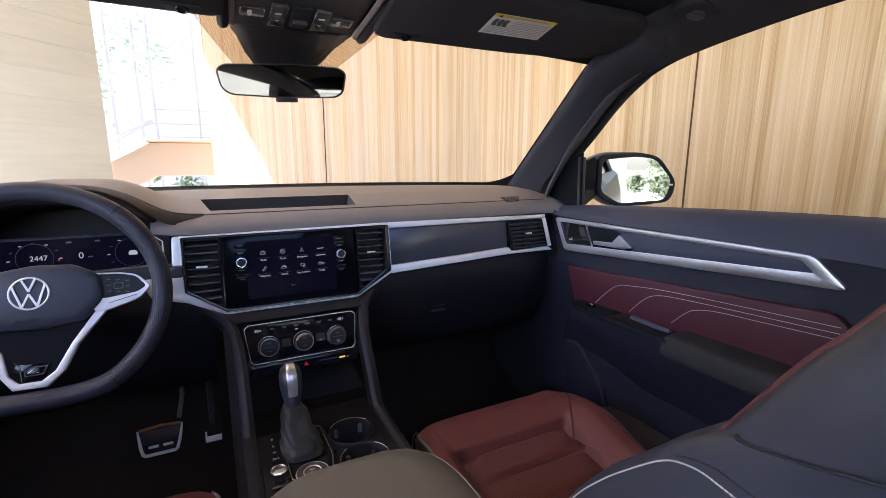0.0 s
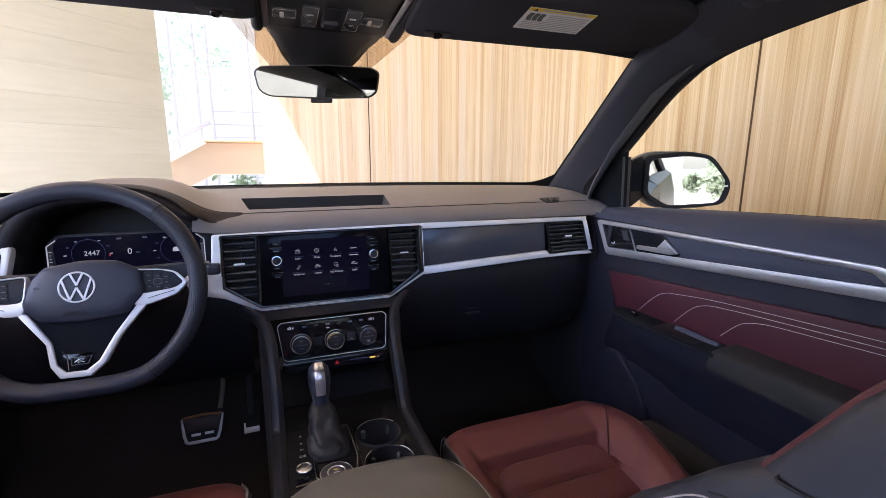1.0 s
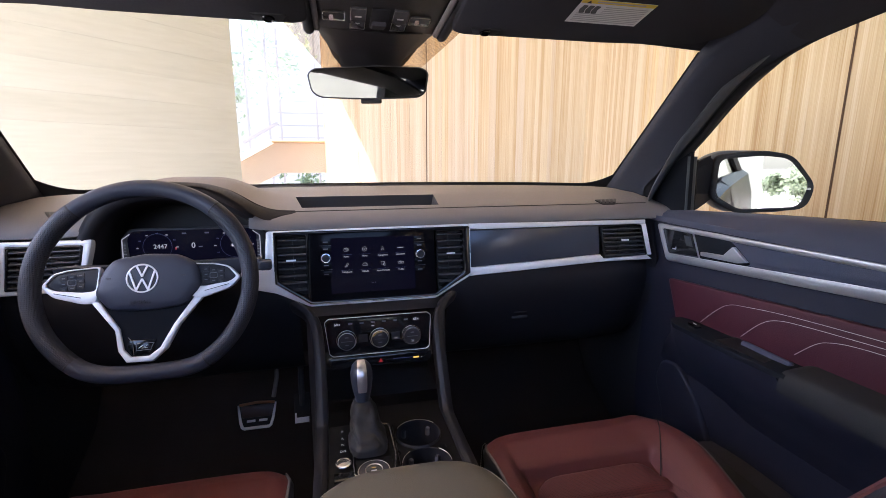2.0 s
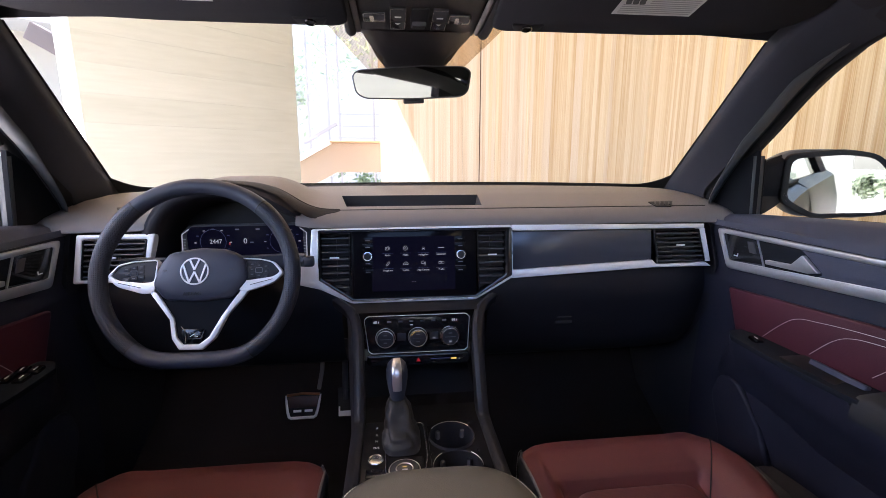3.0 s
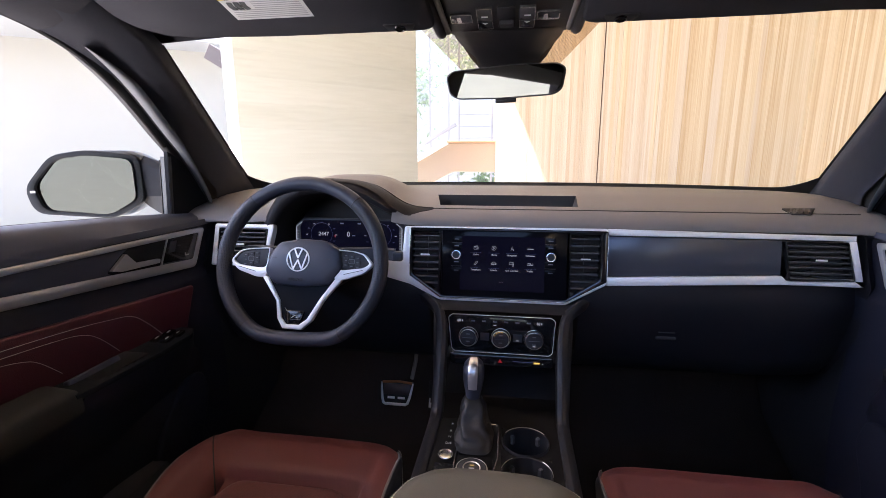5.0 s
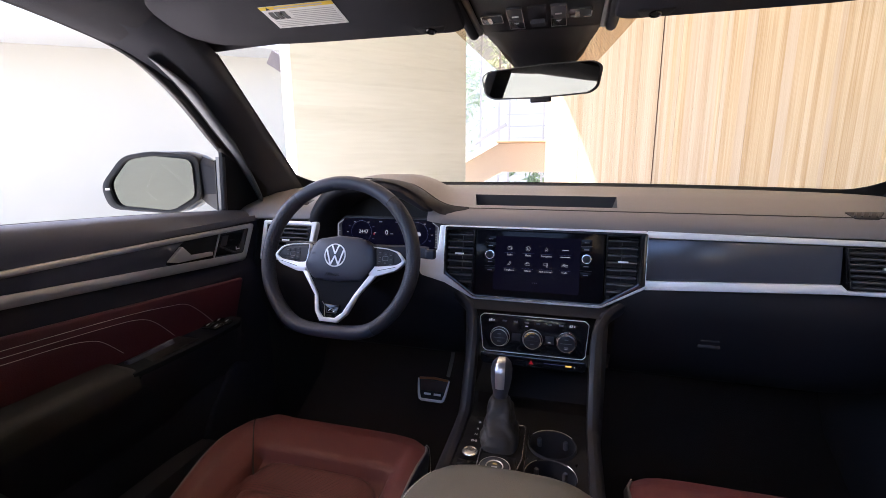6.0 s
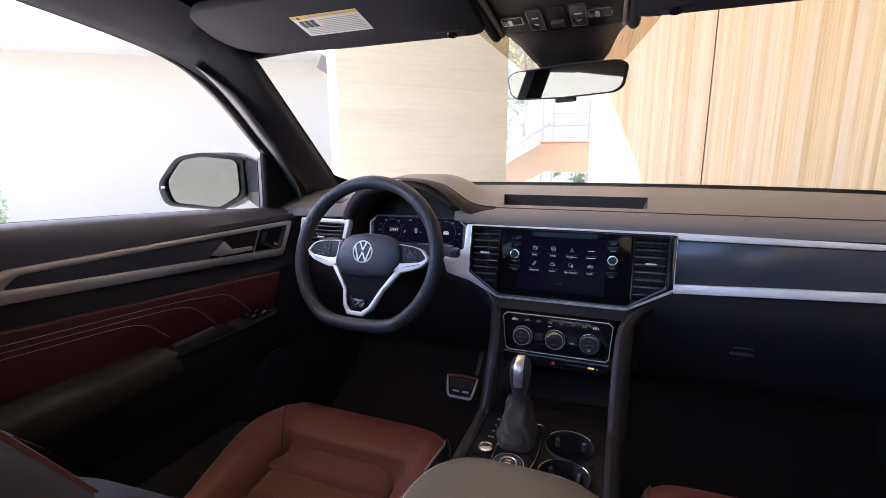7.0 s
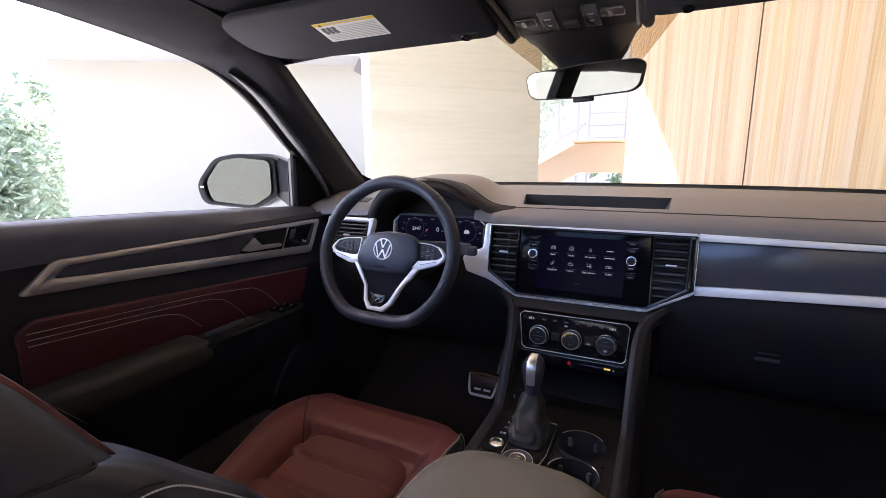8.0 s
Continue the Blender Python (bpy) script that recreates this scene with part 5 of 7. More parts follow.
# hood over the instruments: an open arch in front of the display
arch_o = [(-0.640, 1.118), (-0.633, 1.190), (-0.612, 1.245), (-0.570, 1.295), (-0.51, 1.318), (-0.435, 1.322), (-0.365, 1.314), (-0.315, 1.292), (-0.268, 1.255), (-0.246, 1.222), (-0.240, 1.118)]
arch_i = [(-0.600, 1.118), (-0.592, 1.185), (-0.575, 1.225), (-0.545, 1.260), (-0.50, 1.282), (-0.435, 1.287), (-0.372, 1.280), (-0.332, 1.262), (-0.292, 1.240), (-0.264, 1.214), (-0.256, 1.118)]
po, pi = smooth_line([(x, 0, z) for x, z in arch_o], 5), smooth_line([(x, 0, z) for x, z in arch_i], 5)
rows = []
for o, i in zip(po, pi):
    mid = o.lerp(i, 0.5)
    # the inboard leg stands back behind the display
    set_back = 0.062 * min(1.0, max(0.0, (1.262 - o.z) / 0.045)) if o.x > -0.40 else 0.0
    rows.append([(o.x, 1.30, o.z - 0.012), (o.x, 1.135 + set_back, o.z - 0.004), (o.lerp(i, 0.15).x, 1.098 + set_back, o.lerp(i, 0.15).z), (mid.x, 1.088 + set_back, mid.z), (o.lerp(i, 0.85).x, 1.094 + set_back, o.lerp(i, 0.85).z), (i.x, 1.105 + set_back, i.z), (i.x, 1.20 + 0.4 * set_back, i.z - 0.02), (i.x, 1.30, i.z - 0.03)])
part("instrument_hood", loft(rows, cap=False), HOOD, dash, "dark hood arching over the instruments", smooth=60)


def pad_height(x, y):
    return lerp_line([(a, b) for a, b in PAD_LINE[11:1:-1]], y) + hood(x, y)


# dark leather shoulder that runs from the hood down into the dash
outer_line = smooth_line([(-0.435, 1.190, 0), (-0.360, 1.182, 0), (-0.305, 1.170, 0), (-0.262, 1.155, 0), (-0.222, 1.142, 0), (-0.180, 1.136, 0)], 5)
inner_line = smooth_line([(-0.435, 1.098, 1.3215), (-0.365, 1.096, 1.312), (-0.316, 1.095, 1.290), (-0.274, 1.096, 1.254), (-0.236, 1.106, 1.2345), (-0.178, 1.130, 1.2490)], 5)
rows, ridge = [], []
for o, i in zip(outer_line, inner_line):
    top = Vector((o.x, o.y, pad_height(o.x, o.y) + 0.0012))
    row = [top - Vector((0, -0.004, 0.008))]
    for t in (0.0, 0.2, 0.45, 0.7, 0.9, 1.0):
        p = top.lerp(i, t)
        lift = 0.006 * math.sin(math.pi * t) * min(1.0, (-0.18 - o.x) / 0.06)
        row.append((p.x, p.y, max(p.z + lift, pad_height(p.x, max(p.y, 1.105)) + 0.0012) if t < 1 else p.z))
    rows.append(row)
    ridge.append(top)
part("hood_shoulder", loft(rows, closed_row=False), HOOD, dash, "dark leather shoulder beside the instruments", smooth=60)
part("shoulder_seam", tube_along([p + Vector((0, -0.003, 0.0008)) for p in ridge[2:]], 0.0010, 5), DARK_THREAD, dash)
part("shoulder_seam", tube_along([p + Vector((0, -0.013, 0.0022)) for p in ridge[2:-4]], 0.0008, 5), DARK_THREAD, dash)
hl = [p for p in po if -0.60 < p.x < -0.43 and p.z > 1.2]
part("hood_seam", tube_along([(p.x + 0.004, 1.142, p.z + 0.000) for p in hl], 0.0013, 5), DARK_THREAD, dash)

part("hood_back", slab(rounded([(-0.625, 1.09), (-0.255, 1.09), (-0.255, 1.235), (-0.31, 1.285), (-0.43, 1.302), (-0.56, 1.285), (-0.615, 1.235)], 0.02, 3), 0.006, axes((0, 1.225, 0), (1, 0, 0), (0, 0, 1))), PLASTIC_DEEP, dash, "black back of the instrument hollow", smooth=0)

# instruments
cluster = thing("instrument_display", (-0.41, 1.14, 1.12), "digital instrument display showing dials and figures", "instrument display")
cm = axes((-0.412, 1.146, 1.167), (1, 0, 0), (0, 0.12, 1))
frame_pts = rounded([(-0.150, 0.030), (-0.128, 0.052), (0.128, 0.052), (0.158, 0.034), (0.158, -0.045), (0.130, -0.060), (-0.130, -0.060), (-0.150, -0.040)], 0.008, 3)
part("bezel", slab(frame_pts, 0.01, cm @ Matrix.Translation((0, 0, -0.012)), 0.002), PLASTIC_DEEP, cluster, "black bezel")
part("display", slab(rounded([(-0.126, 0.046), (0.126, 0.046), (0.138, 0.032), (0.138, -0.050), (-0.130, -0.050), (-0.136, 0.028)], 0.006, 3), 0.001, cm @ Matrix.Translation((0, 0, -0.0015))), SCREEN, cluster, "dark blue lit display")
for s in (-1, 1):
    part("edge_line", tube_along([cm @ Vector(p) for p in ((s * 0.130, 0.040, 0.001), (s * 0.146, 0.028, 0.001), (s * 0.146, -0.030, 0.001), (s * 0.134, -0.045, 0.001))], 0.0012, 6), LIT_WHITE, cluster, "white lit edge line")
    for k in range(7):
        part("scale_mark", box((0.004 if k % 3 else 0.006, 0.0012, 0.0006), cm @ pose(s * 0.141, 0.016 - 0.007 * k, 0.001)), LIT_WHITE, cluster)
part("speed_figures", words("2447", 0.0145, cm @ pose(-0.069, 0.009, 0.0006)), LIT_WHITE, cluster, "white lit figures")
part("speed_figure", words("0", 0.018, cm @ pose(0.0, 0.009, 0.0006)), LIT_WHITE, cluster, "white lit figure")
part("unit_mark", box((0.008, 0.0025, 0.0006), cm @ pose(0.015, 0.006, 0.0008)), GREY_PRINT, cluster)
for cx in (-0.075, 0.088):
    part("dial_ring", ring(0.030, 0.00035, cm @ pose(cx, 0.009, 0.0004), 40, 5), LIT_BLUE, cluster, "thin blue dial ring")
    for k in range(9):
        a = radians(210 - 30 * k)
        part("dial_mark", box((0.005, 0.002, 0.0005), cm @ pose(cx + 0.041 * math.cos(a), 0.007 + 0.033 * math.sin(a), 0.0006)), LIT_WHITE if k % 2 else LIT_BLUE, cluster)
part("car_mark", slab(rounded([(-0.008, -0.005), (0.008, -0.005), (0.008, 0.001), (0.005, 0.005), (-0.005, 0.005), (-0.008, 0.001)], 0.002, 2), 0.0006, cm @ pose(0.090, 0.008, 0.0004)), LIT_WHITE, cluster, "small white car picture")
for x in (-0.018, 0.030):
    part("warning_mark", box((0.009, 0.0035, 0.0005), cm @ pose(x, 0.038, 0.0006)), GREY_PRINT, cluster)
part("red_mark", box((0.003, 0.006, 0.0005), cm @ pose(-0.037, 0.004, 0.0006)), LIT_RED, cluster)

# ---------------------------------------------------------------- screen unit
unit = thing("touch_screen", (0, 1.07, 1.05), "gloss black touch screen showing eight blue-lit symbols", "touch screen")
part("glass", slab(rounded(fp([(-0.1495, 1.2045), (0.1475, 1.2045), (0.1475, 1.0425), (-0.1495, 1.0425)]), 0.003, 2), 0.012, fascia(-0.010), 0.0015), SCREEN_BLACK, unit, "gloss black front glass")
part("display", slab(rounded(fp([(-0.104, 1.190), (0.096, 1.190), (0.096, 1.062), (-0.104, 1.062)]), 0.002, 2), 0.0006, fascia(0.0018)), SCREEN, unit, "dark blue lit display")
fl = lambda x, z, d=0.0028: fascia(d) @ pose(x, (z - 1.12) * 1.018, 0)
for x in (-0.1135, 0.1095):
    knob = part("knob", drum(0.0105, 0.012, fl(x, 1.145, 0.002), 28, 0.002), PLASTIC_DEEP, unit, "round black knob with a chrome ring")
    part("knob_ring", ring(0.0098, 0.0014, fl(x, 1.145, 0.0135), 28, 6), CHROME, knob, "chrome ring")
    part("knob_cap", drum(0.006, 0.001, fl(x, 1.145, 0.0138), 20), PLASTIC_DEEP, knob)
    for z in (1.182, 1.166, 1.128, 1.108):
        part("key", box((0.024, 0.0130, 0.0008), fl(x, z, 0.0022), 0.0003), SCREEN_BLACK, unit, "flat black key")
        part("key_mark", box((0.011, 0.0022, 0.0004), fl(x, z, 0.0029)), GREY_PRINT, unit)
    for z in (1.174, 1.118):
        part("key_line", box((0.026, 0.0006, 0.0005), fl(x, z, 0.0028)), GREY_PRINT, unit)
NAMES = ("Radio", "Media", "Navigation", "bars", "Telephone", "Vehicle", "App-Connect", "Traffic")
for k, word in enumerate(NAMES):
    x, z = -0.0665 + 0.0430 * (k % 4), 1.1615 if k < 4 else 1.1255
    part("tile_line", box((0.027, 0.0005, 0.0004), fl(x, z - 0.0105)), LIT_BLUE, unit, "thin blue line")
    if word == "bars":
        part("tile_name", box((0.022, 0.0016, 0.0004), fl(x, z - 0.0150)), LIT_WHITE, unit, "white lettering too small to read")
    else:
        part("tile_name", words(word, 0.0056, fl(x, z - 0.0150)), LIT_WHITE, unit, "white lettering")
sx = lambda k: (-0.0665 + 0.0430 * (k % 4), 1.1625 if k < 4 else 1.1265)


def strokes(name, k, lines, r=0.00034):
    x, z = sx(k)
    bm = bmesh.new()
    for pts in lines:
        tube_along([fl(x, z) @ Vector((a * 0.00085, b * 0.00085, 0.0003)) for a, b in pts], r, 5, bm=bm)
    part(name, bm, LIT_WHITE, unit, "white line symbol")


strokes("radio_symbol", 0, [[(-6, -4), (6, -4), (6, 3), (-6, 3), (-6, -4)], [(-5, 3), (3, 6)], [(-4, 0), (-1, 0)], [(2, 1), (4, 1), (4, -2), (2, -2), (2, 1)]])
strokes("media_symbol", 1, [[(6 * math.cos(a), 6 * math.sin(a)) for a in (i * 0.3927 for i in range(17))], [(-2, -3), (3, 0), (-2, 3), (-2, -3)]])
strokes("arrow_symbol", 2, [[(-4, -5), (0, 6), (4, -5), (0, -2), (-4, -5)]])
part("connect_mark", box((0.015, 0.0015, 0.0004), fl(*sx(3))), LIT_WHITE, unit, "white lettering too small to read")
strokes("phone_symbol", 4, [[(-4, -5), (-5, -3), (-2, -1), (1, 2), (0, 4), (3, 6), (5, 3), (2, -2), (-2, -5), (-4, -5)]])
strokes("car_symbol", 5, [[(-7, -3), (-7, 0), (-5, 1), (-3, 4), (3, 4), (5, 1), (7, 0), (7, -3), (-7, -3)], [(-5, 1), (5, 1)]])
strokes("app_symbol", 6, [[(-6, -2), (-6, 5), (4, 5), (4, -2), (-6, -2)], [(1, -6), (5, -6), (5, 1), (1, 1), (1, -6)]])
strokes("traffic_symbol", 7, [[(-8, -2), (-8, 2), (8, 2), (8, -2), (-8, -2)], [(-6, 2), (-4, 4), (2, 4)], [(-2, 0), (2, 0)]])
for k in range(3):
    part("page_dot", box((0.0016, 0.0016, 0.0004), fl(-0.009 + 0.004 * k, 1.083)), LIT_WHITE if k == 0 else GREY_PRINT, unit)

# ---------------------------------------------------------------- centre stack, climate panel
stack = thing("centre_stack", (0, 0.98, 0.45), "dark centre stack with padded rails and an open shelf", "centre stack")
rows = []
for z, y, w in ((1.036, 1.062, 0.170), (1.030, 1.040, 0.160), (1.024, 1.018, 0.152)):
    rows.append([(-w - 0.02, y + 0.05, z), (-w, y + 0.004, z), (-w + 0.012, y, z), (w - 0.012, y, z), (w, y + 0.004, z), (w + 0.02, y + 0.05, z)])
part("brow", loft(rows, closed_row=False), RAIL_SKIN, stack, "sloping dark brow below the screen")
for s in (-1, 1):
    line = [(0.186, 1.058, 1.048), (0.153, 1.032, 1.028), (0.1385, 1.004, 0.998), (0.1340, 0.966, 0.950), (0.1325, 0.926, 0.892), (0.1320, 0.890, 0.838), (0.1320, 0.860, 0.829), (0.1320, 0.800, 0.827), (0.1320, 0.660, 0.827), (0.134, 0.540, 0.827)]
    path = smooth_line(line, 5)
    rows = []
    for i, p in enumerate(path):
        t = path[min(i + 1, len(path) - 1)] - path[max(i - 1, 0)]
        n = Vector((0, t.z, -t.y)).normalized()
        n = n if n.z - n.y > 0 else -n
        rows.append([(s * (p.x + dx), p.y + n.y * d, p.z + n.z * d) for dx, d in ((-0.0105, -0.030), (-0.0105, -0.002), (-0.009, 0.001), (-0.001, 0.0055), (0.001, 0.0055), (0.013, -0.001), (0.015, -0.004), (0.016, -0.030))])
    part("rail", loft(rows), RAIL_SKIN, stack, "padded dark rail with a crease", smooth=30)
    wall = [(s * (x + 0.010), y, z - 0.006) for x, y, z in line[1:]]
    bm = bmesh.new()
    up = [bm.verts.new(p) for p in wall]
    dn = [bm.verts.new((s * 0.165, y, 0.46)) for x, y, z in wall]
    for i in range(len(up) - 1):
        bm.faces.new((up[i], up[i + 1], dn[i + 1], dn[i]))
    part("side_wall", bm, PLASTIC, stack, "dark side wall of the console")
part("shelf_back", sheet(lambda x, v: (x, (1.02, 1.10, 1.12, 1.0)[v], (0.905, 0.90, 0.845, 0.822)[v]), (-0.135, 0, 0.135), range(4)), PLASTIC_DEEP, stack, "dark open shelf")

climate = thing("climate_panel", (0, 1.0, 0.93), "gloss black climate panel with three ringed knobs", "climate panel")
CL = axes((0, 1.0, 0.977), (1, 0, 0), (0, 0.14, 1))
cpts = rounded([(-0.1235, 0.036), (-0.115, 0.0435), (0.113, 0.0435), (0.1215, 0.036), (0.1165, -0.038), (0.109, -0.0445), (-0.107, -0.0445), (-0.1150, -0.038)], 0.003, 2)
part("front", slab(cpts, 0.010, CL @ Matrix.Translation((0, 0, -0.010)), 0.001), PIANO, climate, "gloss black front")
part("chrome_frame", frame_slab(cpts, [Vector((p.x * 0.990, p.y * 0.975)) for p in cpts], 0.003, CL @ Matrix.Translation((0, 0, -0.0005)), 0.0008), SILVER, climate, "thin chrome frame")
for k, x in enumerate((-0.0755, -0.001, 0.0740)):
    kn = part("knob", drum(0.0205, 0.014, CL @ pose(x, -0.0085, 0.0), 40, 0.002, 0.0185), PLASTIC_DEEP, climate, "round black knob with a metal ring")
    part("knob_ring", ring(0.0192, 0.0009, CL @ pose(x, -0.0085, 0.0135), 40, 6), STEEL, kn, "satin metal ring")
    part("knob_skirt", ring(0.0222, 0.0007, CL @ pose(x, -0.0085, 0.0008), 40, 6), STEEL, kn)
    part("knob_line", box((0.025, 0.0012, 0.0006), CL @ pose(x, -0.0085, 0.0142)), GREY_PRINT if k != 1 else PLASTIC, kn)
    part("knob_mark", box((0.008, 0.0022, 0.0006), CL @ pose(x, -0.0165, 0.0142)), GREY_PRINT, kn)
    part("knob_mark", box((0.008, 0.0022, 0.0006), CL @ pose(x, 0.0005, 0.0142)), GREY_PRINT, kn)
arc = [CL @ Vector((-0.001 + 0.0165 * math.cos(a), -0.0085 + 0.0165 * math.sin(a), 0.0142)) for a in steps(radians(75), radians(165), 9)]
for k in range(0, 8, 2):
    part("fan_scale", tube_along(arc[k:k + 2], 0.0009, 5), LIT_AMBER, climate, "amber lit fan scale")
for x in (-0.098, 0.083):
    part("degree_figures", words("68", 0.0085, CL @ pose(x, 0.0285, 0.0006)), LIT_WHITE, climate, "white lit figures")
    part("degree_mark", box((0.002, 0.004, 0.0004), CL @ pose(x + 0.0075, 0.0285, 0.0006)), LIT_WHITE, climate)
for k in range(6):
    part("key_mark", box((0.009, 0.0035, 0.0004), CL @ pose(-0.066 + 0.0255 * k, 0.0290, 0.0006)), GREY_PRINT, climate)
for x, z in ((-0.015, 0.0205), (0.0370, -0.0125), (0.0740, -0.0200)):
    part("lamp", box((0.0065, 0.0018, 0.0006), CL @ pose(x, z, 0.0008 if x < 0.05 else 0.0146)), LIT_WHITE, climate, "small white lamp")
for x in (-0.038, 0.037):
    part("key", box((0.020, 0.018, 0.0012), CL @ pose(x, -0.007, 0.0004), 0.0004), PLASTIC_DEEP, climate)
strip = thing("hazard_strip", (0, 0.98, 0.905), "gloss black strip with a red hazard triangle", "switch strip")
ST = axes((0, 0.985, 0.9195), (1, 0, 0), (0, 0.10, 1))
part("body", slab(rounded([(-0.118, 0.012), (0.118, 0.012), (0.118, -0.006), (0.110, -0.013), (-0.110, -0.013), (-0.118, -0.006)], 0.004, 3), 0.014, ST @ Matrix.Translation((0, 0, -0.010)), 0.003), PIANO, strip, "gloss black strip")
part("triangle", slab([(-0.0052, -0.0034), (0.0052, -0.0034), (0, 0.0058)], 0.0006, ST @ pose(-0.001, -0.0005, 0.0042)), LIT_RED, strip, "red hazard triangle")
part("amber_lamp", box((0.013, 0.0035, 0.0006), ST @ pose(0.081, 0.0, 0.0045)), LIT_AMBER, strip, "amber lamp")
part("blue_bar", box((0.045, 0.0012, 0.0006), ST @ pose(0.050, 0.001, 0.0045)), LIT_BLUE, strip)
part("white_dot", box((0.002, 0.002, 0.0006), ST @ pose(0.094, -0.001, 0.0045)), LIT_WHITE, strip)
part("bright_edge", bar(ST @ Vector((-0.116, 0.0135, 0.004)), ST @ Vector((-0.060, 0.0135, 0.004)), 0.0015, 0.0015), CHROME, strip)


# ---------------------------------------------------------------- steering wheel
wheel = thing("steering_wheel", (-0.428, 0.90, 1.0), "black leather steering wheel with silver spokes and a flat foot", "steering wheel")
WM = axes((-0.428, 0.897, 1.155), (1, 0, 0), (0, 0.304, 0.953))


def rim_point(a):
    """The middle of the rim at an angle, flattened at the foot."""
    r = 0.1776
    x, y = r * math.cos(a), r * 0.985 * math.sin(a)
    floor = -0.160
    if y < floor + 0.02:
        t = min(1.0, (floor + 0.02 - y) / 0.04)
        y = floor + 0.02 - 0.02 * (1 - (1 - t) ** 2)
    return Vector((x, y, 0))


def rim_piece(a0, a1, n, grow=1.0):
    pts, rad = [], []
    for i in range(n):
        a = a0 + (a1 - a0) * i / (n - 1)
        pts.append(WM @ rim_point(a))
        thumb = math.exp(-((math.degrees(a) % 360 - 40) / 14) ** 2) + math.exp(-((math.degrees(a) % 360 - 140) / 14) ** 2)
        rad.append((0.0154 + 0.0012 * thumb) * grow)
    return tube_along(pts, rad, 16, flat=1.12, up=WM.to_3x3() @ Vector((0, 0, 1)))


for a0, a1, m, word in ((49, 130, BLACK_LEATHER, "smooth leather top of the rim"), (130, 230, GRIP, "perforated leather grip"), (230, 304, BLACK_LEATHER, "smooth leather foot of the rim"), (304, 409, GRIP, "perforated leather grip")):
    part("rim", rim_piece(radians(a0 + 0.4), radians(a1 - 0.4), 28), m, wheel, word, smooth=80)
for a in (49, 130, 230, 304):
    part("rim_joint", rim_piece(radians(a - 0.5), radians(a + 0.5), 3, 0.97), DARK_THREAD, wheel)
COVER_LINE = [(-0.079, -0.018), (-0.066, 0.022), (-0.049, 0.044), (0.0043, 0.0527), (0.055, 0.050), (0.089, 0.031), (0.0945, -0.0109), (0.0660, -0.0440), (0.004, -0.0505), (-0.0550, -0.0458)]
part("airbag_cover", loft([[WM @ Vector((0.006 + (p.x - 0.006) * sc, p.y * sc + 0.010 * (1 - sc), d)) for p in rounded(COVER_LINE, 0.010, 4)]
                           for sc, d in ((1.0, -0.024), (1.0, 0.001), (0.985, 0.0055), (0.94, 0.009), (0.80, 0.0120), (0.45, 0.0145), (0.05, 0.015))]), BLACK_LEATHER, wheel, "smooth dark airbag cover", smooth=60)
part("lower_cover", slab([(-0.074, -0.028), (0.084, -0.030), (0.0475, -0.0770), (0.0240, -0.1170), (0.005, -0.1310), (-0.0225, -0.1310), (-0.0345, -0.1165), (-0.0400, -0.0800)], 0.012, WM @ Matrix.Translation((0, 0, -0.014))), MATT_DEEP, wheel, "black lower spoke", smooth=0)
for s in (-1, 1):
    fl2 = lambda pts: [(s * a, b) for a, b in pts]
    outer = rounded(fl2([(0.070, 0.033), (0.119, 0.0295), (0.142, 0.0238), (0.161, 0.002), (0.1425, -0.0175), (0.0957, -0.0325), (0.075, -0.030)]), 0.008, 4)
    inner = rounded(fl2([(0.072, 0.0305), (0.118, 0.0275), (0.1395, 0.0215), (0.1545, 0.003), (0.1405, -0.006), (0.0965, -0.0115), (0.077, -0.010)]), 0.006, 4)
    part("spoke_frame", frame_slab(outer, inner, 0.014, WM @ Matrix.Translation((0, 0, -0.010)), 0.003), SILVER, wheel, "satin silver spoke frame")
    keys = part("key_field", slab(rounded(fl2([(0.0715, 0.0310), (0.118, 0.0280), (0.1400, 0.0218), (0.1550, 0.003), (0.1410, -0.0065), (0.077, -0.012)]), 0.006, 4), 0.010, WM @ Matrix.Translation((0, 0, -0.010)), 0.002), RAIL_SKIN, wheel, "black key field")
    for i in range(3):
        for j in range(3):
            at = WM @ pose(s * (0.114 + 0.0130 * (i - 1)), 0.0095 + 0.0098 * (1 - j) - 0.0022 * i, 0.0006)
            part("key", box((0.0115, 0.0080, 0.002), at, 0.0008), PLASTIC_DEEP, keys)
            if (i, j) != (1, 1):
                part("key_mark", box((0.0048, 0.0013, 0.0004), at @ Matrix.Translation((0, 0, 0.0012))), GREY_PRINT, keys)
    part("key_frame", frame_slab(rounded([(-0.0068, -0.0052), (0.0068, -0.0052), (0.0068, 0.0052), (-0.0068, 0.0052)], 0.002, 2), rounded([(-0.0058, -0.0042), (0.0058, -0.0042), (0.0058, 0.0042), (-0.0058, 0.0042)], 0.002, 2), 0.001, WM @ pose(s * 0.114, 0.0073, 0.0014)), GREY_PRINT, keys)
    part("paddle_line", bar(WM @ Vector((s * 0.099, -0.0205, 0.0046)), WM @ Vector((s * 0.140, -0.0105, 0.0046)), 0.0009, 0.0009), DARK_THREAD, wheel)
    part("side_mark", box((0.007, 0.0030, 0.0008), WM @ pose(0.006 + s * 0.060, 0.010, 0.0128)), PLASTIC, wheel)
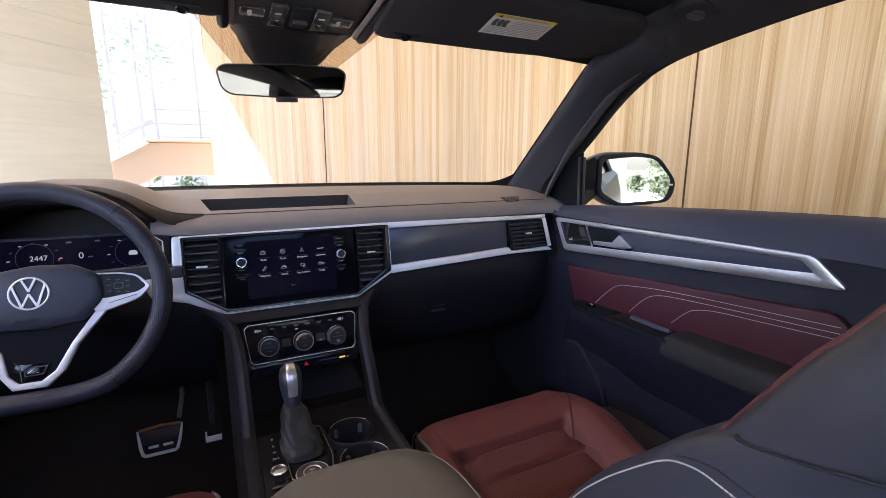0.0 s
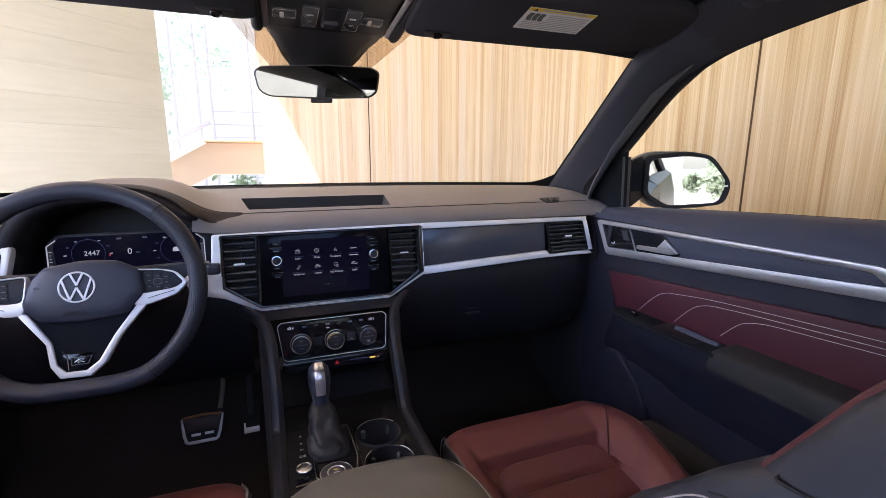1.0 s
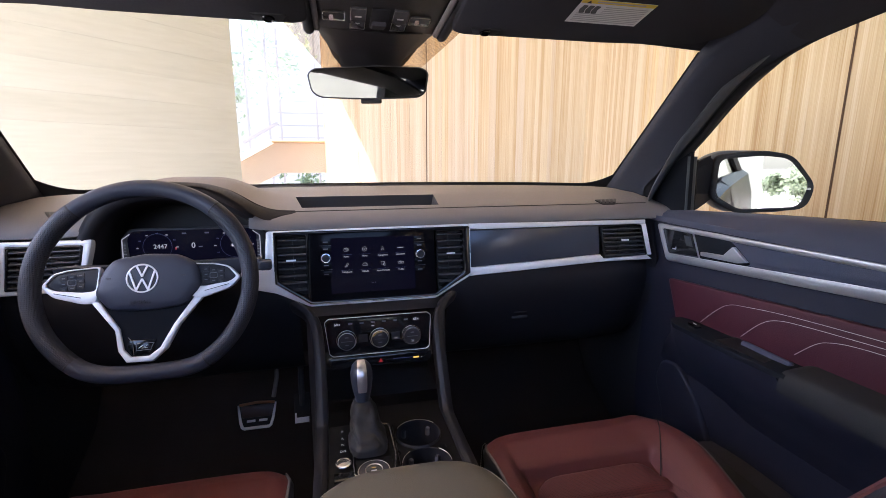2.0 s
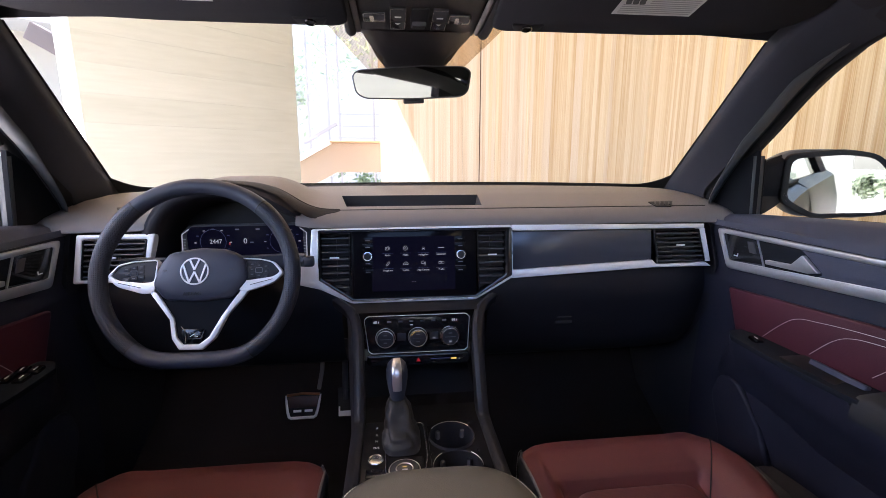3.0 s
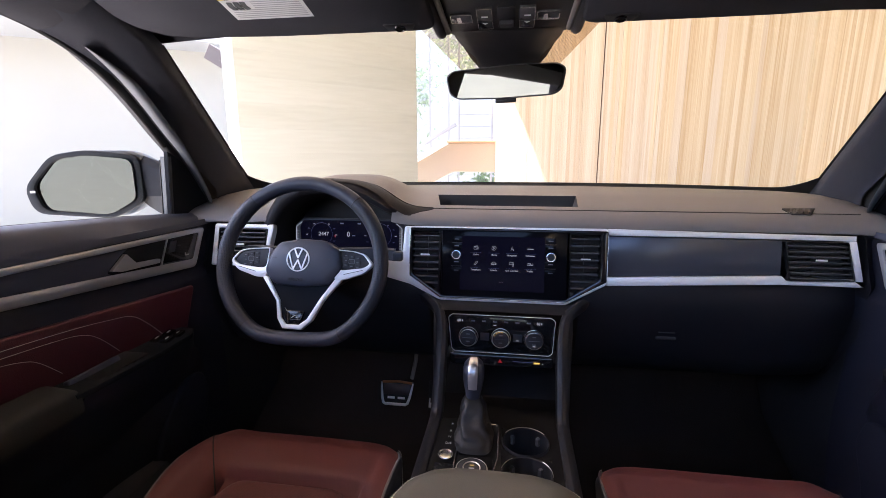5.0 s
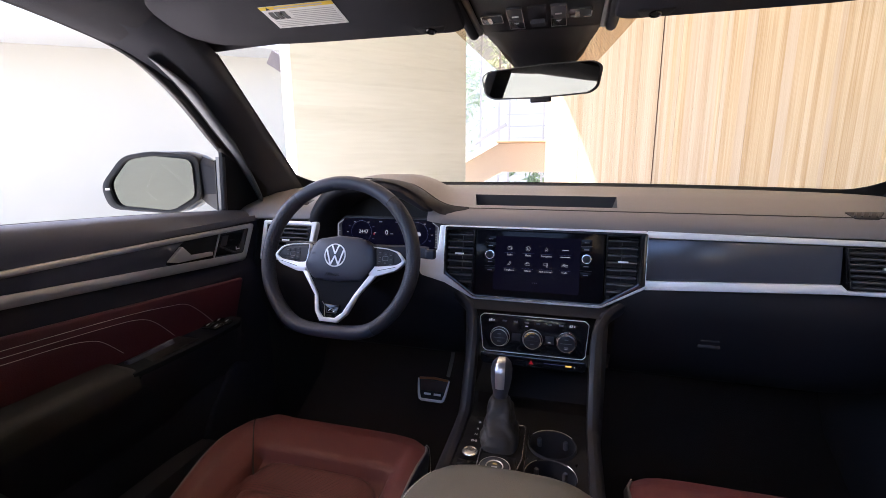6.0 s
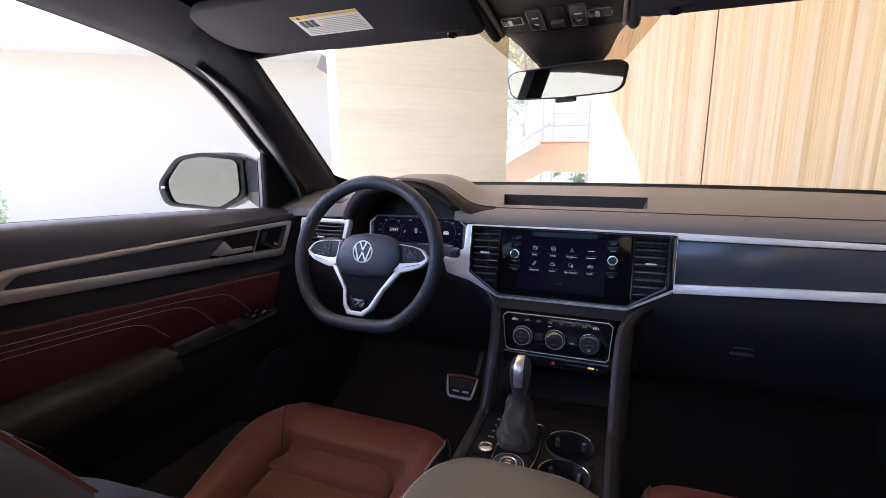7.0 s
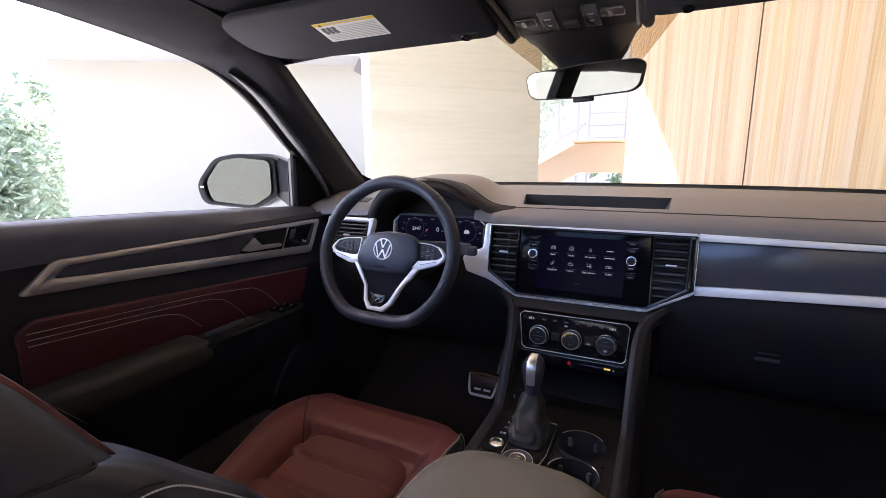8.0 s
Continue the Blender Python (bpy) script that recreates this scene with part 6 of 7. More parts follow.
part("lower_frame", slab([(-0.089, -0.024), (-0.0480, -0.0823), (-0.0430, -0.1186), (-0.0300, -0.1390), (0.0115, -0.1405), (0.0345, -0.1200), (0.0560, -0.0788), (0.0965, -0.0300), (0.0800, -0.0305), (0.0470, -0.0761), (0.0235, -0.1170), (0.0055, -0.1302), (-0.0226, -0.1297), (-0.0340, -0.1162), (-0.0400, -0.0799), (-0.0715, -0.0297)], 0.012, WM @ Matrix.Translation((0, 0, -0.009)), 0.0022), SILVER, wheel, "satin silver lower spoke edge", smooth=50)
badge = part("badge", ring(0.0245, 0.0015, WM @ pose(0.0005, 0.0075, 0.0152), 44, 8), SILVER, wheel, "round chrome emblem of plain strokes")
for pts in ([(-8.5, 22), (0, 3), (8.5, 22)], [(-20.5, 13), (-9.5, -21), (0, -1), (9.5, -21), (20.5, 13)]):
    for p, q in zip(pts, pts[1:]):
        part("stroke", bar(*(WM @ Vector((0.0005 + a * 0.001, 0.0075 + b * 0.001, 0.0158)) for a, b in (p, q)), 0.0028, 0.0024, WM.to_3x3() @ Vector((0, 0, 1))), SILVER, badge)
part("lettering", words("AIRBAG", 0.0095, WM @ pose(-0.004, -0.0350, 0.0112), 0.0026), PLASTIC_DEEP, wheel, "dark embossed lettering")
part("foot_plate", slab(rounded([(-0.026, -0.1000), (0.0175, -0.1015), (0.0085, -0.1285), (-0.0210, -0.1285), (-0.0290, -0.1120)], 0.003, 3), 0.003, WM @ Matrix.Translation((0, 0, -0.003)), 0.001), PIANO, wheel, "gloss black plate")
part("plate_edge", tube_along([WM @ Vector(p) for p in ((-0.0275, -0.0955, 0.0006), (-0.0205, -0.1040, 0.0006), (-0.0185, -0.1270, 0.0006))], 0.0006, 5), STEEL, wheel, "thin bright plate edge")
part("foot_mark", frame_slab([(-0.0150, -0.1065), (0.0140, -0.1070), (0.0085, -0.1200), (-0.0150, -0.1200)], [(-0.0138, -0.1078), (0.0122, -0.1082), (0.0076, -0.1188), (-0.0138, -0.1188)], 0.0008, WM @ Matrix.Translation((0, 0, 0.0002))), DOOR_FRAME, wheel, "small grey frame mark")
part("foot_mark", tube_along([WM @ Vector((a, b, 0.0006)) for a, b in ((-0.011, -0.1155), (-0.004, -0.1105), (0.003, -0.1110), (-0.003, -0.1145), (0.003, -0.1160))], 0.0006, 5), STEEL, wheel, "small slanted metal mark")
part("hub", drum(0.055, 0.10, WM @ pose(0, 0, -0.12), 24), PLASTIC_DEEP, wheel, "dark hub behind the cover")
column = thing("steering_column", (-0.428, 1.0, 1.0), "dark steering column shroud with two stalks", "steering column")
part("shroud", loft([[(-0.428 + a * w, y, z + b * h) for a, b in ((-1, -0.6), (-0.6, -1), (0.6, -1), (1, -0.6), (1, 0.5), (0.6, 0.9), (-0.6, 0.9), (-1, 0.5))] for y, z, w, h in ((0.93, 1.115, 0.050, 0.042), (1.0, 1.112, 0.056, 0.042), (1.14, 1.105, 0.06, 0.042))]), PLASTIC_DEEP, column)
part("stalk", loft([[(-0.428 + x, y, z + dz) for y, dz in ((0.955 + t, 0.012), (0.975 + t, 0.012), (0.975 + t, -0.012), (0.955 + t, -0.012))] for x, z, t in ((0.05, 1.16, 0.02), (0.16, 1.165, 0.01), (0.190, 1.165, 0.0))]), PLASTIC, column, "black wiper stalk")
part("stalk_end", box((0.024, 0.018, 0.022), pose(-0.428 + 0.197, 0.962, 1.163), 0.006, 3), PLASTIC, column, "dark rounded stalk end")
part("stalk", loft([[(-0.428 + x, y, z + dz) for y, dz in ((0.955 + t, 0.010), (0.975 + t, 0.010), (0.975 + t, -0.010), (0.955 + t, -0.010))] for x, z, t in ((-0.05, 1.16, 0.02), (-0.15, 1.165, 0.01), (-0.17, 1.165, 0.0))]), PLASTIC, column, "black indicator stalk")


# ---------------------------------------------------------------- centre console
console = thing("centre_console", (0, 0.7, 0.46), "dark centre console with selector, start button and cup holders", "centre console")
bm = bmesh.new()
for x0, x1, y0, y1 in ((-0.131, 0.008, 0.55, 0.95), (0.1035, 0.131, 0.55, 0.95), (0.008, 0.1035, 0.8705, 0.95), (0.008, 0.1035, 0.55, 0.6805)):
    box((x1 - x0, y1 - y0, 0.020), pose((x0 + x1) / 2, (y0 + y1) / 2, 0.812), bm=bm)
part("deck", bm, DECK, console, "black console deck", smooth=0)
part("key_plate", slab(rounded([(-0.122, 0.62), (-0.078, 0.62), (-0.070, 0.72), (-0.074, 0.885), (-0.120, 0.885)], 0.006, 3), 0.004, Matrix.Translation((0, 0, 0.8225)), 0.001), DECK, console, "dark plate with selector marks")
start = part("start_button", drum(0.0108, 0.006, pose(-0.0945, 0.757, 0.8265), 32, 0.0015), STEEL, console, "round brushed start button")
part("button_ring", ring(0.0130, 0.0020, pose(-0.0945, 0.757, 0.8305), 32, 8), CHROME, start, "bright chrome ring")
part("button_mark", box((0.010, 0.0016, 0.0005), pose(-0.0945, 0.757, 0.8327)), DOOR_FRAME, start)
part("small_switch", box((0.034, 0.022, 0.004), pose(-0.0945, 0.722, 0.8275), 0.001), PIANO, console, "gloss black switch")
for z, word in ((0.862, "P"), (0.838, "R"), (0.818, "N"), (0.797, "D/S")):
    part("selector_mark", words(word, 0.0082, pose(-0.0945, z, 0.8269)), LIT_WHITE if word == "P" else WHITE_PRINT, console, "white selector letters")
part("boot_frame", frame_slab(rounded([(-0.077, 0.72), (-0.004, 0.72), (0.004, 0.765), (0.002, 0.875), (-0.075, 0.875), (-0.078, 0.765)], 0.008, 3), rounded([(-0.0745, 0.7225), (-0.0065, 0.7225), (0.0015, 0.766), (-0.0005, 0.8725), (-0.0725, 0.8725), (-0.0755, 0.766)], 0.008, 3), 0.005, Matrix.Translation((0, 0, 0.8225)), 0.001), CHROME, console, "thin chrome frame")
part("mode_plate", slab(rounded([(-0.075, 0.66), (-0.006, 0.66), (-0.006, 0.765), (-0.075, 0.765)], 0.006, 3), 0.004, Matrix.Translation((0, 0, 0.8225)), 0.001), DECK, console)
dial = part("mode_dial", drum(0.027, 0.008, pose(-0.042, 0.722, 0.826), 36, 0.002), PLASTIC, console, "round drive mode dial with metal rings")
part("dial_ring", ring(0.0275, 0.0014, pose(-0.042, 0.722, 0.832), 36, 6), STEEL, dial)
part("dial_ring", ring(0.0150, 0.0012, pose(-0.042, 0.722, 0.8345), 30, 6), STEEL, dial)
part("dial_mark", box((0.008, 0.0015, 0.0006), pose(-0.042, 0.728, 0.8343)), LIT_AMBER, dial)
part("dial_mark", box((0.010, 0.0025, 0.0006), pose(-0.042, 0.720, 0.8343)), WHITE_PRINT, dial)

selector = thing("gear_selector", (-0.045, 0.83, 0.83), "black gear selector with a silver-fronted knob and leather boot", "gear selector")
rows = []
rng = random.Random(5)
BOOT = [(0.826, (0.820, 0.0370, 0.051)), (0.836, (0.822, 0.0340, 0.046)), (0.850, (0.827, 0.0295, 0.039)), (0.862, (0.833, 0.0262, 0.033)), (0.873, (0.839, 0.0240, 0.029)), (0.884, (0.846, 0.0226, 0.0265)), (0.892, (0.850, 0.0200, 0.0230)), (0.899, (0.853, 0.0160, 0.0175))]
for z in steps(0.826, 0.899, 20):
    y, hw, hd = (lerp_line([(a, v[k]) for a, v in BOOT], z) for k in range(3))
    row = []
    for k in range(48):
        a = 2 * math.pi * k / 48
        fold = 0.05 * math.sin(2 * a + z * 150) * math.sin(z * 300 + 2 * math.sin(2 * a)) + 0.21 * abs(math.sin(2.5 * a + 0.9 * math.sin(z * 110))) ** 0.7 + 0.07 * abs(math.sin(z * 170 + 3.0 * math.sin(a + 1.0))) - 0.12 + rng.uniform(-0.008, 0.008)
        w = 1 + fold * min(1.0, (0.9 - z) / 0.02) * min(1.0, 0.25 + (z - 0.826) / 0.02)
        c, d = math.cos(a), math.sin(a)
        row.append((-0.045 + math.copysign(abs(c) ** 0.62, c) * hw * w - (z - 0.826) * 0.10, y + math.copysign(abs(d) ** 0.62, d) * hd * w, z))
    rows.append(row)
part("boot", loft(rows), BOOT_LEATHER, selector, "creased black leather boot", smooth=70)
rows = []
for z, y, hw, hd in ((0.896, 0.853, 0.0135, 0.0140), (0.905, 0.855, 0.0150, 0.0160), (0.920, 0.857, 0.0185, 0.0205), (0.938, 0.860, 0.0215, 0.0250), (0.954, 0.863, 0.0220, 0.0262), (0.966, 0.866, 0.0190, 0.0235), (0.973, 0.868, 0.0125, 0.0160), (0.9755, 0.869, 0.004, 0.005)):
    rows.append([(-0.0515 + hw * math.cos(a), y + hd * math.sin(a), z) for a in (2 * math.pi * k / 24 for k in range(24))])
part("knob", loft(rows), BLACK_LEATHER, selector, "black leather knob", smooth=80)
rows = []
for z, y, w in ((0.922, 0.8352, 0.0085), (0.938, 0.8332, 0.0096), (0.954, 0.8345, 0.0098), (0.962, 0.8380, 0.0096), (0.9685, 0.8425, 0.0092), (0.9740, 0.8490, 0.0086), (0.9775, 0.8570, 0.0078), (0.9790, 0.8660, 0.0066)):
    rows.append([(-0.0515 - w, y + 0.003, z - 0.0005), (-0.0515 - w * 0.5, y + 0.0004, z), (-0.0515 + w * 0.5, y + 0.0004, z), (-0.0515 + w, y + 0.003, z - 0.0005)])
part("knob_strip", loft(rows, closed_row=False), DOOR_SILVER, selector, "satin silver strip down the knob")

holder = thing("cup_holder", (0.055, 0.80, 0.82), "black double cup holder with bright rings", "cup holder")
for x, y in ((0.056, 0.823), (0.056, 0.728)):
    part("well", loft([[(x + r * math.cos(a), y + r * math.sin(a), z) for a in (2 * math.pi * k / 32 for k in range(32))] for r, z in ((0.0468, 0.8215), (0.0465, 0.8265), (0.0455, 0.8285), (0.0440, 0.8275), (0.0432, 0.81), (0.0410, 0.755), (0.038, 0.748))], cap=False), PLASTIC_DEEP, holder, "deep black well")
    turn = [2 * math.pi * (k + 0.5) / 48 for k in range(48)]
    square = [(0.0475 * math.cos(a) / max(abs(math.cos(a)), abs(math.sin(a))), 0.0475 * math.sin(a) / max(abs(math.cos(a)), abs(math.sin(a)))) for a in turn]
    part("well_plate", frame_slab(square, [(0.0462 * math.cos(a), 0.0462 * math.sin(a)) for a in turn], 0.004, Matrix.Translation((x, y, 0.8190))), DECK, holder)
    part("well_floor", drum(0.0405, 0.003, pose(x, y, 0.746), 28), RUBBER, holder)
    # Highlights on the rims, modelled as thin arcs of bright metal.
    arcs = ((35, 150),) if y > 0.8 else ((-5, 50), (125, 170))
    for a0, a1 in arcs:
        part("rim_highlight", tube_along([(x + 0.0455 * math.cos(a), y + 0.0455 * math.sin(a), 0.8287) for a in steps(radians(a0), radians(a1), 16)], 0.0006, 6), STEEL, holder, "thin bright arc for the highlight on the rim")
    for a in (50, 130):
        part("finger", box((0.009, 0.008, 0.018), pose(x + 0.040 * math.cos(radians(a)), y + 0.040 * math.sin(radians(a)), 0.808, 0, 0, a), 0.003), DOOR_FRAME, holder, "grey spring finger")

arm = thing("armrest", (0, 0.35, 0.7), "charcoal leather centre armrest with pale seams", "armrest")


ARM_PLAN = [(0.06, 0.160), (0.48, 0.160), (0.52, 0.159), (0.55, 0.156), (0.575, 0.150), (0.60, 0.139), (0.615, 0.128), (0.627, 0.113), (0.635, 0.095), (0.640, 0.074), (0.6435, 0.045), (0.6455, 0.012)]


def arm_half(y):
    """Half the width of the lid, rounded at its front corners."""
    return lerp_line(ARM_PLAN, y)


rows = []
for y in (0.6455, 0.6435, 0.640, 0.635, 0.627, 0.615, 0.60, 0.575, 0.55, 0.52, 0.48, 0.40, 0.30, 0.20, 0.08):
    w = arm_half(y)
    drop = 0.022 * math.exp(-((0.640 - y) / 0.010)) + 0.004 * math.exp(-((0.640 - y) / 0.05))
    rows.append([(w * a, y, 0.913 - drop - 0.026 * abs(a) ** 6 - 0.003 * a * a) for a in (-1, -0.97, -0.9, -0.75, -0.5, 0, 0.5, 0.75, 0.9, 0.97, 1)] + [(w * 0.98, y, 0.855), (-w * 0.98, y, 0.855)])
part("lid", loft(rows), ARM_LEATHER, arm, "padded charcoal leather lid, lightened as if lit from above", smooth=60)
part("box", loft([[(-0.118 * k, y, 0.47), (0.118 * k, y, 0.47), (0.128 * k, y, 0.857), (-0.128 * k, y, 0.857)] for y, k in ((0.618, 0.9), (0.55, 1.0), (0.05, 1.08))]), PLASTIC, arm, "dark armrest box")
for s in (-1, 1):
    pts = []
    for y in steps(0.6425, 0.10, 160):
        w = arm_half(y) * 0.945
        drop = 0.022 * math.exp(-((0.640 - y) / 0.010)) + 0.004 * math.exp(-((0.640 - y) / 0.05))
        pts.append((s * w, y, 0.913 - drop - 0.026 * 0.945 ** 6 - 0.0027 + 0.0006))
    part("seam", stitches(pts, 0.0011, 0.0046, 0.0014), THREAD, arm, "pale contrast stitching")


# ---------------------------------------------------------------- seats
def front_seat(s, word, lean):
    seat = thing("front_seat", (s * 0.42, 0.5, 0.46), "dark red leather %s seat with black sides and pale stitching" % word, "car seat", "front seats")
    cx = s * 0.427

    mid = s * 0.410
    OUT = [(0.2, 0.150), (0.48, 0.170), (0.54, 0.184), (0.60, 0.197), (0.65, 0.206), (0.72, 0.213), (0.78, 0.211), (0.82, 0.203), (0.86, 0.186)]
    IN = [(0.2, 0.208), (0.6, 0.216), (0.80, 0.217), (0.83, 0.210), (0.86, 0.196)]

    def across(u, y):
        """The place across the seat at u (-1 to 1)."""
        return mid + u * lerp_line(OUT if s * u > 0 else IN, y)

    def part_of(x, y):
        d = x - mid
        return d / lerp_line(OUT if s * d > 0 else IN, y)

    def top(u, y):
        """The height of the cushion at u across (-1 to 1) and y."""
        base = lerp_line([(0.2, 0.735), (0.45, 0.748), (0.62, 0.768), (0.74, 0.789), (0.80, 0.793), (0.835, 0.786), (0.86, 0.767)], y)
        v = s * u
        bolster = 0.032 * bump(v, 0.66, 1.10, 0.30) + 0.014 * bump(v, -1.10, -0.84, 0.10)
        bolster *= min(1.0, max(0.15, (0.84 - y) / 0.18))
        hollow = 0.026 * bump(v, -0.76, 0.56, 0.05) * bump(y, 0.0, 0.717, 0.014)
        base -= 0.014 * max(0.0, (abs(u) - 0.74) / 0.26) ** 2 * min(1.0, max(0.0, (y - 0.70) / 0.10))
        base -= 0.010 * max(0.0, (v - 0.93) / 0.07) ** 2
        return base + bolster - hollow
    us = steps(-1, 1, 61)
    ys = [0.20, 0.26, 0.32, 0.38, 0.44, 0.50, 0.55, 0.60, 0.64, 0.67, 0.685, 0.695, 0.702, 0.708, 0.714, 0.720, 0.726, 0.74, 0.755, 0.775, 0.79, 0.80, 0.81, 0.82, 0.828, 0.835, 0.842, 0.848, 0.853, 0.858]

    def surf(u, k):
        if k < len(ys):
            y = ys[k]
            return (across(u, y), y - 0.020 * abs(u) ** 5 * max(0.0, (y - 0.78) / 0.08), top(u, y))
        y, z = ((0.867, 0.740), (0.872, 0.71), (0.870, 0.67), (0.855, 0.60), (0.83, 0.55))[k - len(ys)]
        return (across(u, 0.86), y - 0.024 * abs(u) ** 5, z)
    part("cushion", sheet(surf, us, range(len(ys) + 5)), RED, seat, "dark red leather cushion with raised sides", smooth=60)
    # pleated middle of the cushion, rounded at its front corners
    def pleat(u, k):
        y = 0.20 + 0.510 * k / 140
        r = 0.050
        d = min(r, 0.712 - y)
        w = 0.1375 - (r - math.sqrt(max(0.0, r * r - (r - d) ** 2)))
        x = w * u - s * 0.022
        g = sum(0.0095 * math.exp(-((y - y0) / 0.0065) ** 2) for y0 in (0.640, 0.566, 0.492, 0.418))
        crown = (1 - abs(u) ** 10) * min(1.0, (0.7125 - y) / 0.012) ** 0.5
        return (mid + x, y, top(part_of(mid + x, y), y) + 0.0215 * crown - g * (1 - abs(u) ** 6) - 0.003)
    part("cushion_middle", sheet(pleat, steps(-1, 1, 23), range(141)), RED_PERF, seat, "pleated perforated red leather middle", smooth=60)
    for side in (-1, 1):
        bm = bmesh.new()
        rows = []
        for y in ys:
            x0 = across(side, y)
            z0 = top(side, y)
            yy = y
            y = yy - 0.020 * max(0.0, (yy - 0.78) / 0.08)
            rows.append([(x0, y, z0), (x0 + side * 0.006, y, z0 - 0.008), (x0 + side * 0.004, y, z0 - 0.03), (x0 - side * 0.004, y, 0.66), (x0 - side * 0.01, y, 0.55)])
        part("side_panel", loft(rows, closed_row=False), SEAT_BLACK, seat, "black leather side of the cushion", smooth=60)
        edge = [(across(side * 0.998, y), y - 0.020 * max(0.0, (y - 0.78) / 0.08), top(side, y) + 0.0015) for y in ys]
        part("piping", tube_along(smooth_line(edge, 3), 0.0028, 6), PIPING, seat, "grey piping")
    join = [(0.512, 0.665), (0.532, 0.695), (0.560, 0.735), (0.584, 0.770), (0.602, 0.800), (0.610, 0.825), (0.606, 0.845)]
    part("cushion_seam", tube_along(smooth_line([(s * x, y, top(part_of(s * x, y), y) + 0.0008) for x, y in join], 4), 0.0013, 6), DARK_THREAD, seat)
    inner_edge = [(s * 0.205, y, z) for y, z in ((0.845, 0.773), (0.862, 0.755), (0.870, 0.73), (0.873, 0.70), (0.872, 0.66))]
    part("corner_seam", stitches(smooth_line([(a, b - 0.012, c) for a, b, c in inner_edge], 8), 0.0010, 0.005, 0.0018), THREAD, seat, "pale stitching on the inner corner")
    # backrest
    FRONT = [(0.72, 0.452), (0.80, 0.418), (0.88, 0.378), (0.96, 0.336), (1.032, 0.283), (1.085, 0.233), (1.130, 0.194), (1.141, 0.186), (1.177, 0.165), (1.224, 0.137), (1.257, 0.113), (1.31, 0.080), (1.36, 0.056), (1.39, 0.040)]

    def half(z):
        return lerp_line([(0.72, 0.225), (0.95, 0.232), (1.06, 0.234), (1.14, 0.224), (1.25, 0.214), (1.32, 0.195), (1.37, 0.160), (1.39, 0.13)], z)
    face_rows, body_rows = [], []
    for z, f in FRONT:
        f += lean
        w = half(z)
        dip = 0.050 * bump(z, 0.6, 1.30, 0.2)
        face_rows.append([(cx + w * u, f - dip * (1 - min(1.0, max(0.0, (abs(u) - 0.45) / 0.42)) ** 1.5) - 0.012 * max(0, (abs(u) - 0.9) / 0.1), z) for u in steps(-0.89, 0.89, 25)])
        b = f - 0.19 + 0.05 * max(0, (z - 1.1) / 0.3)
        body_rows.append([(cx + a * w, y, z) for a, y in ((-0.885, f + 0.002), (-0.94, f + 0.003), (-0.985, f - 0.008), (-1.02, f - 0.030), (-1.03, f - 0.065), (-0.98, f - 0.12), (-0.85, b + 0.01), (-0.5, b), (0.5, b), (0.85, b + 0.01), (0.98, f - 0.12), (1.03, f - 0.065), (1.02, f - 0.030), (0.985, f - 0.008), (0.94, f + 0.003), (0.885, f + 0.002))])
    lip = [[(x, y + (-0.02), z + 0.012) for x, y, z in face_rows[-1]]]
    part("backrest_face", loft(face_rows + lip, closed_row=False), RED, seat, "dark red leather front of the backrest", smooth=60)
    part("backrest_body", loft(body_rows, closed_row=False), SEAT_BLACK, seat, "black leather sides and back of the backrest", smooth=60)
    for side in (-1, 1):
        crest = [(cx + half(z) * side * 0.90, f + lean + 0.0035, z) for z, f in FRONT[7:12]]
        part("red_piping", tube_along(smooth_line(crest, 4), 0.0042, 7), RED, seat, "dark red edge of the backrest")
    part("backrest_top", loft([[(cx + 0.13 * u, y, z) for u in (-1, -0.5, 0, 0.5, 1)] for y, z in ((0.045, 1.388), (0.01, 1.405), (-0.05, 1.40), (-0.10, 1.37))], closed_row=False), SEAT_BLACK, seat)
    # black cover of the lower side bolster, with its stitched edge
    SECTION = [(0.70, 0.020), (0.86, 0.023), (0.955, 0.017), (1.0, 0.006), (1.035, -0.014), (1.045, -0.055), (1.02, -0.105)]
    COVER = [(0.86, 0.388), (0.92, 0.358), (0.98, 0.323), (1.032, 0.283), (1.07, 0.246), (1.10, 0.218), (1.125, 0.198), (1.145, 0.180), (1.153, 0.168)]

    def cover(side, p, z):
        """A place on the bolster cover: p runs round its section."""
        i = min(int(p), len(SECTION) - 2)
        t = p - i
        k = SECTION[i][0] + (SECTION[i + 1][0] - SECTION[i][0]) * t
        dy = SECTION[i][1] + (SECTION[i + 1][1] - SECTION[i][1]) * t
        thin = 1 - 0.85 * max(0.0, (z - 1.10) / 0.053) ** 2
        slant = 0.24 * max(0.0, -dy) * min(1.0, max(0.0, (z - 1.0) / 0.14))
        return Vector((cx + half(z) * side * k, lerp_line(COVER, z) + lean + (dy * thin if dy > 0 else dy), z + slant))
    for side in (-1, 1):
        part("bolster_cover", loft([[cover(side, p, z) for p in steps(0, 6, 25)] for z in [0.86, 0.92, 0.98, 1.0, 1.02] + steps(1.03, 1.153, 14)], closed_row=False), SEAT_BLACK, seat, "black leather bolster cover", smooth=60)
        off = Vector((side * 0.0012, 0.0012, 0.0008))
        loop = smooth_line([cover(side, p, z) + off for p, z in ((2.75, 0.88), (2.8, 0.976), (2.85, 1.034), (2.9, 1.080), (3.15, 1.099), (3.7, 1.108), (4.3, 1.110), (4.8, 1.106), (5.4, 1.098))], 10)
        part("bolster_seam", stitches(loop, 0.0011, 0.0034, 0.0007), THREAD, seat, "pale contrast stitching")
